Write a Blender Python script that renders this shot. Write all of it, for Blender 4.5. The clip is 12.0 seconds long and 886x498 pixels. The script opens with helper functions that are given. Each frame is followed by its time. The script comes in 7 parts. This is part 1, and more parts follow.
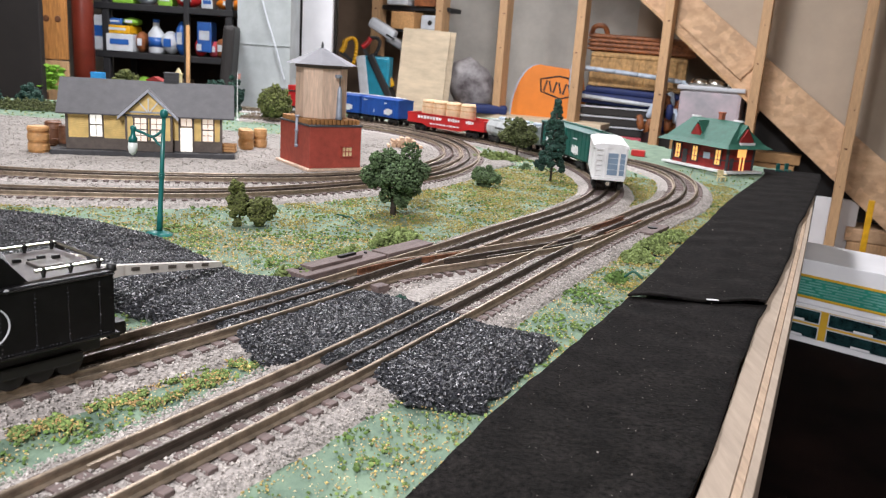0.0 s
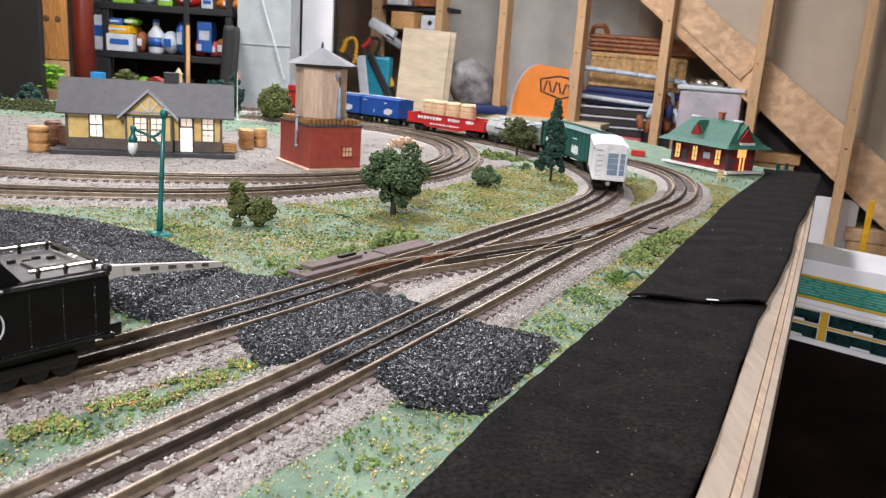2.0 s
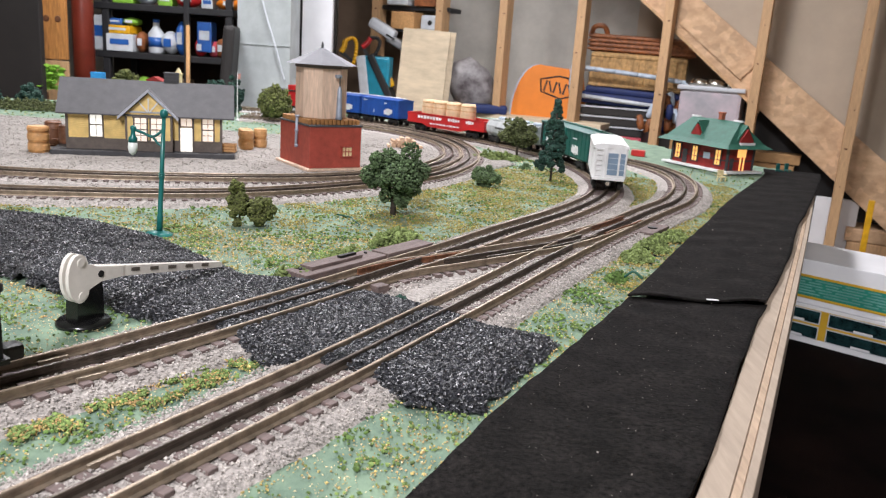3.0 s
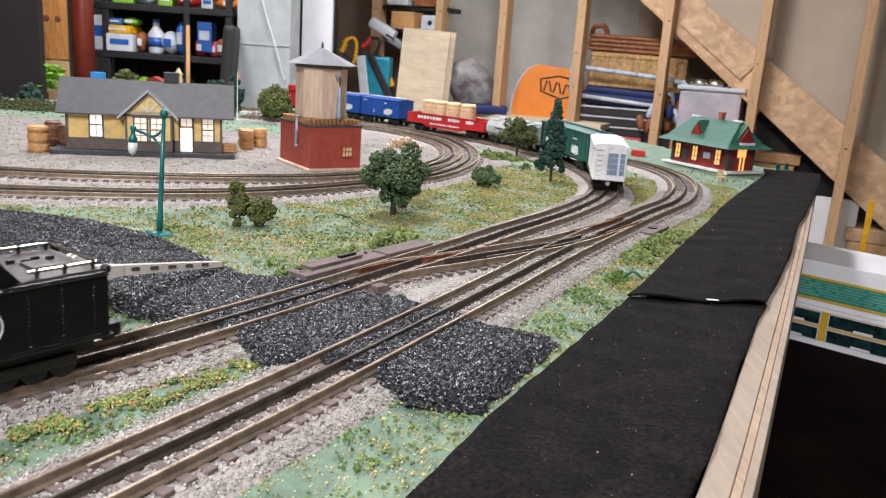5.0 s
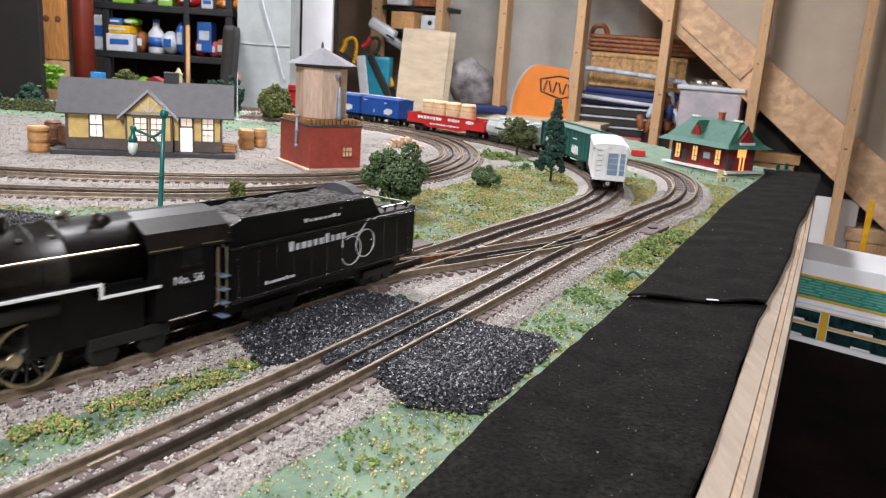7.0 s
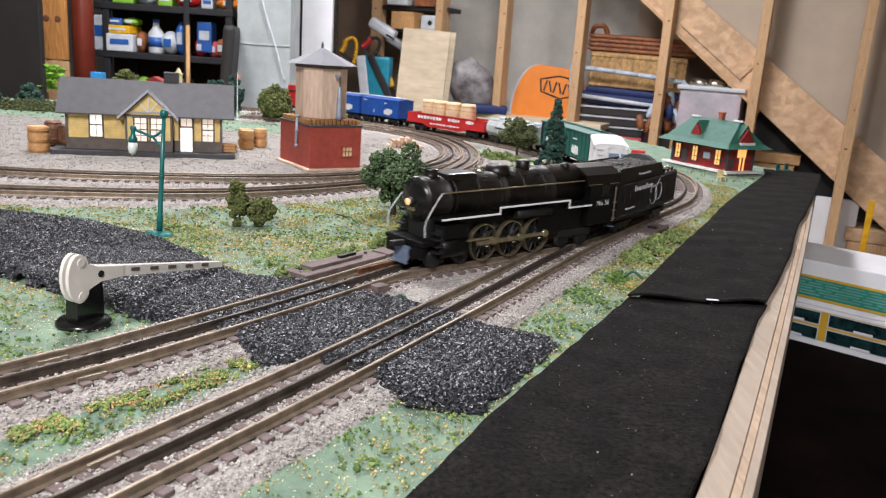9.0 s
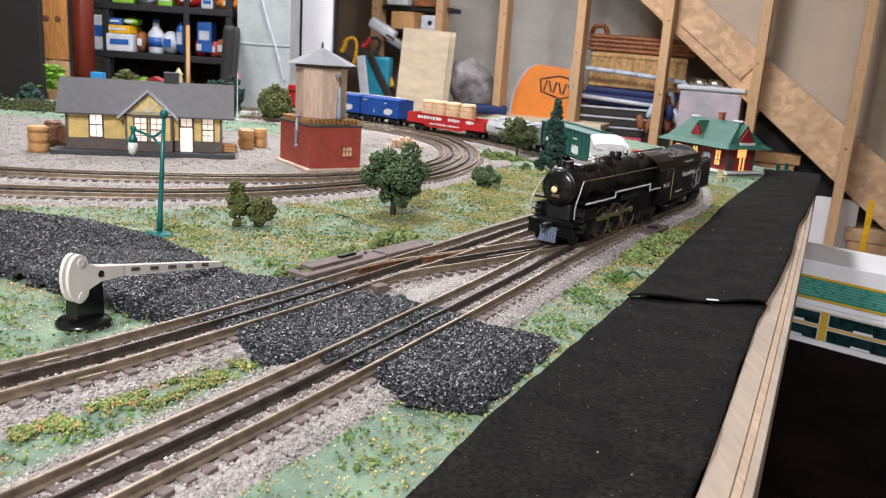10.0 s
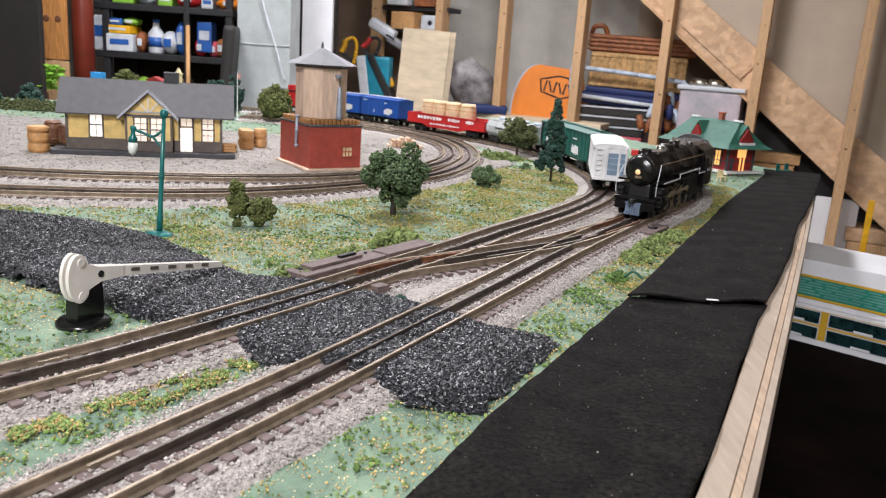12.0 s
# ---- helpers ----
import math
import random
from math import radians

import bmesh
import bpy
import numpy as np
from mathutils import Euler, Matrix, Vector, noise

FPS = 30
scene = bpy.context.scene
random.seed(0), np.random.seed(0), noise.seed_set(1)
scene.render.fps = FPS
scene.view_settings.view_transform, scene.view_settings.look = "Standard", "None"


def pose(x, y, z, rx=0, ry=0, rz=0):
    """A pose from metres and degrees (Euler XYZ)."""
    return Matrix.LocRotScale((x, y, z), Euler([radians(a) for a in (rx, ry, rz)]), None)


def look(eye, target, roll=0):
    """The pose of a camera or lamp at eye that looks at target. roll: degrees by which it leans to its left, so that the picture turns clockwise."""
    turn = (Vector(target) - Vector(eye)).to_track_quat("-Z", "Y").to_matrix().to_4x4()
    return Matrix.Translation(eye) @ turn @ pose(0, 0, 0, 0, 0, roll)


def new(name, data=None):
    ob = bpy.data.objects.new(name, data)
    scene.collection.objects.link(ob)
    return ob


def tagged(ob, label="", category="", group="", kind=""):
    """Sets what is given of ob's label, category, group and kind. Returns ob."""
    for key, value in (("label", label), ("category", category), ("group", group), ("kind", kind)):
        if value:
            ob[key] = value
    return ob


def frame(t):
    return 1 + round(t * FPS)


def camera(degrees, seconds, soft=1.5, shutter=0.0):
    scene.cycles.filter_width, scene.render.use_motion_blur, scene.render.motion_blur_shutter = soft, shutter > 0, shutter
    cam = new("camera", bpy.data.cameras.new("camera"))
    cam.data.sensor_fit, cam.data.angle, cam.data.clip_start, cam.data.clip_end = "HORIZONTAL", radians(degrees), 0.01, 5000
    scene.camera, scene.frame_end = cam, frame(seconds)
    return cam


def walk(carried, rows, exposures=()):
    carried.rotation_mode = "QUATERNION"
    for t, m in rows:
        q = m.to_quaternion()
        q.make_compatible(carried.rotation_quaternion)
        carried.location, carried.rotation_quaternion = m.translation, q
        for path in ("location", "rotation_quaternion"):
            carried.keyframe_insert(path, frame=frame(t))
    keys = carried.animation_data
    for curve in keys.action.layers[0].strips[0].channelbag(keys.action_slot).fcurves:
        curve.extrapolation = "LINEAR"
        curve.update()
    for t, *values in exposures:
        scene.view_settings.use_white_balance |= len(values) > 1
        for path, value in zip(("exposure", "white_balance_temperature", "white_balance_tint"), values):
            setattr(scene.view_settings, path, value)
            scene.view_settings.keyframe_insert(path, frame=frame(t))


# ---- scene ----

# camera: a phone lying still just above the layout, looking along it
cam = camera(58.5, 12.0, soft=1.1, shutter=0.4)
cam.data.dof.use_dof = True
cam.data.dof.focus_distance = 0.6
cam.data.dof.aperture_fstop = 24
TILT = radians(13.75)
VIEW = look((0, 0, 0.178), (0, math.cos(TILT), 0.178 - math.sin(TILT)), 3.9)
walk(cam, [(0.0, VIEW), (12.0, VIEW)], [(0.0, 0.0), (12.0, 0.0)])

# ---- light: a closed basement room with ceiling fittings ----
world = bpy.data.worlds.new("world")
scene.world = world
world.use_nodes = True
world.node_tree.nodes["Background"].inputs[0].default_value = (0.75, 0.85, 1.0, 1)
world.node_tree.nodes["Background"].inputs[1].default_value = 0.05
CEILING = 1.42
FLOOR = -0.95
LAMPS = [(-0.35, 1.25, 27, 0.25), (0.28, 2.68, 41, 0.4), (-1.08, 2.55, 30, 0.3), (-0.25, -1.15, 100, 1.2)]


def ceiling_lamp(x, y, watts, length):
    data = bpy.data.lights.new("tube_light", "AREA")
    data.shape, data.size, data.size_y, data.energy, data.color = "RECTANGLE", min(0.30, length), length, watts, (0.97, 0.95, 1.0)
    ob = new("tube_light", data)
    ob.matrix_world = pose(x, y, CEILING - 0.075, 0, 0, 20)


for lamp in LAMPS:
    ceiling_lamp(*lamp)


# ---- materials ----
def mat(name, base, rough=0.6, metal=0.0, vary=0.15, scale=60.0, bump=0.0, second=None, bump_scale=None, emit=None, spec=0.5, island=0.0, stretch=None, coat=0.0, stain=0.12):
    """base colour with grain at one scale, stains at another, and fine relief."""
    m = bpy.data.materials.new(name)
    m.use_nodes = True
    nt = m.node_tree
    b = nt.nodes["Principled BSDF"]
    b.inputs["Roughness"].default_value = rough
    b.inputs["Metallic"].default_value = metal
    b.inputs["Specular IOR Level"].default_value = spec
    b.inputs["Coat Weight"].default_value = coat
    tc = nt.nodes.new("ShaderNodeTexCoord")
    vec = tc.outputs["Object"]
    if stretch:
        mp = nt.nodes.new("ShaderNodeMapping")
        mp.inputs["Scale"].default_value = stretch
        nt.links.new(vec, mp.inputs[0])
        vec = mp.outputs[0]
    n1 = nt.nodes.new("ShaderNodeTexNoise")
    n1.inputs["Scale"].default_value = scale
    n1.inputs["Detail"].default_value = 6
    n1.inputs["Roughness"].default_value = 0.65
    nt.links.new(vec, n1.inputs["Vector"])
    n2 = nt.nodes.new("ShaderNodeTexNoise")
    n2.inputs["Scale"].default_value = scale * 0.13
    n2.inputs["Detail"].default_value = 3
    nt.links.new(vec, n2.inputs["Vector"])
    ramp = nt.nodes.new("ShaderNodeValToRGB")
    lo = tuple(max(0, c * (1 - vary * 1.6)) for c in base)
    hi = second or tuple(min(1, c * (1 + vary)) for c in base)
    ramp.color_ramp.elements[0].position, ramp.color_ramp.elements[1].position = 0.32, 0.68
    ramp.color_ramp.elements[0].color, ramp.color_ramp.elements[1].color = (*lo, 1), (*hi, 1)
    nt.links.new(n1.outputs["Fac"], ramp.inputs[0])
    hsv = nt.nodes.new("ShaderNodeHueSaturation")
    mr = nt.nodes.new("ShaderNodeMapRange")
    mr.inputs["From Min"].default_value, mr.inputs["From Max"].default_value = 0.3, 0.7
    mr.inputs["To Min"].default_value, mr.inputs["To Max"].default_value = 1 - stain, 1 + stain
    nt.links.new(n2.outputs["Fac"], mr.inputs["Value"])
    val = mr.outputs["Result"]
    if island:
        geo = nt.nodes.new("ShaderNodeNewGeometry")
        m2 = nt.nodes.new("ShaderNodeMapRange")
        m2.inputs["To Min"].default_value, m2.inputs["To Max"].default_value = 1 - island, 1 + island
        nt.links.new(geo.outputs["Random Per Island"], m2.inputs["Value"])
        mul = nt.nodes.new("ShaderNodeMath")
        mul.operation = "MULTIPLY"
        nt.links.new(val, mul.inputs[0])
        nt.links.new(m2.outputs["Result"], mul.inputs[1])
        val = mul.outputs[0]
    nt.links.new(val, hsv.inputs["Value"])
    nt.links.new(ramp.outputs["Color"], hsv.inputs["Color"])
    nt.links.new(hsv.outputs["Color"], b.inputs["Base Color"])
    if bump:
        n3 = nt.nodes.new("ShaderNodeTexNoise")
        n3.inputs["Scale"].default_value = bump_scale or scale * 4
        n3.inputs["Detail"].default_value = 4
        nt.links.new(vec, n3.inputs["Vector"])
        bp = nt.nodes.new("ShaderNodeBump")
        bp.inputs["Strength"].default_value = bump
        bp.inputs["Distance"].default_value = 0.001
        nt.links.new(n3.outputs["Fac"], bp.inputs["Height"])
        nt.links.new(bp.outputs["Normal"], b.inputs["Normal"])
    if emit:
        b.inputs["Emission Color"].default_value = (*emit[0], 1)
        b.inputs["Emission Strength"].default_value = emit[1]
    return m


GREEN_PAINT = mat("turf_paint", (0.132, 0.215, 0.160), 0.85, vary=0.22, scale=45, bump=0.5, bump_scale=900, second=(0.20, 0.285, 0.19))
GRAVEL = mat("gravel_bed", (0.26, 0.237, 0.215), 0.95, vary=0.3, scale=260, bump=0.9, bump_scale=700)
BALLAST_BED = mat("ballast_bed", (0.34, 0.31, 0.285), 0.95, vary=0.3, scale=300, bump=0.8, bump_scale=700)
STONE = mat("ballast_stone", (0.385, 0.352, 0.325), 0.9, vary=0.2, scale=300, island=0.35)
YARD_STONE = mat("yard_stone", (0.285, 0.258, 0.235), 0.9, vary=0.2, scale=300, island=0.22)
COAL_BED = mat("coal_bed", (0.012, 0.012, 0.013), 0.7, scale=300, bump=0.9)
# pale grey that paints the sparkle of coal into single grains
COAL_GLINT = mat("painted_coal_glint", (0.20, 0.20, 0.21), 0.35, scale=300, island=0.5, vary=0.3, spec=0.7)
COAL = mat("coal_grain", (0.020, 0.021, 0.025), 0.40, scale=300, island=0.9, vary=0.3, spec=0.6)
TIE = mat("brown_tie", (0.135, 0.098, 0.090), 0.75, scale=300, vary=0.25, bump=0.3, stretch=(0.3, 2, 1))
RAIL = mat("rail_steel", (0.29, 0.23, 0.17), 0.45, metal=0.55, scale=120, vary=0.25, stretch=(1, 1, 1))
RAIL_DARK = mat("center_rail", (0.10, 0.08, 0.065), 0.42, metal=0.6, scale=120, vary=0.3)
RUST = mat("rusty_rail", (0.19, 0.085, 0.045), 0.5, metal=0.4, scale=160, vary=0.4)
FLOCK_GREEN = mat("flock_green", (0.10, 0.17, 0.04), 0.95, scale=400, island=0.5, vary=0.3)
FLOCK_LIGHT = mat("flock_light", (0.17, 0.24, 0.07), 0.95, scale=400, island=0.5, vary=0.3)
FLOCK_YELLOW = mat("flock_yellow", (0.44, 0.33, 0.12), 0.95, scale=400, island=0.45, vary=0.3)
FLOCK_OLIVE = mat("flock_olive", (0.27, 0.225, 0.055), 0.95, scale=400, island=0.45, vary=0.3)
LINT = mat("grey_lint", (0.22, 0.20, 0.18), 0.95, scale=400, island=0.5)
FLOCK_PALE = mat("flock_pale", (0.62, 0.50, 0.30), 0.95, scale=400, island=0.35, vary=0.2)
FLOCK_ORANGE = mat("flock_orange", (0.46, 0.29, 0.13), 0.95, scale=400, island=0.35, vary=0.2)
LICHEN = mat("lichen_bush", (0.17, 0.22, 0.07), 0.95, scale=400, island=0.4, vary=0.3)
LEAF_DARK = mat("leaf_dark", (0.082, 0.128, 0.055), 0.9, scale=400, island=0.5, vary=0.3)
LEAF_OLIVE = mat("leaf_olive", (0.085, 0.10, 0.035), 0.9, scale=400, island=0.5, vary=0.3)
LEAF_BUSH = mat("leaf_bush", (0.11, 0.125, 0.035), 0.9, scale=400, island=0.5, vary=0.3)
LEAF_CEDAR = mat("leaf_cedar", (0.018, 0.055, 0.040), 0.9, scale=400, island=0.5, vary=0.3)
BARK = mat("bark", (0.06, 0.045, 0.035), 0.9, scale=300, bump=0.6)
FELT = mat("black_felt", (0.0075, 0.0062, 0.0056), 0.97, scale=330, vary=0.6, bump=1.0, bump_scale=900, spec=0.12, stain=0.4, second=(0.0175, 0.0150, 0.0138))
WOOD = mat("pine", (0.52, 0.32, 0.165), 0.6, scale=30, vary=0.14, stretch=(9, 9, 0.7), bump=0.15)
EDGE_WOOD = mat("plywood_edge", (0.38, 0.275, 0.19), 0.6, scale=60, vary=0.16, stretch=(6, 0.6, 6), bump=0.15)
EDGE_PALE = mat("plywood_pale", (0.33, 0.262, 0.200), 0.6, scale=40, vary=0.1, stretch=(6, 0.6, 6), bump=0.15)
OSB = mat("osb_board", (0.58, 0.36, 0.20), 0.7, scale=16, vary=0.14, stretch=(1, 1, 1.6), bump=0.2, second=(0.66, 0.44, 0.27))


def flakes(m, scale, spread):
    """Lays overlapping strand chips over a board's colour."""
    nt = m.node_tree
    b = nt.nodes["Principled BSDF"]
    old = b.inputs["Base Color"].links[0].from_socket
    tc = nt.nodes.new("ShaderNodeTexCoord")
    warp = nt.nodes.new("ShaderNodeTexNoise")
    warp.inputs["Scale"].default_value = scale * 0.35
    mix = nt.nodes.new("ShaderNodeVectorMath")
    mix.operation = "MULTIPLY_ADD"
    mix.inputs[1].default_value = (0.10, 0.10, 0.10)
    nt.links.new(warp.outputs["Color"], mix.inputs[0])
    nt.links.new(tc.outputs["Object"], mix.inputs[2])
    nt.links.new(tc.outputs["Object"], warp.inputs["Vector"])
    vor = nt.nodes.new("ShaderNodeTexVoronoi")
    vor.inputs["Scale"].default_value = scale
    nt.links.new(mix.outputs[0], vor.inputs["Vector"])
    grey = nt.nodes.new("ShaderNodeSeparateColor")
    nt.links.new(vor.outputs["Color"], grey.inputs[0])
    mr = nt.nodes.new("ShaderNodeMapRange")
    mr.inputs["To Min"].default_value, mr.inputs["To Max"].default_value = 1 - spread, 1 + spread * 0.6
    nt.links.new(grey.outputs[0], mr.inputs["Value"])
    hsv = nt.nodes.new("ShaderNodeHueSaturation")
    nt.links.new(mr.outputs["Result"], hsv.inputs["Value"])
    nt.links.new(old, hsv.inputs["Color"])
    nt.links.new(hsv.outputs["Color"], b.inputs["Base Color"])


flakes(OSB, 26, 0.17)
PLY = mat("plywood_sheet", (0.60, 0.49, 0.34), 0.6, scale=9, vary=0.12, stretch=(1, 1, 3))
BLACK_PLASTIC = mat("black_engine_paint", (0.0036, 0.0034, 0.0036), 0.36, scale=150, vary=0.3, bump=0.06, spec=0.25)
BLACK_GLOSS = mat("black_gloss", (0.007, 0.007, 0.007), 0.22, scale=150, vary=0.3)
BOILER = mat("boiler_paint", (0.0095, 0.0070, 0.0054), 0.36, scale=150, vary=0.4, bump=0.08, spec=0.38)
SILVER = mat("silver_print", (0.55, 0.56, 0.58), 0.5, scale=200)
WHITE_LINE = mat("white_print", (0.75, 0.75, 0.75), 0.5, scale=200, vary=0.05)
CHROME = mat("bright_steel", (0.6, 0.57, 0.5), 0.25, metal=1.0, scale=200)
BRASS = mat("brass_rod", (0.56, 0.46, 0.31), 0.32, metal=0.9, scale=200)
GLASS_LIGHT = mat("headlight_lens", (0.9, 0.6, 0.3), 0.2, emit=((1.0, 0.50, 0.24), 0.65))
DARK = mat("dark_metal", (0.008, 0.0075, 0.0075), 0.55, scale=200)
WHITE_PLASTIC = mat("white_plastic", (0.72, 0.68, 0.62), 0.35, scale=60, vary=0.06)
TEAL = mat("teal_paint", (0.008, 0.13, 0.12), 0.3, scale=120, vary=0.12)
MILK_GLASS = mat("milk_glass", (0.75, 0.78, 0.74), 0.25, scale=60, vary=0.04)
YELLOW_WALL = mat("yellow_siding", (0.84, 0.62, 0.24), 0.6, scale=80, vary=0.1)
GREY_TRIM = mat("grey_trim", (0.13, 0.105, 0.09), 0.65, scale=100)
GREY_ROOF = mat("grey_shingle", (0.085, 0.083, 0.088), 0.75, scale=70, vary=0.09, bump=0.2, bump_scale=400, stain=0.08)
SLATE_ROOF = mat("slate_roof", (0.13, 0.13, 0.145), 0.6, scale=70, vary=0.08)
BLUE_TRIM = mat("pale_trim", (0.42, 0.44, 0.50), 0.6, scale=100)
SLATE = mat("slate_base", (0.055, 0.055, 0.06), 0.7, scale=100)
LIT_WINDOW = mat("lit_window", (0.8, 0.75, 0.7), 0.4, emit=((1.0, 0.78, 0.62), 0.55))
LIT_WHITE = mat("lit_white", (0.85, 0.85, 0.8), 0.4, emit=((1.0, 0.96, 0.88), 0.8))
LIT_AMBER = mat("lit_amber", (0.8, 0.5, 0.2), 0.4, emit=((1.0, 0.50, 0.14), 1.0))
RED_BRICK = mat("red_base", (0.35, 0.060, 0.040), 0.6, scale=120, vary=0.12)
RED_WALL = mat("red_siding", (0.27, 0.018, 0.016), 0.55, scale=120, vary=0.15)
GREEN_ROOF = mat("green_roof", (0.018, 0.098, 0.066), 0.7, scale=100, vary=0.15)
TANK_WOOD = mat("tank_planks", (0.68, 0.50, 0.38), 0.7, scale=60, vary=0.14, stretch=(4, 4, 0.6))
DECK_WOOD = mat("deck_wood", (0.38, 0.18, 0.06), 0.65, scale=120, vary=0.2)
PALE_BLUE = mat("pale_blue_metal", (0.36, 0.40, 0.48), 0.4, metal=0.3, scale=100)
STEEL_BLUE = mat("steel_blue_paint", (0.15, 0.20, 0.28), 0.4, metal=0.3, scale=100)
TAN_WOOD = mat("tan_wood", (0.55, 0.30, 0.12), 0.5, scale=140, vary=0.15)
BROWN_WOOD = mat("brown_wood", (0.16, 0.065, 0.03), 0.5, scale=140, vary=0.2)
PALE_WOOD = mat("pale_wood", (0.66, 0.47, 0.29), 0.6, scale=140, vary=0.12)
BLUE_CAR = mat("blue_car_paint", (0.012, 0.075, 0.34), 0.38, scale=90, vary=0.1)
RED_CAR = mat("red_car_paint", (0.50, 0.018, 0.020), 0.38, scale=90, vary=0.1)
GREY_CAR = mat("grey_car_paint", (0.44, 0.46, 0.46), 0.4, scale=90, vary=0.1)
GREEN_CAR = mat("green_car_paint", (0.006, 0.095, 0.075), 0.4, scale=90, vary=0.1)
WHITE_CAR = mat("white_car_paint", (0.78, 0.78, 0.78), 0.4, scale=90, vary=0.05)
CAR_GLASS = mat("blue_grey_panel", (0.20, 0.28, 0.38), 0.3, scale=90, vary=0.1)
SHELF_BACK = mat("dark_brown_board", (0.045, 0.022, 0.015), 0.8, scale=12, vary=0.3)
CONCRETE = mat("concrete_wall", (0.43, 0.41, 0.37), 0.9, scale=6, vary=0.1, bump=0.3, bump_scale=80)
DRYWALL = mat("tan_drywall", (0.43, 0.35, 0.27), 0.9, scale=8, vary=0.04)
FLOOR_MAT = mat("floor_concrete", (0.10, 0.085, 0.075), 0.8, scale=6, vary=0.2)
CEIL_MAT = mat("ceiling_paint", (0.68, 0.67, 0.64), 0.9, scale=6, vary=0.08)
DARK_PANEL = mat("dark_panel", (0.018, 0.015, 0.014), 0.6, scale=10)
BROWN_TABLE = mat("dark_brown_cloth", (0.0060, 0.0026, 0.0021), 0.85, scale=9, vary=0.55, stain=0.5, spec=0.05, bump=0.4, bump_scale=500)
COLUMN_RED = mat("oxide_red_paint", (0.14, 0.022, 0.012), 0.35, scale=14, vary=0.15)
SHELF_METAL = mat("black_shelf", (0.018, 0.018, 0.02), 0.5, scale=30)
GALV = mat("galvanised_sheet", (0.48, 0.52, 0.52), 0.45, metal=0.35, scale=9, vary=0.12)
WHITE_PAINT = mat("white_paint", (0.72, 0.72, 0.74), 0.5, scale=10, vary=0.04)
BROWN_BOARD = mat("brown_board", (0.20, 0.135, 0.09), 0.8, scale=9, vary=0.1)
ORANGE = mat("orange_board", (0.70, 0.20, 0.012), 0.45, scale=14, vary=0.06)
KNOT_WOOD = mat("knotty_pine", (0.46, 0.20, 0.055), 0.6, scale=24, vary=0.25, stretch=(8, 8, 0.8))
WICKER = mat("wicker_pale", (0.50, 0.30, 0.12), 0.7, scale=50, vary=0.3, bump=0.5)
WICKER_DARK = mat("wicker_dark", (0.26, 0.085, 0.025), 0.6, scale=50, vary=0.35, bump=0.5)
NAVY = mat("navy_fabric", (0.010, 0.022, 0.10), 0.7, scale=30)
BIN_PLASTIC = mat("milky_bin", (0.46, 0.45, 0.48), 0.35, scale=12, vary=0.14, second=(0.54, 0.46, 0.50))
LIGHT_BLUE = mat("light_blue_tube", (0.50, 0.58, 0.68), 0.4, scale=40)
PINK = mat("pink_box", (0.55, 0.07, 0.10), 0.6, scale=30)
BOX_GREEN = mat("green_box_print", (0.015, 0.22, 0.16), 0.4, scale=40, vary=0.1)
BOX_YELLOW = mat("yellow_box_print", (0.60, 0.36, 0.03), 0.4, scale=40, vary=0.08)
BOX_WINDOW = mat("dark_box_window", (0.010, 0.030, 0.032), 0.12, scale=60, vary=0.5)
TEXT_GREY = mat("pale_print", (0.13, 0.32, 0.28), 0.5, scale=60)
YELLOW = mat("yellow_plastic", (0.72, 0.38, 0.01), 0.4, scale=30)
BLUE_SKY = mat("sky_blue_plastic", (0.03, 0.27, 0.62), 0.4, scale=30)
BLUE = mat("blue_plastic", (0.02, 0.10, 0.36), 0.4, scale=30)
TEAL_BLUE = mat("teal_plastic", (0.01, 0.22, 0.32), 0.4, scale=30)
RED = mat("red_plastic", (0.50, 0.02, 0.02), 0.4, scale=30)
PAPER_WHITE = mat("white_bag", (0.54, 0.57, 0.60), 0.5, scale=30, vary=0.1)
BRIGHT_GREEN = mat("bright_green_pack", (0.20, 0.42, 0.04), 0.5, scale=30)
ROPE_GREEN = mat("green_wire", (0.01, 0.08, 0.05), 0.5, scale=100)


# ---- mesh helpers ----
def part(name, bm, material, parent=None, label=""):
    me = bpy.data.meshes.new(name)
    bm.to_mesh(me)
    bm.free()
    me.materials.append(material)
    ob = new(name, me)
    ob.parent = parent
    if label:
        tagged(ob, label)
    return ob


def raw(name, verts, faces, material, parent=None, smooth=False):
    me = bpy.data.meshes.new(name)
    me.from_pydata(verts, [], faces)
    me.materials.append(material)
    if smooth:
        me.polygons.foreach_set("use_smooth", [True] * len(me.polygons))
    ob = new(name, me)
    ob.parent = parent
    return ob


def thing(name, m, label, category, group="", kind=""):
    ob = new(name)
    ob.empty_display_size = 0.01
    ob.matrix_world = m
    return tagged(ob, label, category, group, kind)


def box(size, at=(0, 0, 0), turn=None, bevel=0.0, bm=None):
    own = bm or bmesh.new()
    m = Matrix.Translation(at) @ (turn or Matrix.Identity(4)) @ Matrix.Diagonal((*size, 1))
    res = bmesh.ops.create_cube(own, size=1, matrix=m)
    if bevel:
        edges = list({e for v in res["verts"] for e in v.link_edges})
        bmesh.ops.bevel(own, geom=edges, offset=bevel, segments=2, affect="EDGES", profile=0.6)
    return own


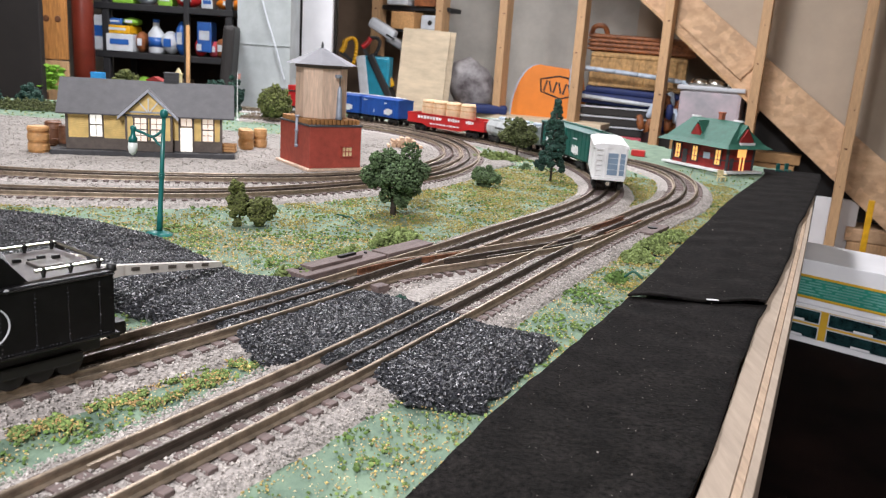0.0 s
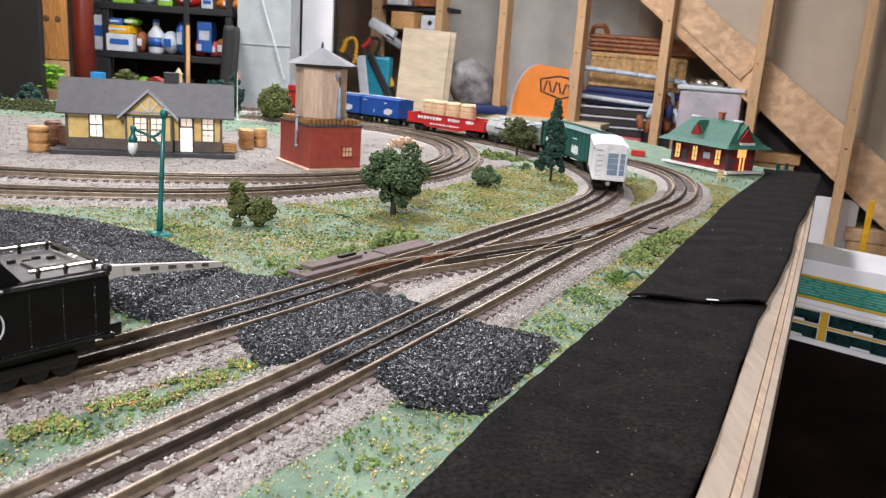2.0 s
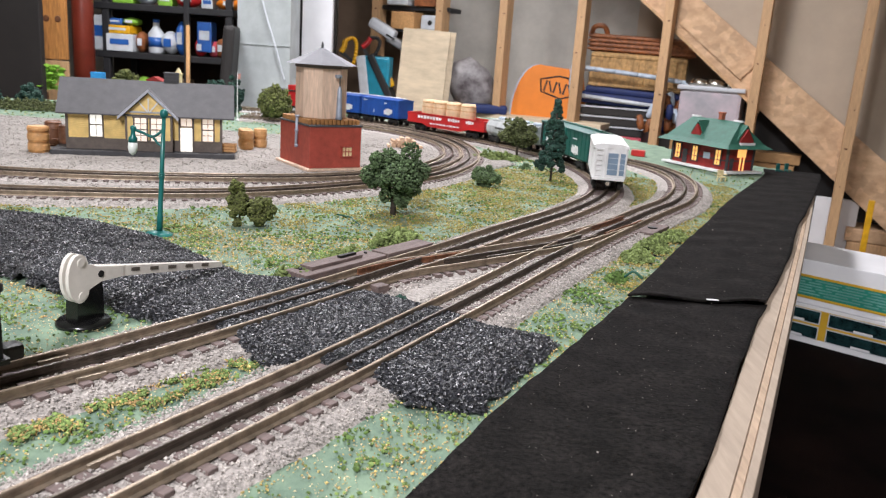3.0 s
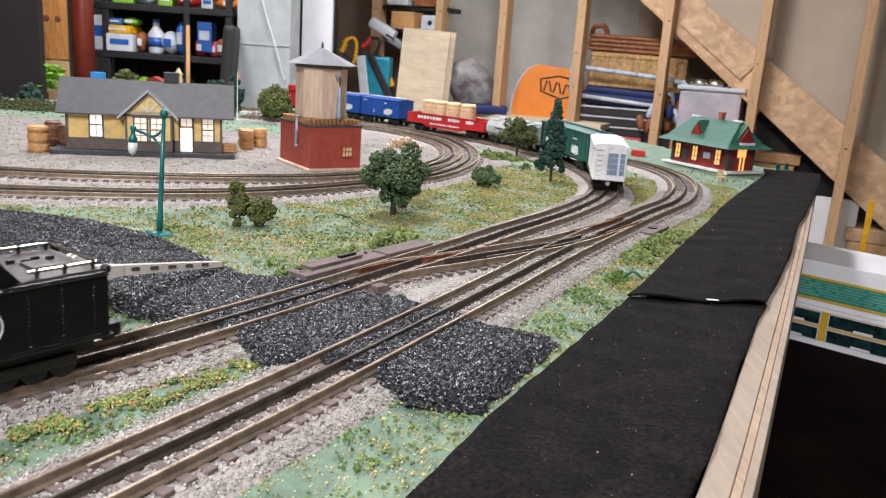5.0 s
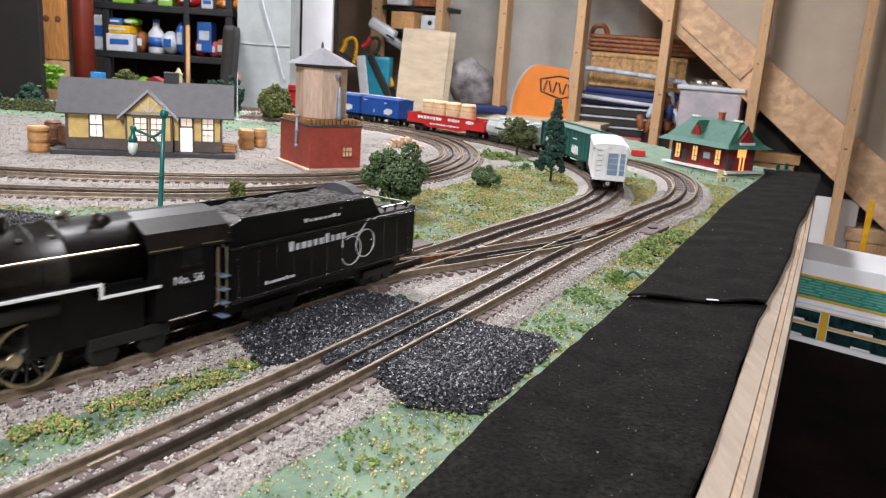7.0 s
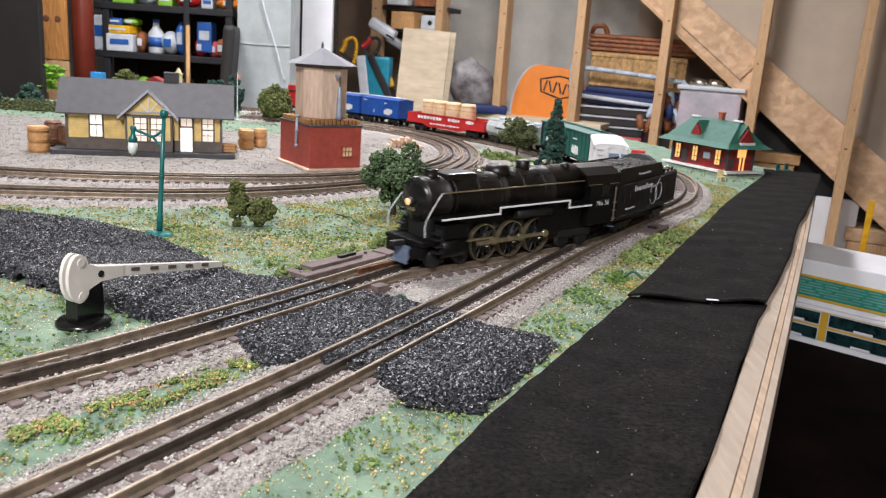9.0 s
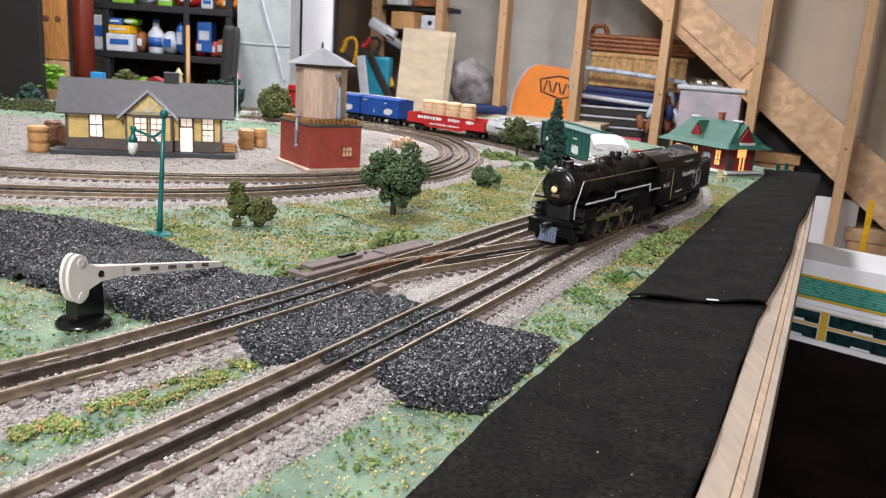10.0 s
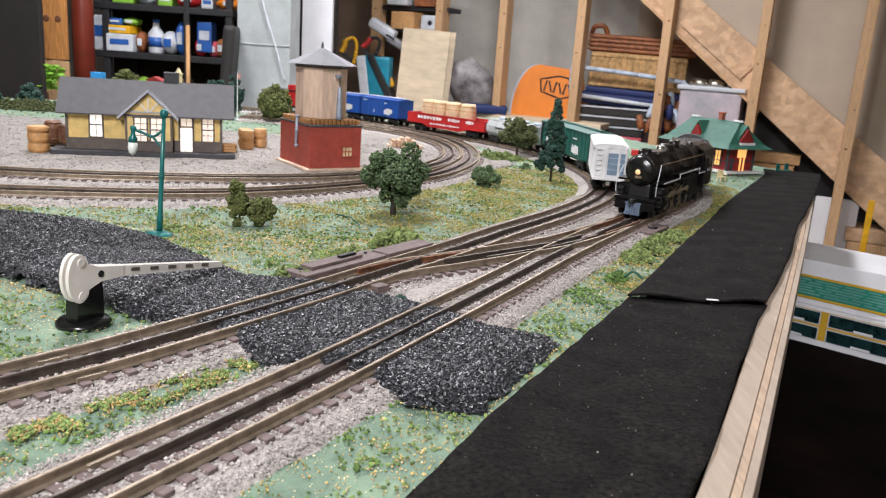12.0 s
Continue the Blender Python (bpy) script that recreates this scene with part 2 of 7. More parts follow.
def cyl(r1, r2, a, b, seg=20, bm=None, caps=True):
    """A cylinder or cone from point a to point b."""
    own = bm or bmesh.new()
    a, b = Vector(a), Vector(b)
    m = Matrix.Translation((a + b) / 2) @ (b - a).to_track_quat("Z", "Y").to_matrix().to_4x4()
    res = bmesh.ops.create_cone(own, cap_ends=caps, segments=seg, radius1=max(r1, 1e-5), radius2=max(r2, 1e-5), depth=(b - a).length, matrix=m)
    for f in {f for v in res["verts"] for f in v.link_faces}:
        f.smooth = len(f.verts) == 4 and seg > 8
    return own


def lathe(profile, seg=24, at=(0, 0, 0), axis="Z", bm=None):
    """Turn a profile of (radius, height) round an axis."""
    own = bm or bmesh.new()
    rings = []
    for rad, hgt in profile:
        ring = []
        for k in range(seg):
            a = 2 * math.pi * k / seg
            u, v = rad * math.cos(a), rad * math.sin(a)
            p = (u, v, hgt) if axis == "Z" else (hgt, u, v) if axis == "X" else (u, hgt, v)
            ring.append(own.verts.new(Vector(p) + Vector(at)))
        rings.append(ring)
    for r0, r1 in zip(rings, rings[1:]):
        for k in range(seg):
            f = own.faces.new((r0[k], r0[(k + 1) % seg], r1[(k + 1) % seg], r1[k]))
            f.smooth = True
    own.faces.new(rings[0][::-1])
    own.faces.new(rings[-1])
    bmesh.ops.recalc_face_normals(own, faces=own.faces)
    return own


def prism(outline, depth, m=None, bm=None):
    """Extrude a flat outline (x, y) by depth along z, then place it by m."""
    own = bm or bmesh.new()
    m = m or Matrix.Identity(4)
    lo = [own.verts.new(m @ Vector((x, y, 0))) for x, y in outline]
    hi = [own.verts.new(m @ Vector((x, y, depth))) for x, y in outline]
    own.faces.new(lo[::-1])
    own.faces.new(hi)
    n = len(outline)
    for k in range(n):
        own.faces.new((lo[k], lo[(k + 1) % n], hi[(k + 1) % n], hi[k]))
    bmesh.ops.recalc_face_normals(own, faces=own.faces)
    return own


XZ = Matrix(((1, 0, 0, 0), (0, 0, 1, 0), (0, 1, 0, 0), (0, 0, 0, 1)))  # an outline in x and z, depth along y


def tube(points, radius, seg=8, bm=None):
    own = bm or bmesh.new()
    for a, b in zip(points, points[1:]):
        cyl(radius, radius, a, b, seg, own)
    return own


def spline(points, n=24):
    pts = np.array(points, float)
    pts = np.vstack([2 * pts[0] - pts[1], pts, 2 * pts[-1] - pts[-2]])
    out = []
    for i in range(1, len(pts) - 2):
        p0, p1, p2, p3 = pts[i - 1:i + 3]
        for t in np.linspace(0, 1, n, endpoint=False):
            out.append(0.5 * (2 * p1 + (p2 - p0) * t + (2 * p0 - 5 * p1 + 4 * p2 - p3) * t * t + (3 * p1 - p0 - 3 * p2 + p3) * t ** 3))
    out.append(pts[-2])
    return np.array(out)


class Line:
    """A smooth path on the layout, by its length."""

    def __init__(self, points):
        self.p = spline(points)
        self.s = np.r_[0, np.cumsum(np.linalg.norm(np.diff(self.p, axis=0), axis=1))]
        self.length = self.s[-1]

    def at(self, s):
        e = 0.004
        s = np.clip(np.asarray(s, float), e, self.length - e)
        c = np.stack([np.interp(s, self.s, self.p[:, k]) for k in (0, 1)], -1)
        d = np.stack([np.interp(s + e, self.s, self.p[:, k]) - np.interp(s - e, self.s, self.p[:, k]) for k in (0, 1)], -1)
        d /= np.linalg.norm(d, axis=-1, keepdims=True)
        return c, d, np.stack([d[..., 1], -d[..., 0]], -1)

    def off(self, s, o):
        c, d, n = self.at(s)
        return c + n * o

    def distance(self, xy):
        best = np.full(len(xy), 9.0)
        for q in self.at(np.arange(0, self.length, 0.012))[0]:
            best = np.minimum(best, np.hypot(xy[:, 0] - q[0], xy[:, 1] - q[1]))
        return best


def inside(xy, poly):
    res = np.zeros(len(xy), bool)
    for (x0, y0), (x1, y1) in zip(poly, poly[1:] + poly[:1]):
        cross = (y0 > xy[:, 1]) != (y1 > xy[:, 1])
        with np.errstate(divide="ignore", invalid="ignore"):
            res ^= cross & (xy[:, 0] < (x1 - x0) * (xy[:, 1] - y0) / (y1 - y0 + 1e-12) + x0)
    return res


def wavy(xy, size, seed):
    """Cheap smooth noise in -1..1."""
    rs = np.random.RandomState(seed)
    total = np.zeros(len(xy))
    for k in range(7):
        a, ph = rs.uniform(0, 6.28, 2)
        fq = 6.28 / size * rs.uniform(0.5, 2.2)
        total += np.sin((xy[:, 0] * math.cos(a) + xy[:, 1] * math.sin(a)) * fq + ph)
    return total / 3.2


def rim(xy, poly):
    """Distance of points to an outline."""
    best = np.full(len(xy), 9.0)
    for a, b in zip(poly, poly[1:] + poly[:1]):
        a, b = np.array(a), np.array(b)
        t = np.clip(((xy - a) @ (b - a)) / ((b - a) @ (b - a)), 0, 1)
        best = np.minimum(best, np.linalg.norm(xy - a - t[:, None] * (b - a), axis=1))
    return best


def patch(name, poly, z, material, cell, rough, seed, label, taper=0.0):
    """A ground sheet of uneven height inside an outline with a ragged edge."""
    p = np.array(poly)
    xs, ys = np.arange(p[:, 0].min(), p[:, 0].max(), cell), np.arange(p[:, 1].min(), p[:, 1].max(), cell)
    gx, gy = np.meshgrid(xs, ys, indexing="ij")
    xy = np.c_[gx.ravel(), gy.ravel()]
    rs = np.random.RandomState(seed)
    ragged = xy + np.c_[wavy(xy, 0.03, seed), wavy(xy, 0.03, seed + 1)] * 0.003
    keep = inside(ragged, poly).reshape(gx.shape)
    zz = z + rough * wavy(xy, cell * 9, seed + 2) + rough * rs.uniform(-0.5, 0.5, len(xy))
    if taper:
        zz = zz - (z + 0.001) * np.clip(1 - rim(xy, poly) / taper, 0, 1) ** 2
    xy = xy + rs.uniform(-0.3, 0.3, xy.shape) * cell
    ny = len(ys)
    ok = keep[:-1, :-1] & keep[1:, :-1] & keep[1:, 1:] & keep[:-1, 1:]
    i, j = np.nonzero(ok)
    a = i * ny + j
    faces = np.c_[a, a + ny, a + ny + 1, a + 1]
    used = np.unique(faces)
    back = np.zeros(len(xy), int)
    back[used] = np.arange(len(used))
    ob = raw(name, np.c_[xy, zz][used].tolist(), back[faces].tolist(), material, smooth=True)
    return tagged(ob, label, kind="structure")


OCTA = (np.array([(1, 0, 0), (-1, 0, 0), (0, 1, 0), (0, -1, 0), (0, 0, 1), (0, 0, -1)], float),
        np.array([(0, 2, 4), (2, 1, 4), (1, 3, 4), (3, 0, 4), (2, 0, 5), (1, 2, 5), (3, 1, 5), (0, 3, 5)]))


def ico_template():
    bm = bmesh.new()
    bmesh.ops.create_icosphere(bm, subdivisions=1, radius=1)
    v = np.array([q.co[:] for q in bm.verts])
    f = np.array([[q.index for q in face.verts] for face in bm.faces])
    bm.free()
    return v, f


ICO = ico_template()


def scatter(name, pos, size, material, template=OCTA, flat=0.8, jitter=0.35, seed=0, parent=None, label="", category=""):
    """Many small uneven pieces joined in one mesh."""
    rs = np.random.RandomState(seed)
    v0, f0 = template
    n = len(pos)
    q = rs.normal(size=(n, 4))
    q /= np.linalg.norm(q, axis=1, keepdims=True)
    w, x, y, z = q.T
    rot = np.stack([1 - 2 * (y * y + z * z), 2 * (x * y - z * w), 2 * (x * z + y * w), 2 * (x * y + z * w), 1 - 2 * (x * x + z * z), 2 * (y * z - x * w),
                    2 * (x * z - y * w), 2 * (y * z + x * w), 1 - 2 * (x * x + y * y)], -1).reshape(n, 3, 3)
    v = v0[None] * (1 + rs.uniform(-jitter, jitter, (n, len(v0), 1)))
    v = np.einsum("nij,nkj->nki", rot, v * rs.uniform(0.65, 1.3, (n, 1, 3)))
    v[..., 2] *= flat
    v = v * np.asarray(size).reshape(-1, 1, 1) + np.asarray(pos)[:, None, :]
    f = f0[None] + (np.arange(n) * len(v0))[:, None, None]
    ob = raw(name, v.reshape(-1, 3).tolist(), f.reshape(-1, 3).tolist(), material, parent)
    return tagged(ob, label, category, kind="stuff") if label else ob


# ---- plan of the layout (metres) ----
GAUGE = 0.0165          # half distance of the running rails
RAIL_TOP = 0.011
A_LINE = Line([(-0.30, -0.02), (-0.20, 0.15), (-0.131, 0.271), (-0.065, 0.386), (0.030, 0.562), (0.114, 0.722), (0.197, 0.868), (0.253, 0.963),
               (0.315, 1.068), (0.362, 1.200), (0.380, 1.320), (0.362, 1.434), (0.310, 1.520), (0.220, 1.610), (0.10, 1.72), (-0.02, 1.83), (-0.2, 1.98), (-0.5, 2.12)])
B_LINE = Line([(-0.60, -0.13), (-0.40, 0.112), (-0.215, 0.354), (-0.176, 0.404), (-0.106, 0.507), (-0.046, 0.604), (0.008, 0.691), (0.066, 0.792),
               (0.139, 0.912), (0.200, 1.035), (0.232, 1.150), (0.236, 1.270), (0.215, 1.400), (0.168, 1.530), (0.085, 1.665), (-0.045, 1.790), (-0.21, 1.95), (-0.42, 2.06), (-0.66, 2.14)])
ROUTE = Line([(-0.60, -0.13), (-0.40, 0.112), (-0.215, 0.354), (-0.176, 0.404), (-0.106, 0.507), (-0.046, 0.604), (0.008, 0.654), (0.060, 0.701),
              (0.117, 0.757), (0.197, 0.868), (0.253, 0.963), (0.315, 1.068), (0.362, 1.200), (0.380, 1.320), (0.362, 1.434), (0.310, 1.520), (0.220, 1.610)])
C_LINE = Line([(-1.1, 0.80), (-0.62, 0.806), (-0.474, 0.825), (-0.309, 0.868), (-0.197, 0.934), (-0.105, 1.025), (-0.027, 1.131), (0.018, 1.260),
               (0.036, 1.400), (0.026, 1.540), (-0.010, 1.670), (-0.074, 1.770), (-0.15, 1.845), (-0.26, 1.90), (-0.5, 1.96)])
D_LINE = Line([(-1.1, 0.92), (-0.66, 0.932), (-0.473, 0.945), (-0.347, 0.976), (-0.216, 1.026), (-0.118, 1.100), (-0.038, 1.216), (0.000, 1.340),
               (0.006, 1.460), (-0.015, 1.575), (-0.069, 1.685), (-0.13, 1.765), (-0.24, 1.83), (-0.5, 1.88)])
EDGE_IN = [(-0.12, 0.06), (-0.0095, 0.2845), (0.026, 0.362), (0.080, 0.466), (0.161, 0.622), (0.2366, 0.779), (0.311, 0.929), (0.401, 1.115), (0.566, 1.4255), (0.612, 1.545)]
EDGE_OUT = [(0.005, 0.08), (0.110, 0.299), (0.151, 0.381), (0.191, 0.466), (0.2547, 0.595), (0.316, 0.713), (0.3665, 0.814), (0.427, 0.944), (0.497, 1.078), (0.627, 1.337), (0.712, 1.515)]
BOARD_RIM = [(0.034, 0.09), (0.1421, 0.311), (0.213, 0.460), (0.331, 0.710), (0.444, 0.950), (0.5873, 1.258), (0.712, 1.525)]   # outer edge of the table
COAL_AREA = [(-0.70, 0.80), (-0.43, 0.745), (-0.328, 0.726), (-0.248, 0.680), (-0.146, 0.580), (-0.100, 0.580), (-0.064, 0.566), (0.006, 0.530), (0.036, 0.501),
             (0.080, 0.487), (0.025, 0.374), (-0.013, 0.380), (-0.040, 0.403), (-0.096, 0.418), (-0.128, 0.448), (-0.186, 0.477), (-0.242, 0.513), (-0.317, 0.544), (-0.60, 0.60)]
WEDGE = [(-0.066, 0.562), (-0.030, 0.615), (0.030, 0.660), (0.090, 0.715), (0.160, 0.800), (0.120, 0.730), (0.030, 0.562), (0.002, 0.532)]
YARD = [(-1.3, 0.78), (-0.62, 0.775), (-0.46, 0.795), (-0.30, 0.838), (-0.185, 0.905), (-0.075, 1.005), (0.005, 1.13), (0.05, 1.26), (0.125, 1.38), (0.10, 1.45),
        (0.065, 1.55), (0.03, 1.68), (-0.04, 1.76), (-0.2, 1.75), (-0.35, 1.60), (-0.6, 1.62), (-1.3, 1.60)]
BOARD = [(-1.6, -0.5), (-0.26, -0.5), (0.0, 0.08), (0.104, 0.30), (0.182, 0.462), (0.305, 0.713), (0.415, 0.944), (0.555, 1.250), (0.690, 1.525), (0.66, 1.60), (0.55, 1.80), (0.42, 2.2), (0.2, 2.52), (-0.6, 2.2), (-1.6, 1.90)]
LINES = (A_LINE, B_LINE, C_LINE, D_LINE)


# ---- structure: room ----
def room():
    def wall(name, a, b, z0, z1, material, thick=0.1):
        a, b = Vector(a), Vector(b)
        d = (b - a).normalized()
        n = Vector((-d.y, d.x)) * thick
        bm = prism([(a.x, a.y), (b.x, b.y), (b.x + n.x, b.y + n.y), (a.x + n.x, a.y + n.y)], z1 - z0, Matrix.Translation((0, 0, z0)))
        tagged(part(name, bm, material), kind="structure")

    tagged(part("floor", box((9, 10, 0.1), (0, 1.5, FLOOR - 0.05)), FLOOR_MAT), "dark concrete basement floor", kind="structure")
    tagged(part("ceiling", box((9, 10, 0.1), (0, 1.5, CEILING + 0.05)), CEIL_MAT), "pale basement ceiling", kind="structure")
    wall("wall_north", (0.95, 4.32), (-4.0, 5.6), FLOOR, CEILING, CONCRETE)
    wall("wall_north_east", (3.6, 3.18), (0.95, 4.32), FLOOR, CEILING, DRYWALL)
    wall("wall_east", (3.6, -2.5), (3.6, 3.2), FLOOR, CEILING, DRYWALL)
    wall("wall_west", (-3.2, 5.6), (-3.2, -2.5), FLOOR, CEILING, CONCRETE)
    wall("wall_south", (-3.2, -2.5), (3.6, -2.5), FLOOR, CEILING, CONCRETE)
    for x, y, w, size in LAMPS:
        t = thing("ceiling_light", pose(x, y, CEILING, 0, 0, 20), "white light fitting under the ceiling", "lamp", "ceiling lights")
        part("housing", box((min(0.34, size + 0.06), size + 0.06, 0.05), (0, 0, -0.027), bevel=0.006), WHITE_PAINT, t)


def board():
    bm = prism([p for p in BOARD], 0.03, Matrix.Translation((0, 0, -0.036)))
    tagged(part("layout_board", bm, EDGE_WOOD), "plywood table top that carries the layout", kind="structure")
    patch("ground", BOARD, -0.001, GREEN_PAINT, 0.012, 0.0007, 3, "green painted ground with scattered flock grass")
    patch("yard_gravel", YARD, 0.0015, GRAVEL, 0.008, 0.0006, 5, "grey gravel of the station yard")
    patch("ballast_wedge", WEDGE, 0.003, BALLAST_BED, 0.004, 0.0006, 7, "pale grey ballast between two tracks", 0.008)
    patch("coal_road", COAL_AREA, 0.0076, COAL_BED, 0.0035, 0.0007, 9, "black coal covered road across the tracks", 0.013)


# ---- tracks ----
def strip(line, s0, s1, profile, step=0.008, o=0.0):
    """Sweep a closed profile of (offset, height) along a line."""
    ss = np.linspace(s0, s1, max(2, int((s1 - s0) / step)))
    c, d, n = line.at(ss)
    k = len(profile)
    verts = []
    for p, q in zip(c, n):
        for po, pz in profile:
            verts.append((p[0] + q[0] * (o + po), p[1] + q[1] * (o + po), pz))
    faces = []
    for i in range(len(ss) - 1):
        for j in range(k):
            faces.append((i * k + j, i * k + (j + 1) % k, (i + 1) * k + (j + 1) % k, (i + 1) * k + j))
    faces.append(tuple(range(k)))
    faces.append(tuple(range((len(ss) - 1) * k, len(ss) * k))[::-1])
    return verts, faces


RAIL_PROFILE = [(-0.0028, 0.0061), (0.0028, 0.0061), (0.0026, 0.0066), (0.0006, 0.0070), (0.0006, 0.0091), (0.00105, 0.0095), (0.00105, 0.0107), (0.0007, 0.011), (-0.0007, 0.011),
                (-0.00105, 0.0107), (-0.00105, 0.0095), (-0.0006, 0.0091), (-0.0006, 0.0070), (-0.0026, 0.0066)]


def rail(name, line, s0, s1, o, material, parent, label=""):
    v, f = strip(line, s0, s1, RAIL_PROFILE, 0.01, o)
    ob = raw(name, v, f, material, parent)
    if label:
        tagged(ob, label)
    return ob


TIE_MESH = []


def ties(line, s0, s1, parent, gap=0.0114, length=0.051, limit=300):
    if not TIE_MESH:
        bm = box((0.0058, length, 0.0045), (0, 0, 0.0022), bevel=0.0006)
        me = bpy.data.meshes.new("tie")
        bm.to_mesh(me)
        bm.free()
        me.materials.append(TIE)
        TIE_MESH.append(me)
    rs = random.Random(4)
    for s in np.arange(s0, s1, gap)[:limit]:
        c, d, n = line.at(s)
        ob = new("tie", TIE_MESH[0])
        ob.parent = parent
        ob.matrix_basis = pose(c[0], c[1], 0.0018 + rs.uniform(-0.0006, 0.0002), 0, 0, math.degrees(math.atan2(d[1], d[0])) + rs.uniform(-1.2, 1.2))


def ballast(name, line, s0, s1, half=0.034, parent=None):
    prof = [(-half - 0.008, -0.002), (half + 0.008, -0.002), (half, 0.0024), (half - 0.010, 0.0042), (0.017, 0.0050), (-0.017, 0.0050), (-half + 0.010, 0.0042), (-half, 0.0024)]
    v, f = strip(line, s0, s1, prof, 0.012)
    return raw(name, v, f, BALLAST_BED, parent)


def track(name, line, s0, s1, label, tie_from=None, tie_to=None, skip=()):
    t = thing(name, Matrix.Identity(4), label, "model track", "layout tracks")
    ballast("ballast_bed", line, s0, s1, parent=t)
    rail("rail", line, s0, s1, -GAUGE, RAIL, t)
    rail("rail", line, s0, s1, GAUGE, RAIL, t)
    rail("center_rail", line, s0, s1, 0, RAIL_DARK, t, "dark third rail")
    ties(line, tie_from or s0, tie_to or s1, t)
    return t


def tracks():
    a = track("model_track", A_LINE, 0.05, A_LINE.length - 0.01, "three-rail model track with brown ties in ballast, front line", 0.15)
    b = track("model_track", B_LINE, 0.05, B_LINE.length - 0.01, "three-rail model track in ballast carrying the parked freight cars", 0.45)
    track("model_track", C_LINE, 0.05, C_LINE.length - 0.01, "three-rail model track in ballast curving round the yard", 0.3)
    track("model_track", D_LINE, 0.05, D_LINE.length - 0.01, "three-rail model track in ballast before the yellow station", 0.3)
    x = thing("crossover_track", Matrix.Identity(4), "crossover switch track with worn dark rails linking two lines", "model track", "layout tracks")
    s0, s1 = 0.925, 1.30
    rail("rail", ROUTE, s0, s1, -GAUGE, RAIL, x)
    rail("rail", ROUTE, s0, s1, GAUGE, RAIL, x)
    rail("center_rail", ROUTE, s0 + 0.05, s1 - 0.12, 0.0, RAIL_DARK, x, "dark third rail")
    rail("guard_rail", ROUTE, s0 - 0.02, s0 + 0.10, -0.0125, RUST, x, "rusty copper-coloured switch point")
    rail("guard_rail", ROUTE, s0 + 0.10, s0 + 0.27, 0.0105, RAIL_DARK, x, "dark plastic guard rail")
    rail("guard_rail", ROUTE, s1 - 0.11, s1 + 0.02, -0.0125, RUST, x, "rusty copper-coloured switch point")
    rail("guard_rail", ROUTE, s1 - 0.09, s1 + 0.01, 0.0120, RUST, x, "rusty copper-coloured switch point")
    ties(ROUTE, s0, s1 - 0.06, x, 0.0122)
    ballast("ballast_bed", ROUTE, s0, s1, 0.030, x)

    def machine(m, w, label):
        t = thing("switch_machine", m, label, "switch machine", "switch machines")
        part("housing", box((w, 0.024, 0.009), (0, 0, 0.0055), bevel=0.0012), TIE, t)
        part("cover", box((w * 0.62, 0.013, 0.003), (-w * 0.05, 0.002, 0.0112), bevel=0.0006), TIE, t)
        part("lever", box((w * 0.2, 0.004, 0.0025), (w * 0.12, 0.001, 0.0135), bevel=0.0004), DARK, t)
        for k in (-0.4, 0.4):
            part("screw", cyl(0.0015, 0.0015, (w * k, 0.004, 0.0098), (w * k, 0.004, 0.0112), 10), DARK, t)
        return t

    machine(pose(-0.0835, 0.615, 0.001, 0, 0, 56), 0.096, "brown plastic switch machine beside the track")
    t = thing("switch_ramp", pose(-0.036, 0.700, 0.001, 0, 0, 55), "flat brown plastic switch cover beside the track", "switch machine")
    part("plate", box((0.066, 0.02, 0.005), (0, 0, 0.0035), bevel=0.001), TIE, t)
    t = thing("switch_stand", pose(0.232, 0.868, 0.001, 0, 0, 58), "small brown switch plate with a hole", "switch machine")
    part("plate", box((0.06, 0.02, 0.004), (0, 0, 0.003), bevel=0.001), TIE, t)
    part("socket", lathe([(0.004, 0.004), (0.006, 0.006), (0.004, 0.0065)], 14), DARK, t)
    t = thing("switch_stub", pose(-0.045, 0.563, 0.002, 0, 0, 50), "small dark brown block on the ballast", "switch block")
    part("block", box((0.012, 0.009, 0.008), (0, 0, 0.004), bevel=0.001), TIE, t)
    # joiners of pale metal where rails meet
    for line, s, o in ((B_LINE, 0.655, -GAUGE), (B_LINE, 0.66, GAUGE), (A_LINE, 0.355, -GAUGE)):
        c, d, n = line.at(s)
        q = c + n * (o + 0.003)
        t = thing("rail_joiner", pose(q[0], q[1], 0.0052, 0, 0, math.degrees(math.atan2(d[1], d[0]))), "pale metal rail joiner", "rail joiner", "rail joiners")
        part("clip", box((0.016, 0.002, 0.003), (0, 0, 0.0015), bevel=0.0004), RAIL, t)


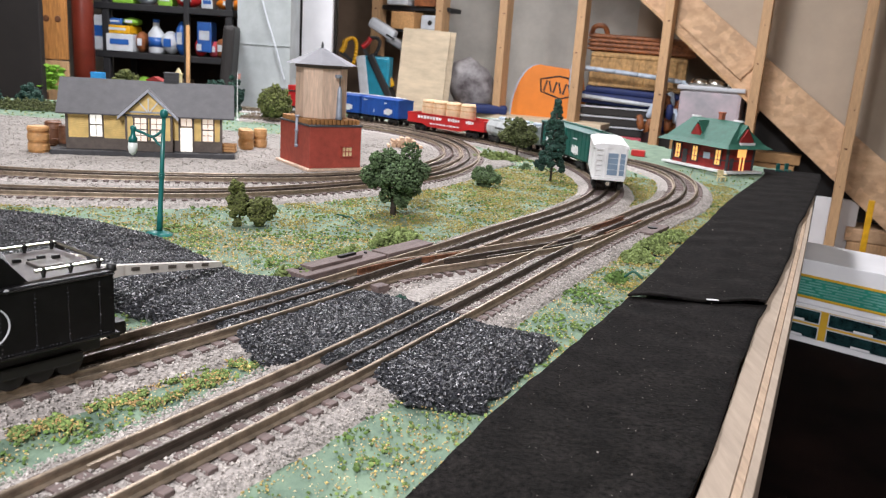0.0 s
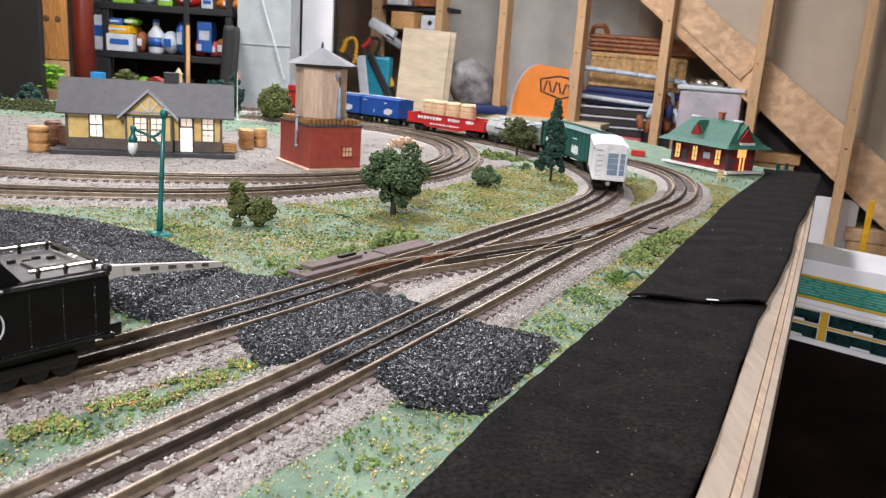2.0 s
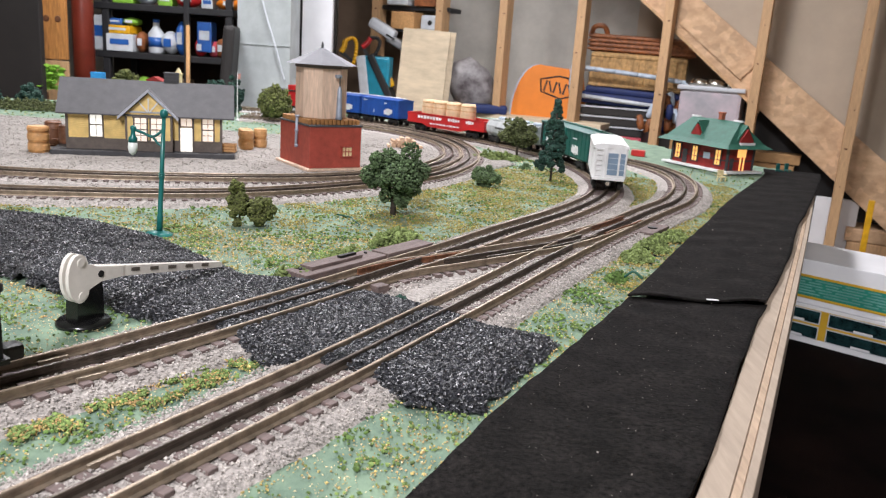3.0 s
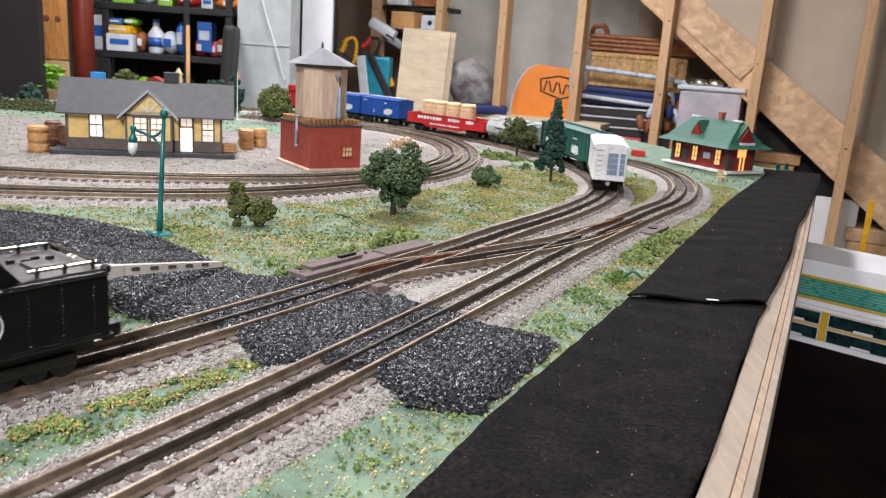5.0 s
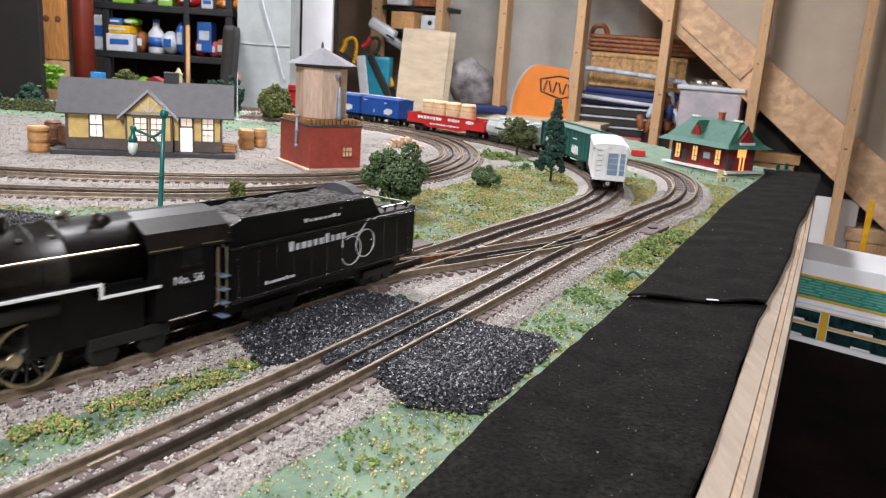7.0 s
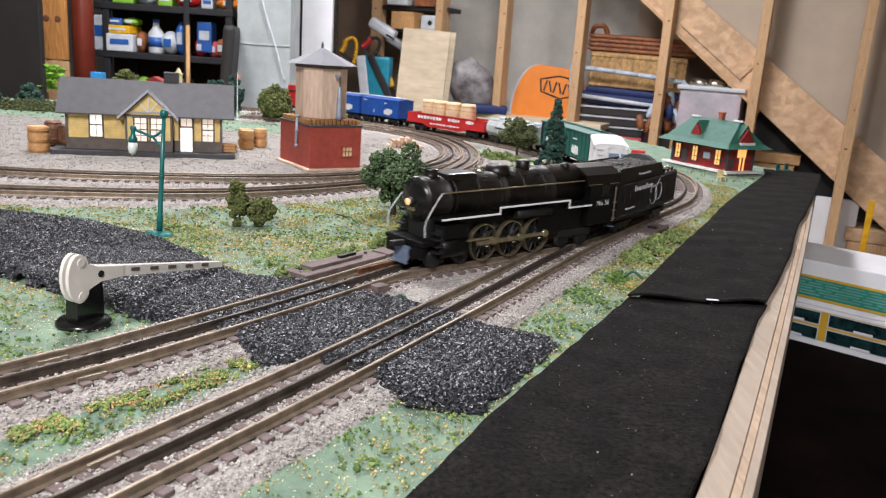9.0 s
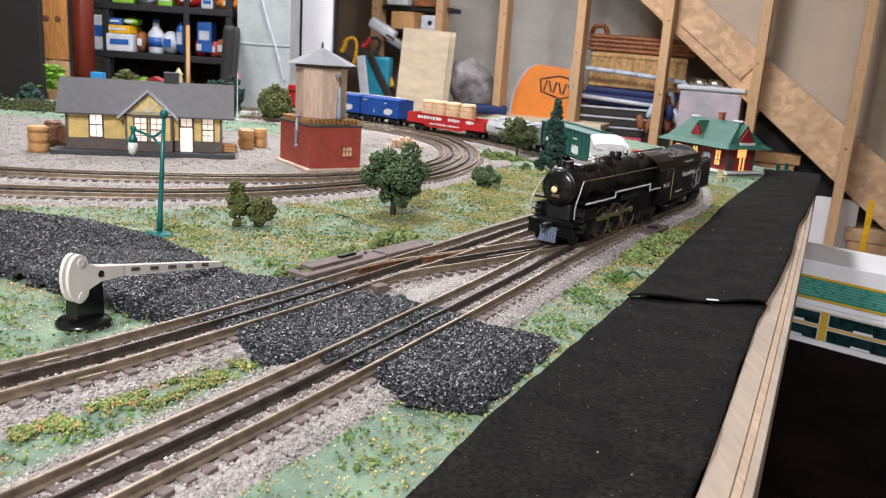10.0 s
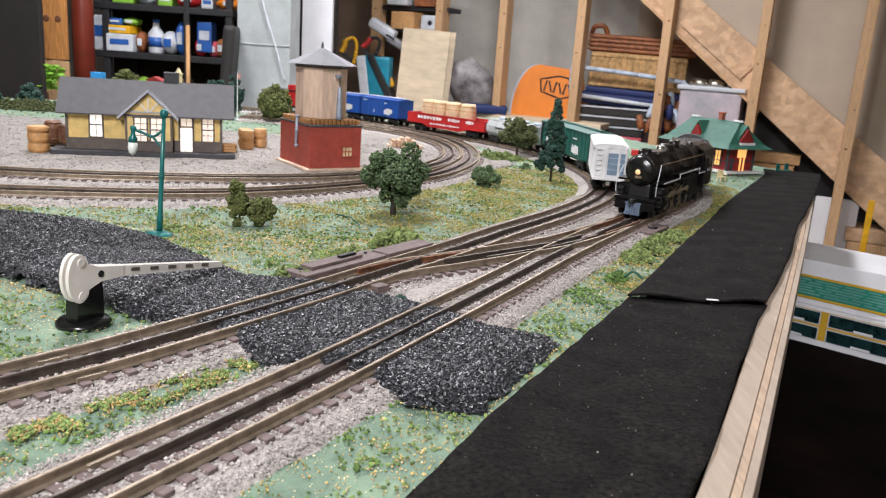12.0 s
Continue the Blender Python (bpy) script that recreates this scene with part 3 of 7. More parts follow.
# ---- loose ground cover ----
def cover():
    rs = np.random.RandomState(11)

    def rnd(n, x0, x1, y0, y1):
        return np.c_[rs.uniform(x0, x1, n), rs.uniform(y0, y1, n)]

    # coal grains, dense near the crossing
    xy = np.vstack([rnd(150000, -0.30, 0.09, 0.37, 0.62), rnd(52000, -0.62, -0.12, 0.5, 0.80)])
    rag = xy + np.c_[wavy(xy, 0.03, 9), wavy(xy, 0.03, 10)] * 0.003
    xy = xy[inside(rag, COAL_AREA)]
    dist = np.minimum.reduce([np.abs(np.minimum(A_LINE.distance(xy), B_LINE.distance(xy)) - o) for o in (0.0, GAUGE)])
    xy = xy[dist > 0.0019]
    z = rs.uniform(0.0072, 0.0090, len(xy)) - 0.0078 * np.clip(1 - rim(xy, COAL_AREA) / 0.013, 0, 1) ** 2
    # a tenth of the grains are coloured paler to imitate glints
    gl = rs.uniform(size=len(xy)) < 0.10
    scatter("painted_coal_glints", np.c_[xy, z][gl], rs.uniform(0.0005, 0.0011, gl.sum()), COAL_GLINT, flat=0.8, seed=17, label="pale grey coal grains painted as glints", category="coal")
    xy, z = xy[~gl], z[~gl]
    scatter("coal_grains", np.c_[xy, z], rs.uniform(0.0006, 0.0014, len(xy)), COAL, flat=0.8, seed=1, label="loose black coal grains", category="coal")
    # stones of the track beds and the wedge
    out = []
    for line, s0, s1, per, half in ((A_LINE, 0.12, 1.35, 44000, 0.040), (B_LINE, 0.42, 1.45, 36000, 0.040), (C_LINE, 0.3, 1.6, 14000, 0.038), (D_LINE, 0.3, 1.5, 8000, 0.036)):
        s = rs.uniform(s0, s1, per)
        o = rs.uniform(-half, half, per)
        c, d, n = line.at(s)
        out.append(c + n * o[:, None])
    w = rnd(26000, -0.07, 0.17, 0.52, 0.82)
    out.append(w[inside(w, WEDGE)])
    xy = np.vstack(out)
    dist = np.minimum.reduce([ln.distance(xy) for ln in (A_LINE, B_LINE, C_LINE, D_LINE)])
    near = xy[:, 1] < 1.0
    coal = inside(xy, COAL_AREA)
    ok = (np.abs(dist - GAUGE) > 0.003) & (dist > 0.003) & ~coal
    xy, dist = xy[ok], dist[ok]
    z = np.where(dist < 0.0165, 0.0056, 0.0047 - np.clip(dist - 0.024, 0, 0.02) * 0.18)
    scatter("ballast_stones", np.c_[xy, z + rs.uniform(-0.0008, 0.0008, len(xy))], rs.uniform(0.00045, 0.00105, len(xy)) * (0.9 + 0.25 * xy[:, 1]), STONE, flat=0.75, seed=2, label="pale grey ballast stones", category="ballast")
    y = rnd(24000, -0.95, 0.12, 0.80, 1.65)
    y = y[inside(y, YARD)]
    scatter("yard_stones", np.c_[y, rs.uniform(0.0012, 0.0022, len(y))], rs.uniform(0.0008, 0.0017, len(y)), YARD_STONE, flat=0.6, seed=3, label="loose grey yard gravel", category="gravel")

    # flock: clumps grouped by slow noise
    xy = np.vstack([rnd(52000, -0.35, 0.25, 0.22, 0.75), rnd(85000, -0.75, 0.62, 0.55, 1.5), rnd(9000, -1.1, 0.4, 1.3, 2.2)])
    dist = np.minimum.reduce([ln.distance(xy) for ln in LINES])
    poly = [(-1.5, -0.4), (-0.26, -0.4)] + EDGE_IN + [(0.55, 1.8), (0.2, 2.4), (-0.6, 2.1), (-1.5, 1.85)]
    ok = inside(xy, poly) & (dist > 0.041) & ~inside(xy, COAL_AREA) & ~inside(xy, WEDGE) & ~inside(xy, YARD)
    xy = xy[ok]
    dens = wavy(xy, 0.10, 21) + 0.8 * wavy(xy, 0.022, 22)
    kind = wavy(xy, 0.13, 31) + 0.7 * wavy(xy, 0.03, 32)
    pick = rs.uniform(-1.0, 1.0, len(xy))
    warm = kind + np.where((xy[:, 1] > 0.72) & (xy[:, 0] > -0.12) & (xy[:, 1] < 1.3), 0.35, 0.0) + np.where((xy[:, 1] < 0.5) & (xy[:, 0] > -0.12), 0.6 * wavy(xy, 0.05, 71) + 0.25, 0.0)
    bare = (xy[:, 1] > 1.22) & (xy[:, 0] > 0.30) & (rs.uniform(size=len(xy)) < 0.85)
    dens[bare] = kind[bare] = warm[bare] = -9
    sizes = rs.uniform(0.0005, 0.0013, len(xy)) * (0.62 + 0.45 * xy[:, 1])
    some = rs.uniform(size=len(xy))
    groups = ((FLOCK_GREEN, "flock_green", (dens > pick * 0.8 + 0.60) & (kind < 0.4) & (some < 0.7), 1.3, "clumps of green flock grass"),
              (FLOCK_LIGHT, "flock_light", (dens > pick * 0.9 + 0.25) & (kind >= -0.3) & (some < 0.6), 1.2, "clumps of light green flock grass"),
              (FLOCK_YELLOW, "flock_yellow", (warm > 0.15 + pick * 0.6) & (some > 0.35), 0.85, "yellow flock flowers"),
              (FLOCK_ORANGE, "flock_orange", (warm > 0.4 + pick * 0.5) & (some < 0.35), 0.70, "orange flock flowers"),
              (FLOCK_PALE, "flock_pale", (some < 0.50) & ~bare, 0.62, "pale straw-coloured flock bits"))
    # olive turf between the curves and along the felt
    tf = rnd(190000, -0.48, 0.46, 0.60, 1.32)
    dt = np.minimum.reduce([ln.distance(tf) for ln in LINES])
    thick = wavy(tf, 0.09, 51) + 0.8 * wavy(tf, 0.02, 52) + np.clip((tf[:, 0] + 0.10) * 4, -0.45, 0.5) - np.clip((0.80 - tf[:, 1]) * 4, 0, 0.8)
    tf = tf[inside(tf, poly) & (dt > 0.040) & ~inside(tf, WEDGE) & ~inside(tf, COAL_AREA) & ~inside(tf, YARD) & (thick > rs.uniform(-0.5, 1.1, len(tf)))]
    ts = rs.uniform(0.0005, 0.0012, len(tf))
    scatter("turf_olive", np.c_[tf, 0.0003 + ts * 0.4], ts, FLOCK_OLIVE, OCTA, 0.7, 0.4, 61, label="olive gold flock turf between the curved tracks", category="grass")
    for k, (m, nm, sel, mul, lab) in enumerate(groups):
        q = xy[sel]
        sz = sizes[sel] * mul
        scatter(nm, np.c_[q, 0.0004 + sz * 0.4], sz, m, ICO if k < 2 else OCTA, 0.8, 0.4, 40 + k, label=lab, category="grass")


def lichen(x, y, length, width, height, turn, seed, material=LICHEN):
    rs = np.random.RandomState(seed)
    t = thing("lichen_bush", pose(x, y, 0, 0, 0, turn), "tangled green lichen bush on the ground", "bush", "lichen bushes")
    n = int(900 * (length * width / 0.0012) ** 0.6)
    u = rs.normal(0, 0.36, (n, 2)) * (length / 2, width / 2) * 1.25
    prof = np.clip(1 - (2 * u[:, 0] / length) ** 2 - (2 * u[:, 1] / width) ** 2, 0, 1) ** 0.5
    keep = prof > 0
    u, prof = u[keep], prof[keep]
    z = rs.uniform(0.15, 1, len(u)) * prof * height * (0.7 + 0.4 * wavy(u, 0.02, seed))
    scatter("foliage", np.c_[u, np.maximum(z, 0.001)], rs.uniform(0.0008, 0.0022, len(u)), material, ICO, 1.0, 0.5, seed, t)
    return t


def tree(name, x, y, height, radius, material, label, seed, trunk=0.3, cone=False, clumps=60, leaf=0.0024, per=46):
    rs = np.random.RandomState(seed)
    t = thing(name, pose(x, y, 0), label, "tree", "model trees")
    bm = bmesh.new()
    cyl(radius * 0.10, radius * 0.06, (0, 0, -0.002), (0, 0, height * (0.9 if cone else 0.55)), 10, bm)
    cents = []
    for k in range(clumps):
        if cone:
            f = rs.uniform(0, 1) ** 0.8
            rr = radius * (1 - f) ** 0.75 * rs.uniform(0.25, 1.2) + 0.002
            a = rs.uniform(0, 6.28)
            c = np.array([rr * math.cos(a), rr * math.sin(a), height * (trunk + (1 - trunk) * f) * 0.98])
            cr = radius * 0.22 * (1.2 - f)
        else:
            d = rs.normal(size=3)
            d /= np.linalg.norm(d)
            rr = rs.uniform(0.45, 0.95) * (1 + 0.18 * math.sin(3 * d[0] + seed) + 0.12 * math.cos(4 * d[1]))
            c = np.array([d[0] * radius * rr, d[1] * radius * rr, height * (trunk + (1 - trunk) * (0.5 + 0.5 * d[2] * rr))])
            cr = radius * rs.uniform(0.15, 0.38)
        cents.append((c, cr))
        if k % 6 == 0:
            base = (0, 0, c[2] * 0.6)
            cyl(radius * 0.035, radius * 0.015, base, tuple(c), 6, bm)
    part("trunk", bm, BARK, t)
    pos, size = [], []
    for c, cr in cents:
        d = rs.normal(size=(per, 3))
        d /= np.linalg.norm(d, axis=1, keepdims=True)
        pos.append(c + d * cr * rs.uniform(0.6, 1.0, (per, 1)))
        size.append(rs.uniform(0.6, 1.25, per) * leaf)
    scatter("crown", np.vstack(pos), np.concatenate(size), material, ICO, 0.9, 0.45, seed, t)
    return t


def greenery():
    tree("tree", -0.059, 0.872, 0.0735, 0.0355, LEAF_DARK, "round dark green foliage tree with brown trunk", 1, 0.27, clumps=46, leaf=0.0016, per=170)
    tree("bush", -0.205, 0.772, 0.042, 0.0125, LEAF_BUSH, "upright olive green bush", 2, 0.02, clumps=44, leaf=0.0014, per=70)
    tree("bush", -0.186, 0.777, 0.030, 0.0135, LEAF_BUSH, "low olive green bush", 3, 0.0, clumps=44, leaf=0.0014, per=70)
    tree("cedar_tree", 0.157, 1.205, 0.127, 0.0190, LEAF_CEDAR, "narrow dark blue-green conifer", 4, 0.13, True, 150, 0.0018, 60)
    tree("tree", 0.127, 1.50, 0.070, 0.0275, LEAF_OLIVE, "flat-topped olive tree with thin trunk", 5, 0.30, clumps=60, leaf=0.002, per=70)
    tree("bush", 0.052, 1.118, 0.027, 0.0185, LEAF_DARK, "low dark green bush", 6, 0.0, clumps=44, leaf=0.0017, per=60)
    tree("tree", -0.415, 1.86, 0.076, 0.038, LEAF_BUSH, "round olive tree in the distance", 7, 0.2, clumps=110, leaf=0.0034)
    lichen(0.085, 1.44, 0.10, 0.05, 0.016, 10, 11)
    lichen(-0.112, 0.590, 0.034, 0.034, 0.016, 0, 12)
    lichen(-0.085, 0.668, 0.05, 0.02, 0.009, 58, 13)
    lichen(-0.046, 0.742, 0.07, 0.03, 0.013, 52, 14)
    lichen(0.185, 0.735, 0.035, 0.03, 0.012, 40, 15)
    lichen(0.212, 0.785, 0.05, 0.036, 0.015, 62, 16)
    lichen(0.250, 0.845, 0.05, 0.03, 0.011, 62, 17)
    lichen(0.150, 0.655, 0.022, 0.018, 0.010, 40, 18, FLOCK_GREEN)
    lichen(-0.028, 0.545, 0.013, 0.012, 0.009, 0, 19, LEAF_CEDAR)
    lichen(0.128, 1.33, 0.02, 0.016, 0.01, 0, 20, LEAF_DARK)
    # flowering verge between the two front tracks
    rs = np.random.RandomState(77)
    for m, nm, n, lab, sz in ((FLOCK_LIGHT, "verge_green", 2400, "bright green flock verge between the tracks", 0.0009), (FLOCK_YELLOW, "verge_yellow", 1100, "yellow flock verge between the tracks", 0.0006),
                              (FLOCK_ORANGE, "verge_orange", 900, "orange flock verge between the tracks", 0.00055)):
        u = rs.uniform(0, 1, 2 * n)
        xy = np.c_[-0.205 + 0.10 * u, 0.295 + 0.125 * u] + rs.normal(0, 1, (2 * n, 2)) * (0.0085, 0.006)
        xy = xy[(wavy(xy, 0.03, 5) + 0.5 * wavy(xy, 0.012, 6 + n) > 0.15) & (A_LINE.distance(xy) > 0.036) & (B_LINE.distance(xy) > 0.036)]
        scatter(nm, np.c_[xy, rs.uniform(0.0, 0.0022, len(xy))], rs.uniform(0.5, 1.2, len(xy)) * sz, m, ICO, 0.85, 0.4, n, label=lab, category="grass")


# ---- edge of the table ----
def edge():
    def sheet(name, y0, y1, z, seed, label, lift):
        inn, out = Line(EDGE_IN), Line(EDGE_OUT)
        ss = np.linspace(0, 1, 400)
        a, b = inn.at(ss * inn.length)[0], out.at(ss * out.length)[0]
        verts, faces, rows = [], [], []
        for i in range(len(ss)):
            if not (y0 <= (a[i][1] + b[i][1]) / 2 <= y1):
                continue
            rows.append(i)
            for j in range(25):
                u = j / 24
                q = a[i] * (1 - u) + b[i] * u
                if j == 24:
                    q = q + 0.0009 * wavy(q[None], 0.16, seed) * np.array([0.9, -0.45])
                first = max(0, 1 - (len(rows) - 1) / 5) * lift * (0.6 + 0.5 * math.sin(u * 9))
                zz = z + 0.0007 * wavy(q[None], 0.06, seed)[0] + first
                verts.append((q[0], q[1], zz))
        for i in range(len(rows) - 1):
            for j in range(24):
                k = i * 25 + j
                faces.append((k, k + 1, k + 26, k + 25))
        ob = raw(name, verts, faces, FELT, smooth=True)
        mod = ob.modifiers.new("thick", "SOLIDIFY")
        mod.thickness = 0.0018
        return tagged(ob, label, "felt", "felt strips")

    sheet("felt_strip", 0.05, 0.602, 0.0034, 1, "black felt strip covering the table edge, dusty", 0.0)
    sheet("felt_strip", 0.592, 1.66, 0.0052, 2, "black felt strip along the table edge, curled end", 0.004)
    out = Line(BOARD_RIM)
    t = thing("edge_board", Matrix.Identity(4), "raw plywood board along the table edge", "edge board")
    for name, o0, o1, top, material in (("inner_ply", -0.0220, -0.0091, 0.0010, EDGE_PALE), ("middle_ply", -0.0090, -0.0046, 0.0004, EDGE_WOOD), ("outer_ply", -0.0045, 0.0, 0.0008, EDGE_PALE)):
        v, f = strip(out, 0, out.length, [(o0, -0.09), (o1, -0.09), (o1, top - 0.0006), (o1 - 0.0004, top), (o0 + 0.0004, top), (o0, top - 0.0006)], 0.02)
        raw(name, v, f, material, t)
    t = thing("paper_scrap", pose(0.212, 0.592, 0.0072, 0, 6, 20), "tiny white paper scrap on the felt seam", "scrap")
    part("scrap", box((0.011, 0.0022, 0.0008), (0, 0, 0), bevel=0.0002), WHITE_LINE, t)
    t = thing("loose_wire", Matrix.Identity(4), "dark green wire end sticking out of the felt", "wire")
    part("wire", tube([tuple(q) for q in spline([(0.155, 0.648, 0.006), (0.163, 0.652, 0.010), (0.170, 0.646, 0.006)], 6)], 0.0011), ROPE_GREEN, t)
    t = thing("ground_wire", Matrix.Identity(4), "thin dark wire lying in the grass", "wire")
    part("wire", tube([(-0.118, 0.845, 0.002), (-0.10, 0.825, 0.004), (-0.088, 0.800, 0.002)], 0.0007), ROPE_GREEN, t)
    rs = np.random.RandomState(8)
    n = 520
    inn = Line(EDGE_IN)
    s = rs.uniform(0.1, 1.0, n)
    o = rs.uniform(0.004, 0.095, n)
    q = inn.off(s, 0) + inn.at(s)[2] * o[:, None]
    scatter("lint", np.c_[q, np.where(q[:, 1] < 0.6, 0.0040, 0.0058)], 0.00014 + 0.0004 * rs.uniform(0, 1, n) ** 3, LINT, seed=9, label="dust and lint specks on the felt", category="lint")


# ---- engine and tender: local x runs from the pilot (minus) to the tender (plus), z from the rail top ----
def wheel(name, r, w, parent, at, spokes=0, rim=DARK, label=""):
    t = part(name, lathe([(r * 0.3, -w / 2), (r * 0.88, -w / 2), (r, -w / 2 + 0.0004), (r, w / 2 - 0.0006), (r * 1.08, w / 2 - 0.0002), (r * 1.08, w / 2), (r * 0.3, w / 2)], 28, axis="Y"), DARK, parent, label)
    t.matrix_basis = Matrix.Translation(at)
    return t


def driver(parent, x, side):
    r, y = 0.0160, 0.0185 * side
    t = new("driver_wheel")
    t.empty_display_size = 0.01
    t.parent = parent
    t.matrix_basis = pose(x, y, r)
    bm = prism(ring(r, r * 0.065, 0, 2 * math.pi, 37), 0.0044, Matrix.Translation((0, -0.0022, 0)) @ XZ)
    part("tyre", bm, BRASS, t, "worn steel tyre rim")
    bm = bmesh.new()
    for k in range(12):
        a = k * math.pi / 6
        cyl(0.0011, 0.0008, (0.003 * math.cos(a), 0, 0.003 * math.sin(a)), (r * 0.9 * math.cos(a), 0, r * 0.9 * math.sin(a)), 6, bm)
    lathe([(0.0035, -0.0025), (0.0045, 0), (0.0035, 0.0025)], 16, axis="Y", bm=bm)
    part("spokes", bm, DARK, t)
    bm = prism([(r * 0.85 * math.cos(a), r * 0.85 * math.sin(a)) for a in np.linspace(2.3, 3.98, 8)], 0.0034, XZ @ Matrix.Translation((0, 0, -0.0017)))
    part("counterweight", bm, DARK, t)
    part("crank_pin", cyl(0.0016, 0.0016, (0.008, -0.003 * side, 0), (0.008, 0.0055 * side, 0), 10), CHROME, t)
    return t


def engine():
    """Streamlined Hudson type steam engine, 0.25 m long; x from -0.150 (pilot) to 0.100 (cab rear)."""
    t = thing("steam_engine", Matrix.Identity(4), "black steam engine with white running-board stripe and lit headlight", "locomotive")
    zc, rb = 0.0538, 0.0190
    part("boiler", lathe([(0.012, -0.127), (rb * 0.9, -0.1265), (rb * 0.97, -0.124), (rb * 0.97, -0.105), (rb * 1.03, -0.1045), (rb * 1.03, -0.1025), (rb, -0.102), (rb, -0.04), (rb * 1.05, -0.0395), (rb * 1.05, -0.0375), (rb * 1.02, -0.037),
                          (rb * 1.08, 0.02), (rb * 1.13, 0.0205), (rb * 1.13, 0.0225), (rb * 1.1, 0.023), (rb * 1.14, 0.062)], 40, (0, 0, zc), "X"), BOILER, t)
    part("smokebox_door", lathe([(0.003, -0.1302), (0.010, -0.1295), (0.0125, -0.1275), (0.0165, -0.1268), (0.0165, -0.1255)], 32, (0, 0, zc), "X"), BLACK_GLOSS, t)
    part("headlight", lathe([(0.0035, -0.1345), (0.0036, -0.127)], 20, (0, 0, zc - 0.0015), "X"), DARK, t)
    part("headlight_lens", lathe([(0.0012, -0.1354), (0.0029, -0.1348), (0.003, -0.1342)], 18, (0, 0, zc - 0.0015), "X"), GLASS_LIGHT, t, "glowing warm headlight")
    part("number_plate", box((0.001, 0.008, 0.003), (-0.1305, 0, zc - 0.0075), bevel=0.0003), BRASS, t)
    top = zc + rb
    part("smokestack", lathe([(0.0075, -0.003), (0.0058, 0.0), (0.0055, 0.003), (0.0064, 0.0048), (0.0048, 0.005), (0.0044, 0.002)], 22, (-0.112, 0, top)), BOILER, t)
    part("feedwater_heater", box((0.034, 0.026, 0.006), (-0.088, 0, top - 0.0012), bevel=0.0026), BOILER, t)
    part("bell_yoke", tube([(-0.058, -0.005, top - 0.002), (-0.058, -0.005, top + 0.0045), (-0.058, 0.005, top + 0.0045), (-0.058, 0.005, top - 0.002)], 0.0007), CHROME, t, "bright bell yoke")
    part("bell", lathe([(0.0042, 0.0), (0.0034, 0.002), (0.0022, 0.0046), (0.0006, 0.0054)], 16, (-0.058, 0, top - 0.0006)), CHROME, t, "bright metal bell")
    part("sand_dome", lathe([(0.0125, -0.003), (0.0110, 0.001), (0.0098, 0.0045), (0.005, 0.0062)], 24, (-0.036, 0, top)), BOILER, t)
    part("steam_dome", lathe([(0.0068, -0.002), (0.0062, 0.002), (0.0064, 0.0066), (0.0050, 0.0074), (0.003, 0.0070)], 20, (-0.004, 0, top + 0.001)), BOILER, t)
    part("safety_valve", lathe([(0.0026, 0.0), (0.0024, 0.004), (0.0012, 0.0055)], 14, (0.030, 0.004, top + 0.0012)), CHROME, t, "bright safety valve")
    part("whistle", cyl(0.0011, 0.0009, (0.030, -0.004, top), (0.030, -0.004, top + 0.007), 8), CHROME, t)
    part("generator", lathe([(0.002, -0.004), (0.0036, -0.003), (0.0036, 0.003), (0.002, 0.004)], 14, (0.046, -0.007, top + 0.001), "Y"), BOILER, t)
    for x in (-0.098, -0.072, -0.045, -0.018, 0.008, 0.042):
        part("boiler_band", lathe([(rb * 1.01, x - 0.0008), (rb * 1.03 + max(0, x + 0.04) * 0.02, x - 0.0006), (rb * 1.035 + max(0, x + 0.04) * 0.02, x + 0.0006), (rb * 1.01, x + 0.0008)], 40, (0, 0, zc), "X"), BOILER, t)
    for k in range(9):
        for sy in (-1, 1):
            part("rivet_box", box((0.0032, 0.0022, 0.0014), (-0.094 + k * 0.016, sy * 0.0128, zc + 0.0158), Matrix.Rotation(-sy * 0.68, 4, "X"), 0.0004), BOILER, t)
    # cab
    prof = [(-0.0265, 0.020), (0.0265, 0.020), (0.0265, 0.057), (0.0225, 0.066), (0.012, 0.0715), (0, 0.073), (-0.012, 0.0715), (-0.0225, 0.066), (-0.0265, 0.057)]
    m = Matrix(((0, 0, 1, 0), (1, 0, 0, 0), (0, 1, 0, 0), (0, 0, 0, 1)))
    part("cab", prism(prof, 0.036, Matrix.Translation((0.064, 0, 0)) @ m), BLACK_PLASTIC, t)
    roof = [(x, z) for x, z in ((-0.0275, 0.0575), (-0.0232, 0.067), (-0.0122, 0.0728), (0, 0.0745), (0.0122, 0.0728), (0.0232, 0.067), (0.0275, 0.0575), (0.0265, 0.0565), (0.0222, 0.0655), (0.012, 0.0708), (0, 0.0722), (-0.012, 0.0708), (-0.0222, 0.0655), (-0.0265, 0.0565))]
    part("cab_roof", prism(roof, 0.052, Matrix.Translation((0.060, 0, 0)) @ m), BOILER, t)
    for sy in (-1, 1):
        part("cab_window", box((0.012, 0.0008, 0.011), (0.086, sy * 0.0268, 0.0535), bevel=0.0003), BLACK_GLOSS, t)
        part("window_frame", box((0.0142, 0.0006, 0.0012), (0.086, sy * 0.0270, 0.0474), bevel=0.0002), BOILER, t)
        part("roof_seam", box((0.046, 0.0006, 0.0008), (0.083, sy * 0.0268, 0.0585), bevel=0.0002), BRASS, t, "thin worn brass edge")
        part("cab_plate", box((0.020, 0.0006, 0.0075), (0.083, sy * 0.0269, 0.0405), bevel=0.0002), BLACK_GLOSS, t)
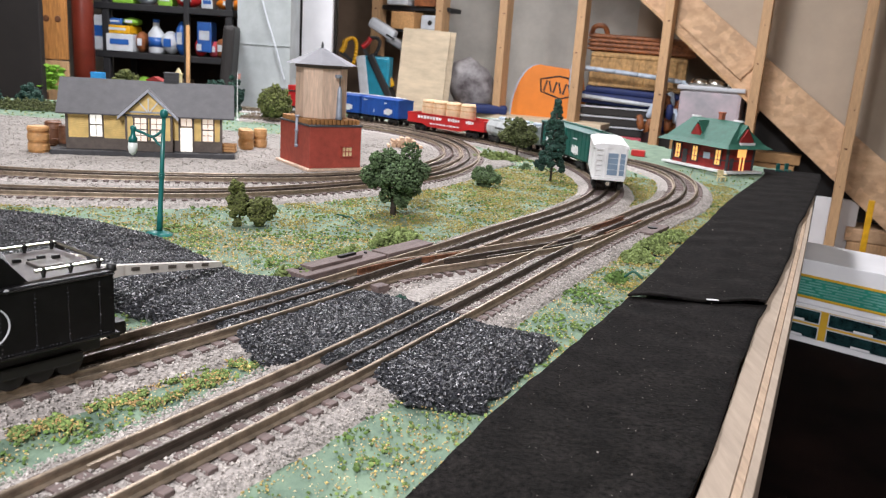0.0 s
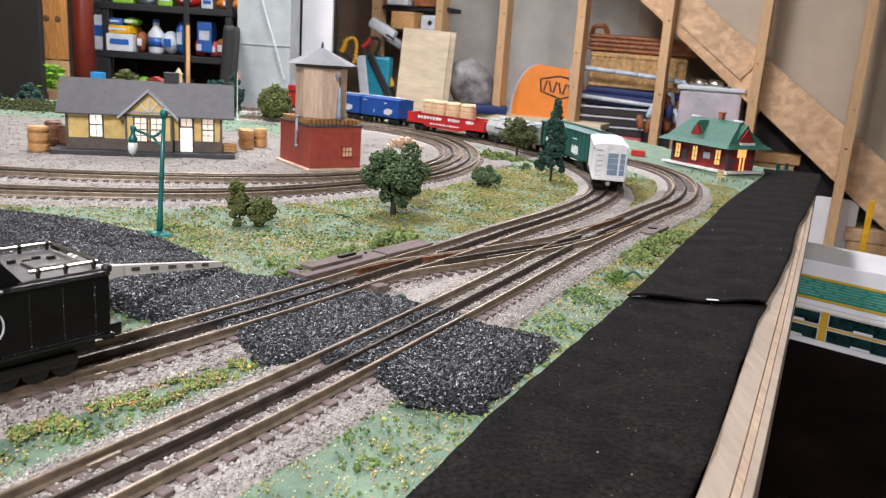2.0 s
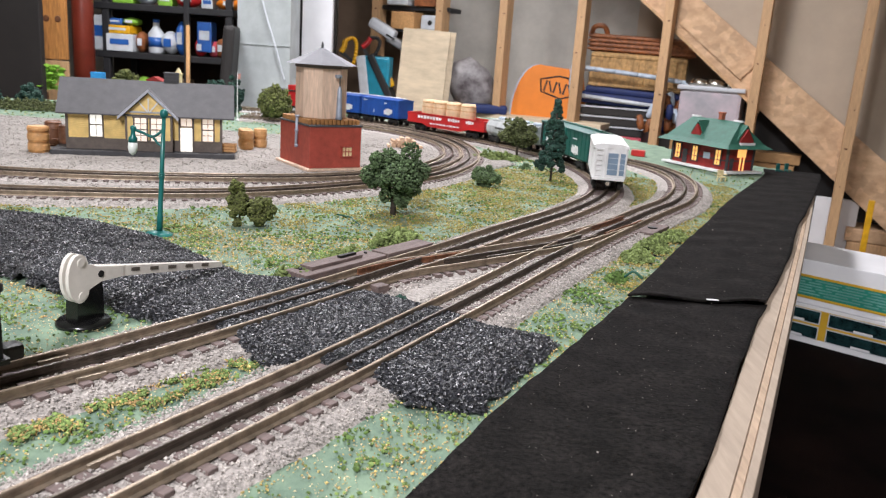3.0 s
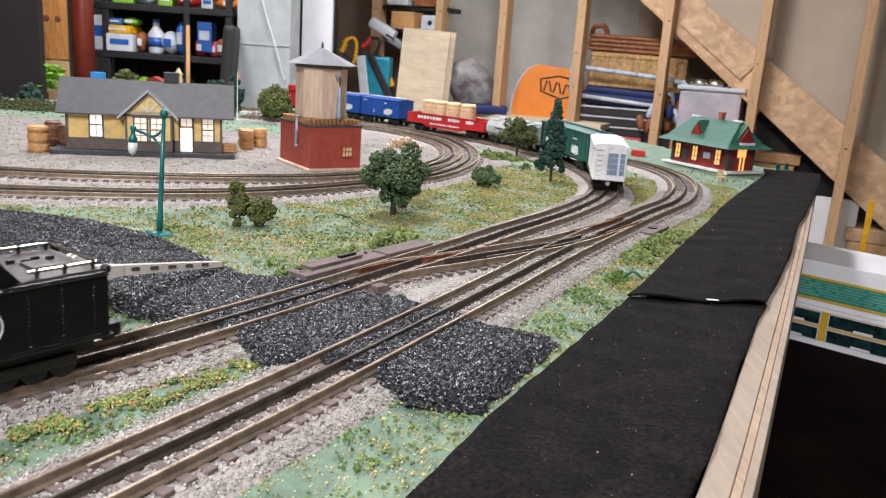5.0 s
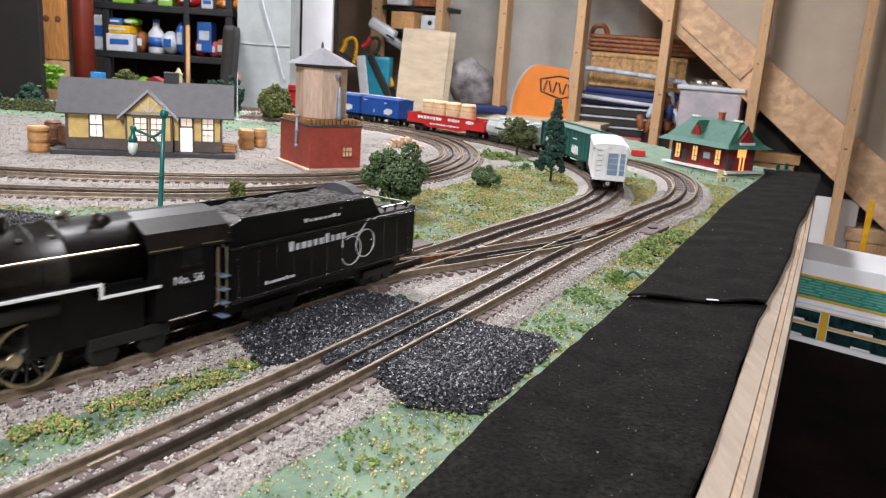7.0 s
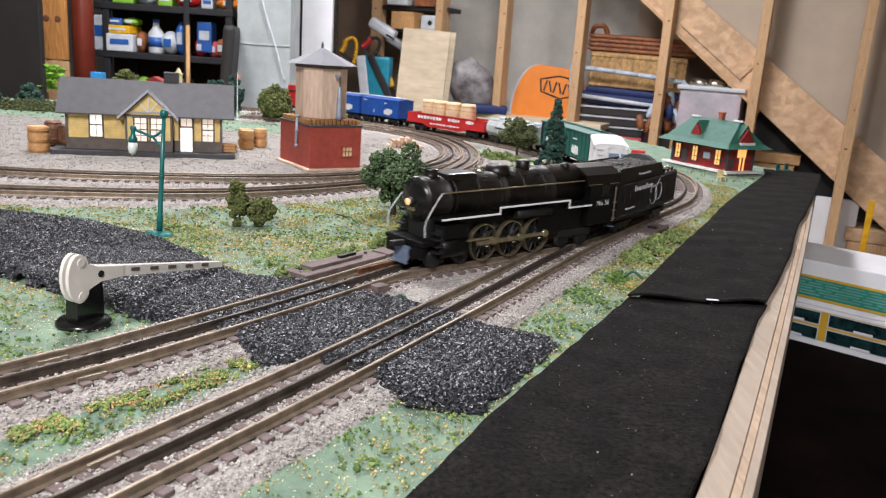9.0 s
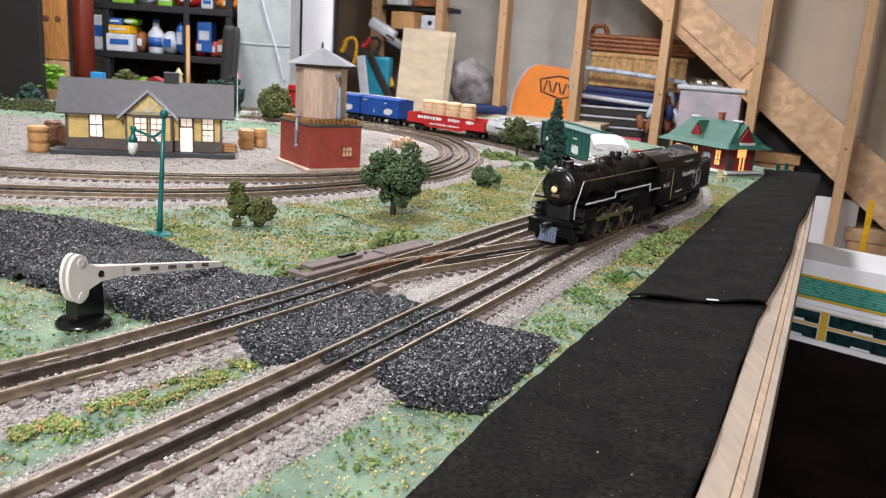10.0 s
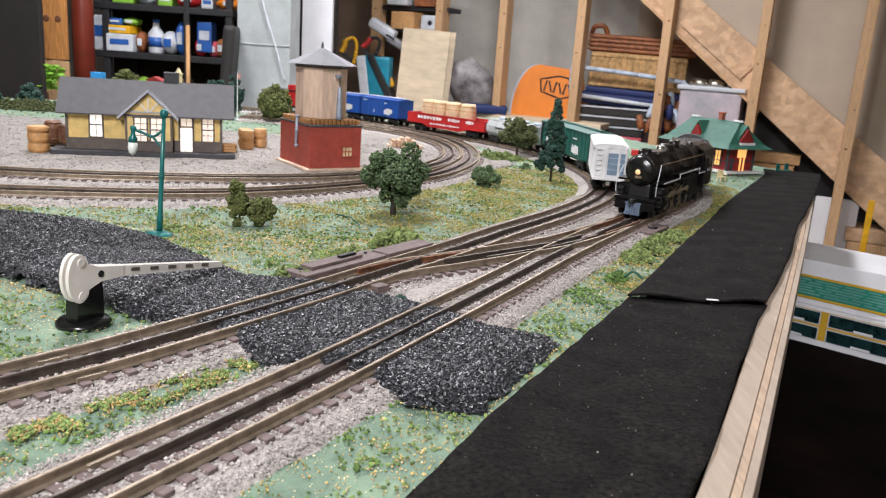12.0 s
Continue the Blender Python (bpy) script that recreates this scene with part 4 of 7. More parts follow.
        part("grab_iron", tube([(0.1005, sy * 0.0268, 0.0215), (0.1020, sy * 0.0272, 0.0225), (0.1020, sy * 0.0272, 0.055)], 0.0006), BRASS, t)
        # running board with its white edge in three levels
        for x0, x1, z in ((-0.1215, -0.056, 0.0412), (-0.057, 0.034, 0.0464), (0.033, 0.066, 0.0396)):
            part("running_board", box((x1 - x0, 0.012, 0.0022), ((x0 + x1) / 2, sy * 0.0215, z), bevel=0.0004), BLACK_PLASTIC, t)
            part("stripe", box((x1 - x0, 0.0005, 0.0016), ((x0 + x1) / 2, sy * 0.0278, z), bevel=0.0001), WHITE_LINE, t, "white painted stripe")
        for x, z0, z1 in ((-0.0565, 0.0412, 0.0464), (0.0334, 0.0396, 0.0464)):
            part("stripe", box((0.0016, 0.0005, z1 - z0 + 0.0016), (x, sy * 0.02785, (z0 + z1) / 2)), WHITE_LINE, t, "white painted stripe")
        part("handrail", tube([(-0.116, sy * 0.0205, 0.0610), (0.056, sy * 0.0238, 0.0625)], 0.0006), BRASS, t)
        part("pilot_rail", tube([tuple(q) for q in spline([(-0.116, sy * 0.0205, 0.0610), (-0.125, sy * 0.0225, 0.0525), (-0.1345, sy * 0.0236, 0.0390), (-0.1345, sy * 0.0236, 0.0275)], 5)], 0.0005), SILVER, t, "bright curved handrail")
        part("cylinder", lathe([(0.006, -0.118), (0.0085, -0.117), (0.0085, -0.092), (0.006, -0.091)], 22, (0, sy * 0.0205, 0.0165), "X"), BLACK_PLASTIC, t)
        part("steam_chest", box((0.027, 0.013, 0.012), (-0.1045, sy * 0.0205, 0.0300), bevel=0.002), BLACK_PLASTIC, t)
        part("step_ladder", box((0.004, 0.007, 0.018), (-0.118, sy * 0.0228, 0.0235), bevel=0.0005), DARK, t)
        for k in range(4):
            part("step", box((0.006, 0.009, 0.0012), (-0.1215, sy * 0.0228, 0.014 + k * 0.0052), bevel=0.0002), DARK, t)
        part("firebox_side", box((0.060, 0.002, 0.030), (0.030, sy * 0.0205, 0.029), bevel=0.0006), BLACK_PLASTIC, t)
        part("frame_side", box((0.11, 0.003, 0.008), (-0.035, sy * 0.0115, 0.0185), bevel=0.0006), DARK, t)
        part("air_tank", lathe([(0.003, -0.03), (0.0045, -0.029), (0.0045, 0.014), (0.003, 0.015)], 16, (0, sy * 0.0205, 0.0375), "X"), DARK, t)
        part("trailing_frame", box((0.046, 0.003, 0.007), (0.052, sy * 0.0205, 0.0135), bevel=0.001), DARK, t)
        for x in (-0.120, -0.090):
            wheel("pilot_wheel", 0.0078, 0.004, t, (x, sy * 0.0180, 0.0078))
        for x in (0.038, 0.066):
            wheel("trailing_wheel", 0.0080, 0.004, t, (x, sy * 0.0180, 0.0080))
    part("pilot_deck", box((0.026, 0.048, 0.004), (-0.124, 0, 0.0215), bevel=0.001), BLACK_PLASTIC, t)
    part("smokebox_saddle", box((0.03, 0.026, 0.026), (-0.108, 0, 0.026), bevel=0.003), DARK, t)
    bm = bmesh.new()
    for k in range(6):
        y = -0.0075 + 0.003 * k
        cyl(0.0009, 0.0009, (-0.1370, y, 0.0165), (-0.1400, y, 0.0045), 6, bm)
    box((0.002, 0.019, 0.0018), (-0.1400, 0, 0.0045), bm=bm)
    box((0.003, 0.019, 0.002), (-0.1370, 0, 0.0165), bm=bm)
    box((0.001, 0.017, 0.010), (-0.1378, 0, 0.0105), bm=bm)
    part("cow_catcher", bm, STEEL_BLUE, t, "bluish slatted pilot")
    part("pilot_plate", box((0.006, 0.046, 0.010), (-0.1335, 0, 0.014), bevel=0.001), BLACK_PLASTIC, t)
    part("coupler", box((0.014, 0.006, 0.005), (-0.142, 0, 0.0195), bevel=0.0015), DARK, t)
    part("boiler_cradle", box((0.15, 0.031, 0.020), (-0.022, 0, 0.0335), bevel=0.002), BLACK_PLASTIC, t)
    part("underframe", box((0.20, 0.016, 0.010), (-0.02, 0, 0.014), bevel=0.001), DARK, t)
    for sy in (-1, 1):
        ob = part("number_board", box((0.017, 0.0004, 0.0060), (0.083, sy * 0.0273, 0.0405)), BLACK_GLOSS, t)
        font = bpy.data.curves.new("number", "FONT")
        font.body, font.size, font.extrude = "No. 56", 0.0066, 0.0001
        font.align_x, font.align_y = "CENTER", "CENTER"
        txt = new("cab_number", font)
        txt.data.materials.append(SILVER)
        txt.parent = t
        # the engine's near side faces +y of its own space when seen with the pilot on the left
        txt.matrix_basis = pose(0.083, sy * 0.0277, 0.0405, 90, 0, 180 if sy > 0 else 0)
    for sy in (-1, 1):
        for x in (-0.066, -0.033, 0.0):
            DRIVERS.append(driver(t, x, sy))
        bm = box((0.072, 0.0014, 0.0032), (-0.033, 0, 0), bevel=0.0005)
        for x in (-0.066, -0.033, 0.0):
            cyl(0.0034, 0.0034, (x, -0.0012, 0), (x, 0.0012, 0), 14, bm)
        rod = part("side_rod", bm, BRASS, t, "bright side rod")
        RODS.append((rod, sy, 0.0235, 0.0))
        bm = box((0.054, 0.0014, 0.0036), (-0.060, 0, 0.0), bevel=0.0005)
        rod = part("main_rod", bm, BRASS, t, "bright main rod")
        RODS.append((rod, sy, 0.0255, 0.0))
        part("crosshead_guide", box((0.034, 0.002, 0.002), (-0.076, sy * 0.0235, 0.0205), bevel=0.0004), BRASS, t)
    return t


DRIVERS, RODS = [], []


def ring(r, w, a0, a1, n=30):
    pts = [(r * math.cos(a), r * math.sin(a)) for a in np.linspace(a0, a1, n)]
    return pts + [((r - w) * math.cos(a), (r - w) * math.sin(a)) for a in np.linspace(a1, a0, n)]


def tender():
    """Coal tender; x from -0.099 (front) to 0.086 (rear)."""
    t = thing("tender", Matrix.Identity(4), "black coal tender with riveted sides and silver lettering", "tender")
    hw = 0.029
    part("body", box((0.185, 2 * hw, 0.036), (-0.0065, 0, 0.038), bevel=0.0012), BLACK_PLASTIC, t)
    part("underframe", box((0.178, 0.040, 0.011), (-0.0065, 0, 0.0160), bevel=0.001), DARK, t)
    slope = [(-0.099, 0.055), (0.046, 0.055), (0.046, 0.0565), (0.035, 0.0705), (-0.088, 0.0720), (-0.096, 0.0690), (-0.099, 0.0640)]
    for sy in (-1, 1):
        part("bunker_side", prism(slope, 0.0016, Matrix.Translation((0, sy * (hw - 0.004) - 0.0008, 0)) @ XZ), BLACK_PLASTIC, t)
        part("top_rail", box((0.122, 0.0018, 0.0012), (-0.027, sy * (hw - 0.004), 0.0716), Matrix.Rotation(0.012, 4, "Y"), 0.0004), BLACK_GLOSS, t)
        part("sill", box((0.185, 0.0016, 0.0014), (-0.0065, sy * (hw + 0.0006), 0.0215), bevel=0.0004), BLACK_GLOSS, t)
        part("belt", box((0.185, 0.0010, 0.0009), (-0.0065, sy * (hw + 0.0004), 0.0545), bevel=0.0003), BLACK_GLOSS, t)
        pts = []
        for k in range(12):
            for j in range(13):
                pts.append((-0.0936 + 0.0156 * k, sy * (hw + 0.0002), 0.0245 + 0.0022 * j))
        for k in range(107):
            pts.append((-0.097 + 0.0017 * k, sy * (hw + 0.0002), 0.0560 - 0.0002))
            pts.append((-0.097 + 0.0017 * k, sy * (hw + 0.0002), 0.0228))
        scatter("rivets", np.array(pts), np.full(len(pts), 0.00052), RIVET, OCTA, 1.0, 0.1, 5, t)
        # lettering as plain shapes: rows of bars and two crossed rings
        for x0, x1, n, zb, hb, inset in ((-0.053, 0.003, 10, 0.0482, 0.0042, 0.0), (-0.036, 0.001, 8, 0.0630, 0.0016, 0.0034), (-0.073, -0.047, 9, 0.0288, 0.0016, 0.0)):
            w = (x1 - x0) / n
            for k in range(n):
                tall = hb * (1.5 if k in (0, 6) else 1.0)
                part("lettering", box((w * (0.62, 0.48, 0.70)[k % 3], 0.0004, tall), (x0 + (k + 0.5) * w, sy * (hw + 0.0006 - inset), zb + (tall - hb) / 2)), SILVER, t, "silver printed bar")
        flat = Matrix.Translation((0, sy * (hw + 0.0004), 0))
        for cx, cz, rr, a0, a1 in ((0.0095, 0.0353, 0.0108, -2.75, 2.1), (0.0248, 0.0385, 0.0106, 0, 6.283)):
            part("emblem", prism(ring(rr, 0.0007, a0, a1), 0.0004, flat @ Matrix.Translation((cx, 0, cz)) @ XZ), SILVER, t, "silver printed ring")
        for pts in (((0.0160, 0.0445), (0.0282, 0.0562), (0.0274, 0.0568), (0.0152, 0.0451)), ((-0.0005, 0.0456), (0.0185, 0.0476), (0.0185, 0.0484), (-0.0005, 0.0464)), ((-0.0005, 0.0395), (0.0004, 0.0395), (0.0004, 0.0464), (-0.0005, 0.0464))):
            part("emblem", prism(pts, 0.0004, flat @ Matrix.Translation((0, 0.00005 * sy, 0)) @ XZ), SILVER, t, "silver printed bar")
        part("emblem", lathe([(0.0011, -0.0002), (0.0011, 0.0002)], 12, (0.0345, sy * (hw + 0.0005), 0.0550), "Y"), SILVER, t, "silver printed dot")
        for x in (-0.056, 0.052):
            part("truck_frame", box((0.040, 0.003, 0.006), (x, sy * 0.0215, 0.0095), bevel=0.0012), DARK, t)
            for dx in (-0.014, 0.0, 0.014):
                wheel("truck_wheel", 0.0068, 0.004, t, (x + dx, sy * 0.018, 0.0068))
        part("deck_rail", tube([(0.050, sy * 0.0235, 0.0605), (0.083, sy * 0.0235, 0.0605)], 0.0009), CHROME, t)
        for x in (0.054, 0.067, 0.081):
            part("stanchion", lathe([(0.0014, 0.056), (0.0008, 0.0575), (0.0016, 0.0605), (0.0008, 0.0618)], 10, (x, sy * 0.0235, 0)), BLACK_GLOSS, t)
        part("marker_lamp", lathe([(0.0014, 0.0), (0.0024, 0.001), (0.0024, 0.004), (0.001, 0.005)], 12, (0.0865, sy * 0.0255, 0.054)), DARK, t)
    part("deck_rail", tube([(0.083, -0.0235, 0.0605), (0.083, 0.0235, 0.0605)], 0.0009), CHROME, t)
    part("deck", box((0.040, 0.052, 0.0012), (0.064, 0, 0.0563), bevel=0.0003), DECK_GREY, t, "dull grey worn deck")
    part("hatch", box((0.012, 0.014, 0.002), (0.064, -0.004, 0.0575), bevel=0.0006), DECK_GREY, t)
    for k in range(4):
        part("deck_cleat", box((0.004, 0.0018, 0.002), (0.056 + 0.006 * k, 0.008 - 0.003 * (k % 2), 0.0578), bevel=0.0004), DARK, t)
    bm = prism([(-0.024, 0.055), (0.024, 0.055), (0.024, 0.064), (0.014, 0.0700), (0, 0.0715), (-0.014, 0.0700), (-0.024, 0.064)], 0.004, Matrix(((0, 0, 1, 0.036), (1, 0, 0, 0), (0, 1, 0, 0), (0, 0, 0, 1))))
    part("bunker_end", bm, BLACK_PLASTIC, t)
    part("bunker_hood", prism([(-0.020, 0.0), (0.020, 0.0), (0.0165, 0.0055), (0.009, 0.0095), (0, 0.0108), (-0.009, 0.0095), (-0.0165, 0.0055)], 0.010, Matrix(((0, 0, 1, 0.026), (1, 0, 0, 0), (0, 1, 0, 0.0680), (0, 0, 0, 1)))), SLATE, t)
    for sy in (-1, 1):
        part("front_post", box((0.002, 0.004, 0.046), (-0.0985, sy * 0.026, 0.043), bevel=0.0005), BLACK_PLASTIC, t)
        part("front_grab", tube([(-0.1015, sy * 0.028, 0.020), (-0.1015, sy * 0.028, 0.058)], 0.0006), CHROME, t)
    rs = np.random.RandomState(3)
    n = 1500
    xy = np.c_[rs.uniform(-0.088, 0.034, n), rs.uniform(-0.0235, 0.0235, n)]
    z = 0.0675 + 0.0035 * (1 - (xy[:, 1] / 0.024) ** 2) + 0.0012 * wavy(xy, 0.02, 4) - np.clip(-0.07 - xy[:, 0], 0, 1) * 0.4
    part("coal_bed", box((0.122, 0.049, 0.016), (-0.028, 0, 0.0615), bevel=0.003), LOAD_GREY, t)
    scatter("coal_load", np.c_[xy, z], rs.uniform(0.0012, 0.0030, n), LOAD_GREY, ICO, 0.7, 0.4, 6, t)
    for ob in t.children:
        if not ob.name.startswith("truck"):
            ob.data.transform(Matrix.Diagonal((1, 1, 0.945, 1)))
    part("apron", box((0.003, 0.044, 0.040), (-0.1008, 0, 0.041), bevel=0.001), MAROON, t, "dark red front apron")
    for sy in (-1, 1):
        for k in range(4):
            part("front_step", box((0.005, 0.009, 0.0011), (-0.1030, sy * 0.0255, 0.014 + 0.008 * k), bevel=0.0003), STEEL_BLUE, t)
    part("coupler_arm", box((0.016, 0.006, 0.004), (0.090, 0, 0.012), bevel=0.001), DARK, t)
    part("coupler", box((0.010, 0.010, 0.008), (0.101, 0, 0.012), bevel=0.002), DARK, t)
    part("drawbar", box((0.04, 0.006, 0.003), (-0.112, 0, 0.012), bevel=0.0008), DARK, t)
    part("rear_step", box((0.006, 0.05, 0.003), (0.0875, 0, 0.017), bevel=0.0006), DARK, t)
    return t


MAROON = mat("maroon_apron", (0.034, 0.003, 0.005), 0.5, scale=150, vary=0.25)
RIVET = mat("rivet_paint", (0.030, 0.030, 0.034), 0.25, scale=200, spec=0.7)
DECK_GREY = mat("deck_grey", (0.06, 0.053, 0.048), 0.45, scale=200, vary=0.25, metal=0.2)
LOAD_GREY = mat("coal_load_grey", (0.078, 0.072, 0.069), 0.8, scale=300, vary=0.3, island=0.4)


# ---- parked cars ----
def car_base(name, s, length, label, group="parked freight cars"):
    c0, c1 = B_LINE.at(s - length * 0.36)[0], B_LINE.at(s + length * 0.36)[0]
    mid, d = (c0 + c1) / 2, c1 - c0
    t = thing(name, pose(mid[0], mid[1], RAIL_TOP, 0, 0, math.degrees(math.atan2(d[1], d[0]))), label, "freight car", group)
    part("underframe", box((length * 0.92, 0.02, 0.006), (0, 0, 0.014), bevel=0.001), DARK, t)
    for sx in (-1, 1):
        x = sx * length * 0.34
        part("coupler", box((0.016, 0.007, 0.006), (sx * (length / 2 + 0.006), 0, 0.0115), bevel=0.0015), DARK, t)
        for sy in (-1, 1):
            part("truck_frame", box((0.032, 0.003, 0.007), (x, sy * 0.0205, 0.009), bevel=0.0012), DARK, t)
            for dx in (-0.010, 0.010):
                wheel("truck_wheel", 0.0066, 0.004, t, (x + dx, sy * 0.017, 0.0066))
    return t


def print_bars(t, length, rows, material, y):
    for x0, w, z, h, n in rows:
        for k in range(n):
            part("lettering", box((w / n * 0.75, 0.0005, h * (1 + 0.2 * ((k * 7) % 3 - 1))), (x0 + (k + 0.5) * w / n, y, z)), material, t, "white printed bar")


def blob_print(t, x, z, w, h, y, seed):
    rs = np.random.RandomState(seed)
    for k in range(9):
        part("emblem", box((w / 7, 0.0005, h * rs.uniform(0.5, 1.0)), (x - w / 2 + (k + 0.5) * w / 9, y, z + rs.uniform(-0.1, 0.1) * h), Matrix.Rotation(rs.uniform(-0.3, 0.3), 4, "Y")), WHITE_LINE, t, "white printed shape")


def boxcar(s, material, label, length=0.235, height=0.044):
    t = car_base("boxcar", s, length, label)
    part("body", box((length, 0.048, height), (0, 0, 0.017 + height / 2), bevel=0.001), material, t)
    m = Matrix(((0, 0, 1, -length / 2 - 0.001), (1, 0, 0, 0), (0, 1, 0, 0.017 + height), (0, 0, 0, 1)))
    part("roof", prism([(-0.0255, -0.001), (0.0255, -0.001), (0.0255, 0.001), (0, 0.0045), (-0.0255, 0.001)], length + 0.002, m), material, t)
    part("roof_walk", box((length, 0.009, 0.0012), (0, 0, 0.0225 + height), bevel=0.0003), WHITE_LINE if material is BLUE_CAR else material, t)
    for sy in (-1, 1):
        part("side_door", box((0.034, 0.0016, height * 0.92), (0, sy * 0.0246, 0.017 + height / 2), bevel=0.0005), material, t)
        for x in np.linspace(-0.45, 0.45, 13) * length:
            if abs(x) > 0.02:
                part("rib", box((0.0012, 0.0008, height * 0.96), (x, sy * 0.0243, 0.017 + height / 2)), material, t)
        if material is BLUE_CAR:
            blob_print(t, -length * 0.10, 0.030, 0.062, 0.015, sy * 0.0250, 5)
            print_bars(t, length, ((-length * 0.2, 0.04, 0.049, 0.0022, 8), (length * 0.33, 0.014, 0.052, 0.002, 3)), WHITE_LINE, sy * 0.0250)
            continue
        blob_print(t, length * 0.27, 0.030, 0.034, 0.014, sy * 0.0250, 3)
        blob_print(t, -length * 0.27, 0.030, 0.028, 0.014, sy * 0.0250, 4)
        print_bars(t, length, ((length * 0.2, 0.02, 0.05, 0.002, 5), (-length * 0.3, 0.02, 0.048, 0.002, 5)), WHITE_LINE, sy * 0.0250)
        part("ladder", box((0.008, 0.001, height * 0.9), (length * 0.46 * sy, sy * 0.0247, 0.017 + height / 2), bevel=0.0003), DARK, t)
    return t


def parked_cars():
    blue = "blue boxcar with white printed shapes on the siding"
    boxcar(SPOT[4], BLUE_CAR, blue, 0.130, 0.040)
    boxcar(SPOT[5], BLUE_CAR, "blue boxcar with white prints, partly behind the water tower", 0.130, 0.040)
    # gondola with barrels and crates
    L = 0.23
    t = car_base("gondola", SPOT[3], L, "red open gondola car with white lettering")
    part("floor", box((L, 0.046, 0.004), (0, 0, 0.019), bevel=0.0005), RED_CAR, t)
    for sy in (-1, 1):
        part("side", prism([(-L / 2, 0.017), (-L * 0.30, 0.017), (-L * 0.22, 0.011), (L * 0.22, 0.011), (L * 0.30, 0.017), (L / 2, 0.017), (L / 2, 0.0385), (-L / 2, 0.0385)], 0.0018, Matrix.Translation((0, sy * 0.0235 - 0.0009, 0)) @ XZ), RED_CAR, t)
        part("top_lip", box((L, 0.003, 0.0016), (0, sy * 0.0240, 0.0390), bevel=0.0004), RED_CAR, t)
        print_bars(t, L, ((-0.085, 0.022, 0.032, 0.006, 4), (-0.045, 0.035, 0.032, 0.006, 5), (0.008, 0.075, 0.031, 0.0065, 8), (-0.045, 0.09, 0.019, 0.003, 9)), WHITE_LINE, sy * 0.0247)
    for sx in (-1, 1):
        part("end", box((0.0018, 0.046, 0.022), (sx * (L / 2 - 0.001), 0, 0.028), bevel=0.0004), RED_CAR, t)
    base = t.matrix_world.copy()
    for x in (0.071, 0.036, -0.004, -0.046):
        b = thing("cask", base @ pose(x, 0, 0.0212), "pale wooden cask in the red gondola", "barrel", "gondola load")
        part("cask_body", lathe([(0.0150, 0), (0.0172, 0.014), (0.0175, 0.024), (0.0162, 0.040), (0.0148, 0.0475), (0.0138, 0.0475), (0.0138, 0.0465)], 20), PALE_WOOD, b)
        part("head", cyl(0.0139, 0.0139, (0, 0, 0.044), (0, 0, 0.0466), 20), PALE_WOOD, b)
        for z in (0.010, 0.032, 0.042):
            r = 0.0166 if z < 0.04 else 0.0162
            part("hoop", lathe([(r, z - 0.001), (r + 0.0008, z), (r, z + 0.001)], 20), TAN_WOOD, b)
    # grey covered hopper
    L = 0.165
    t = car_base("covered_hopper", SPOT[2], L, "light grey covered hopper car with roof hatches")
    m = Matrix(((0, 0, 1, -L / 2), (1, 0, 0, 0), (0, 1, 0, 0), (0, 0, 0, 1)))
    part("body", prism([(-0.016, 0.013), (0.016, 0.013), (0.0235, 0.022), (0.024, 0.034), (0.019, 0.043), (0.010, 0.047), (-0.010, 0.047), (-0.019, 0.043), (-0.024, 0.034), (-0.0235, 0.022)], L, m), GREY_CAR, t)
    for k in range(4):
        part("hatch", lathe([(0.0085, 0.0), (0.0085, 0.005), (0.007, 0.0065)], 18, (-0.060 + 0.040 * k, 0, 0.046)), LIGHT_BLUE, t)
    for sy in (-1, 1):
        part("catwalk", box((L, 0.004, 0.001), (0, sy * 0.016, 0.0475), bevel=0.0003), GREY_CAR, t)
        print_bars(t, L, ((-0.05, 0.05, 0.031, 0.004, 8), (0.02, 0.03, 0.031, 0.003, 5)), DARK, sy * 0.0243)
        for x in np.linspace(-0.07, 0.07, 9):
            part("rib", box((0.0012, 0.0008, 0.012), (x, sy * 0.0240, 0.028)), GREY_CAR, t)
    boxcar(SPOT[1], GREEN_CAR, "dark green boxcar with white printed shape on the siding", 0.235)
    # red caboose at the tail
    t = car_base("caboose", SPOT[6], 0.12, "small red caboose behind the water tower")
    part("body", box((0.10, 0.044, 0.036), (0, 0, 0.035), bevel=0.001), RED_CAR, t)
    part("cupola", box((0.03, 0.036, 0.016), (0, 0, 0.060), bevel=0.001), RED_CAR, t)
    part("roof", box((0.118, 0.050, 0.003), (0, 0, 0.0545), bevel=0.001), DARK, t)
    # white ore hopper nearest the crossing
    L, H = 0.155, 0.045
    t = car_base("hopper_car", SPOT[0], L, "white hopper car with end ladder and blue-grey end panels")
    part("body", box((L, 0.044, H), (0, 0, 0.016 + H / 2), bevel=0.0008), WHITE_CAR, t)
    m = Matrix(((0, 0, 1, -L / 2 - 0.001), (1, 0, 0, 0), (0, 1, 0, 0.016 + H), (0, 0, 0, 1)))
    part("roof", prism([(-0.0242, -0.002), (0.0242, -0.002), (0.0238, 0.0015), (0.014, 0.004), (-0.014, 0.004), (-0.0238, 0.0015)], L + 0.002, m), WHITE_CAR, t)
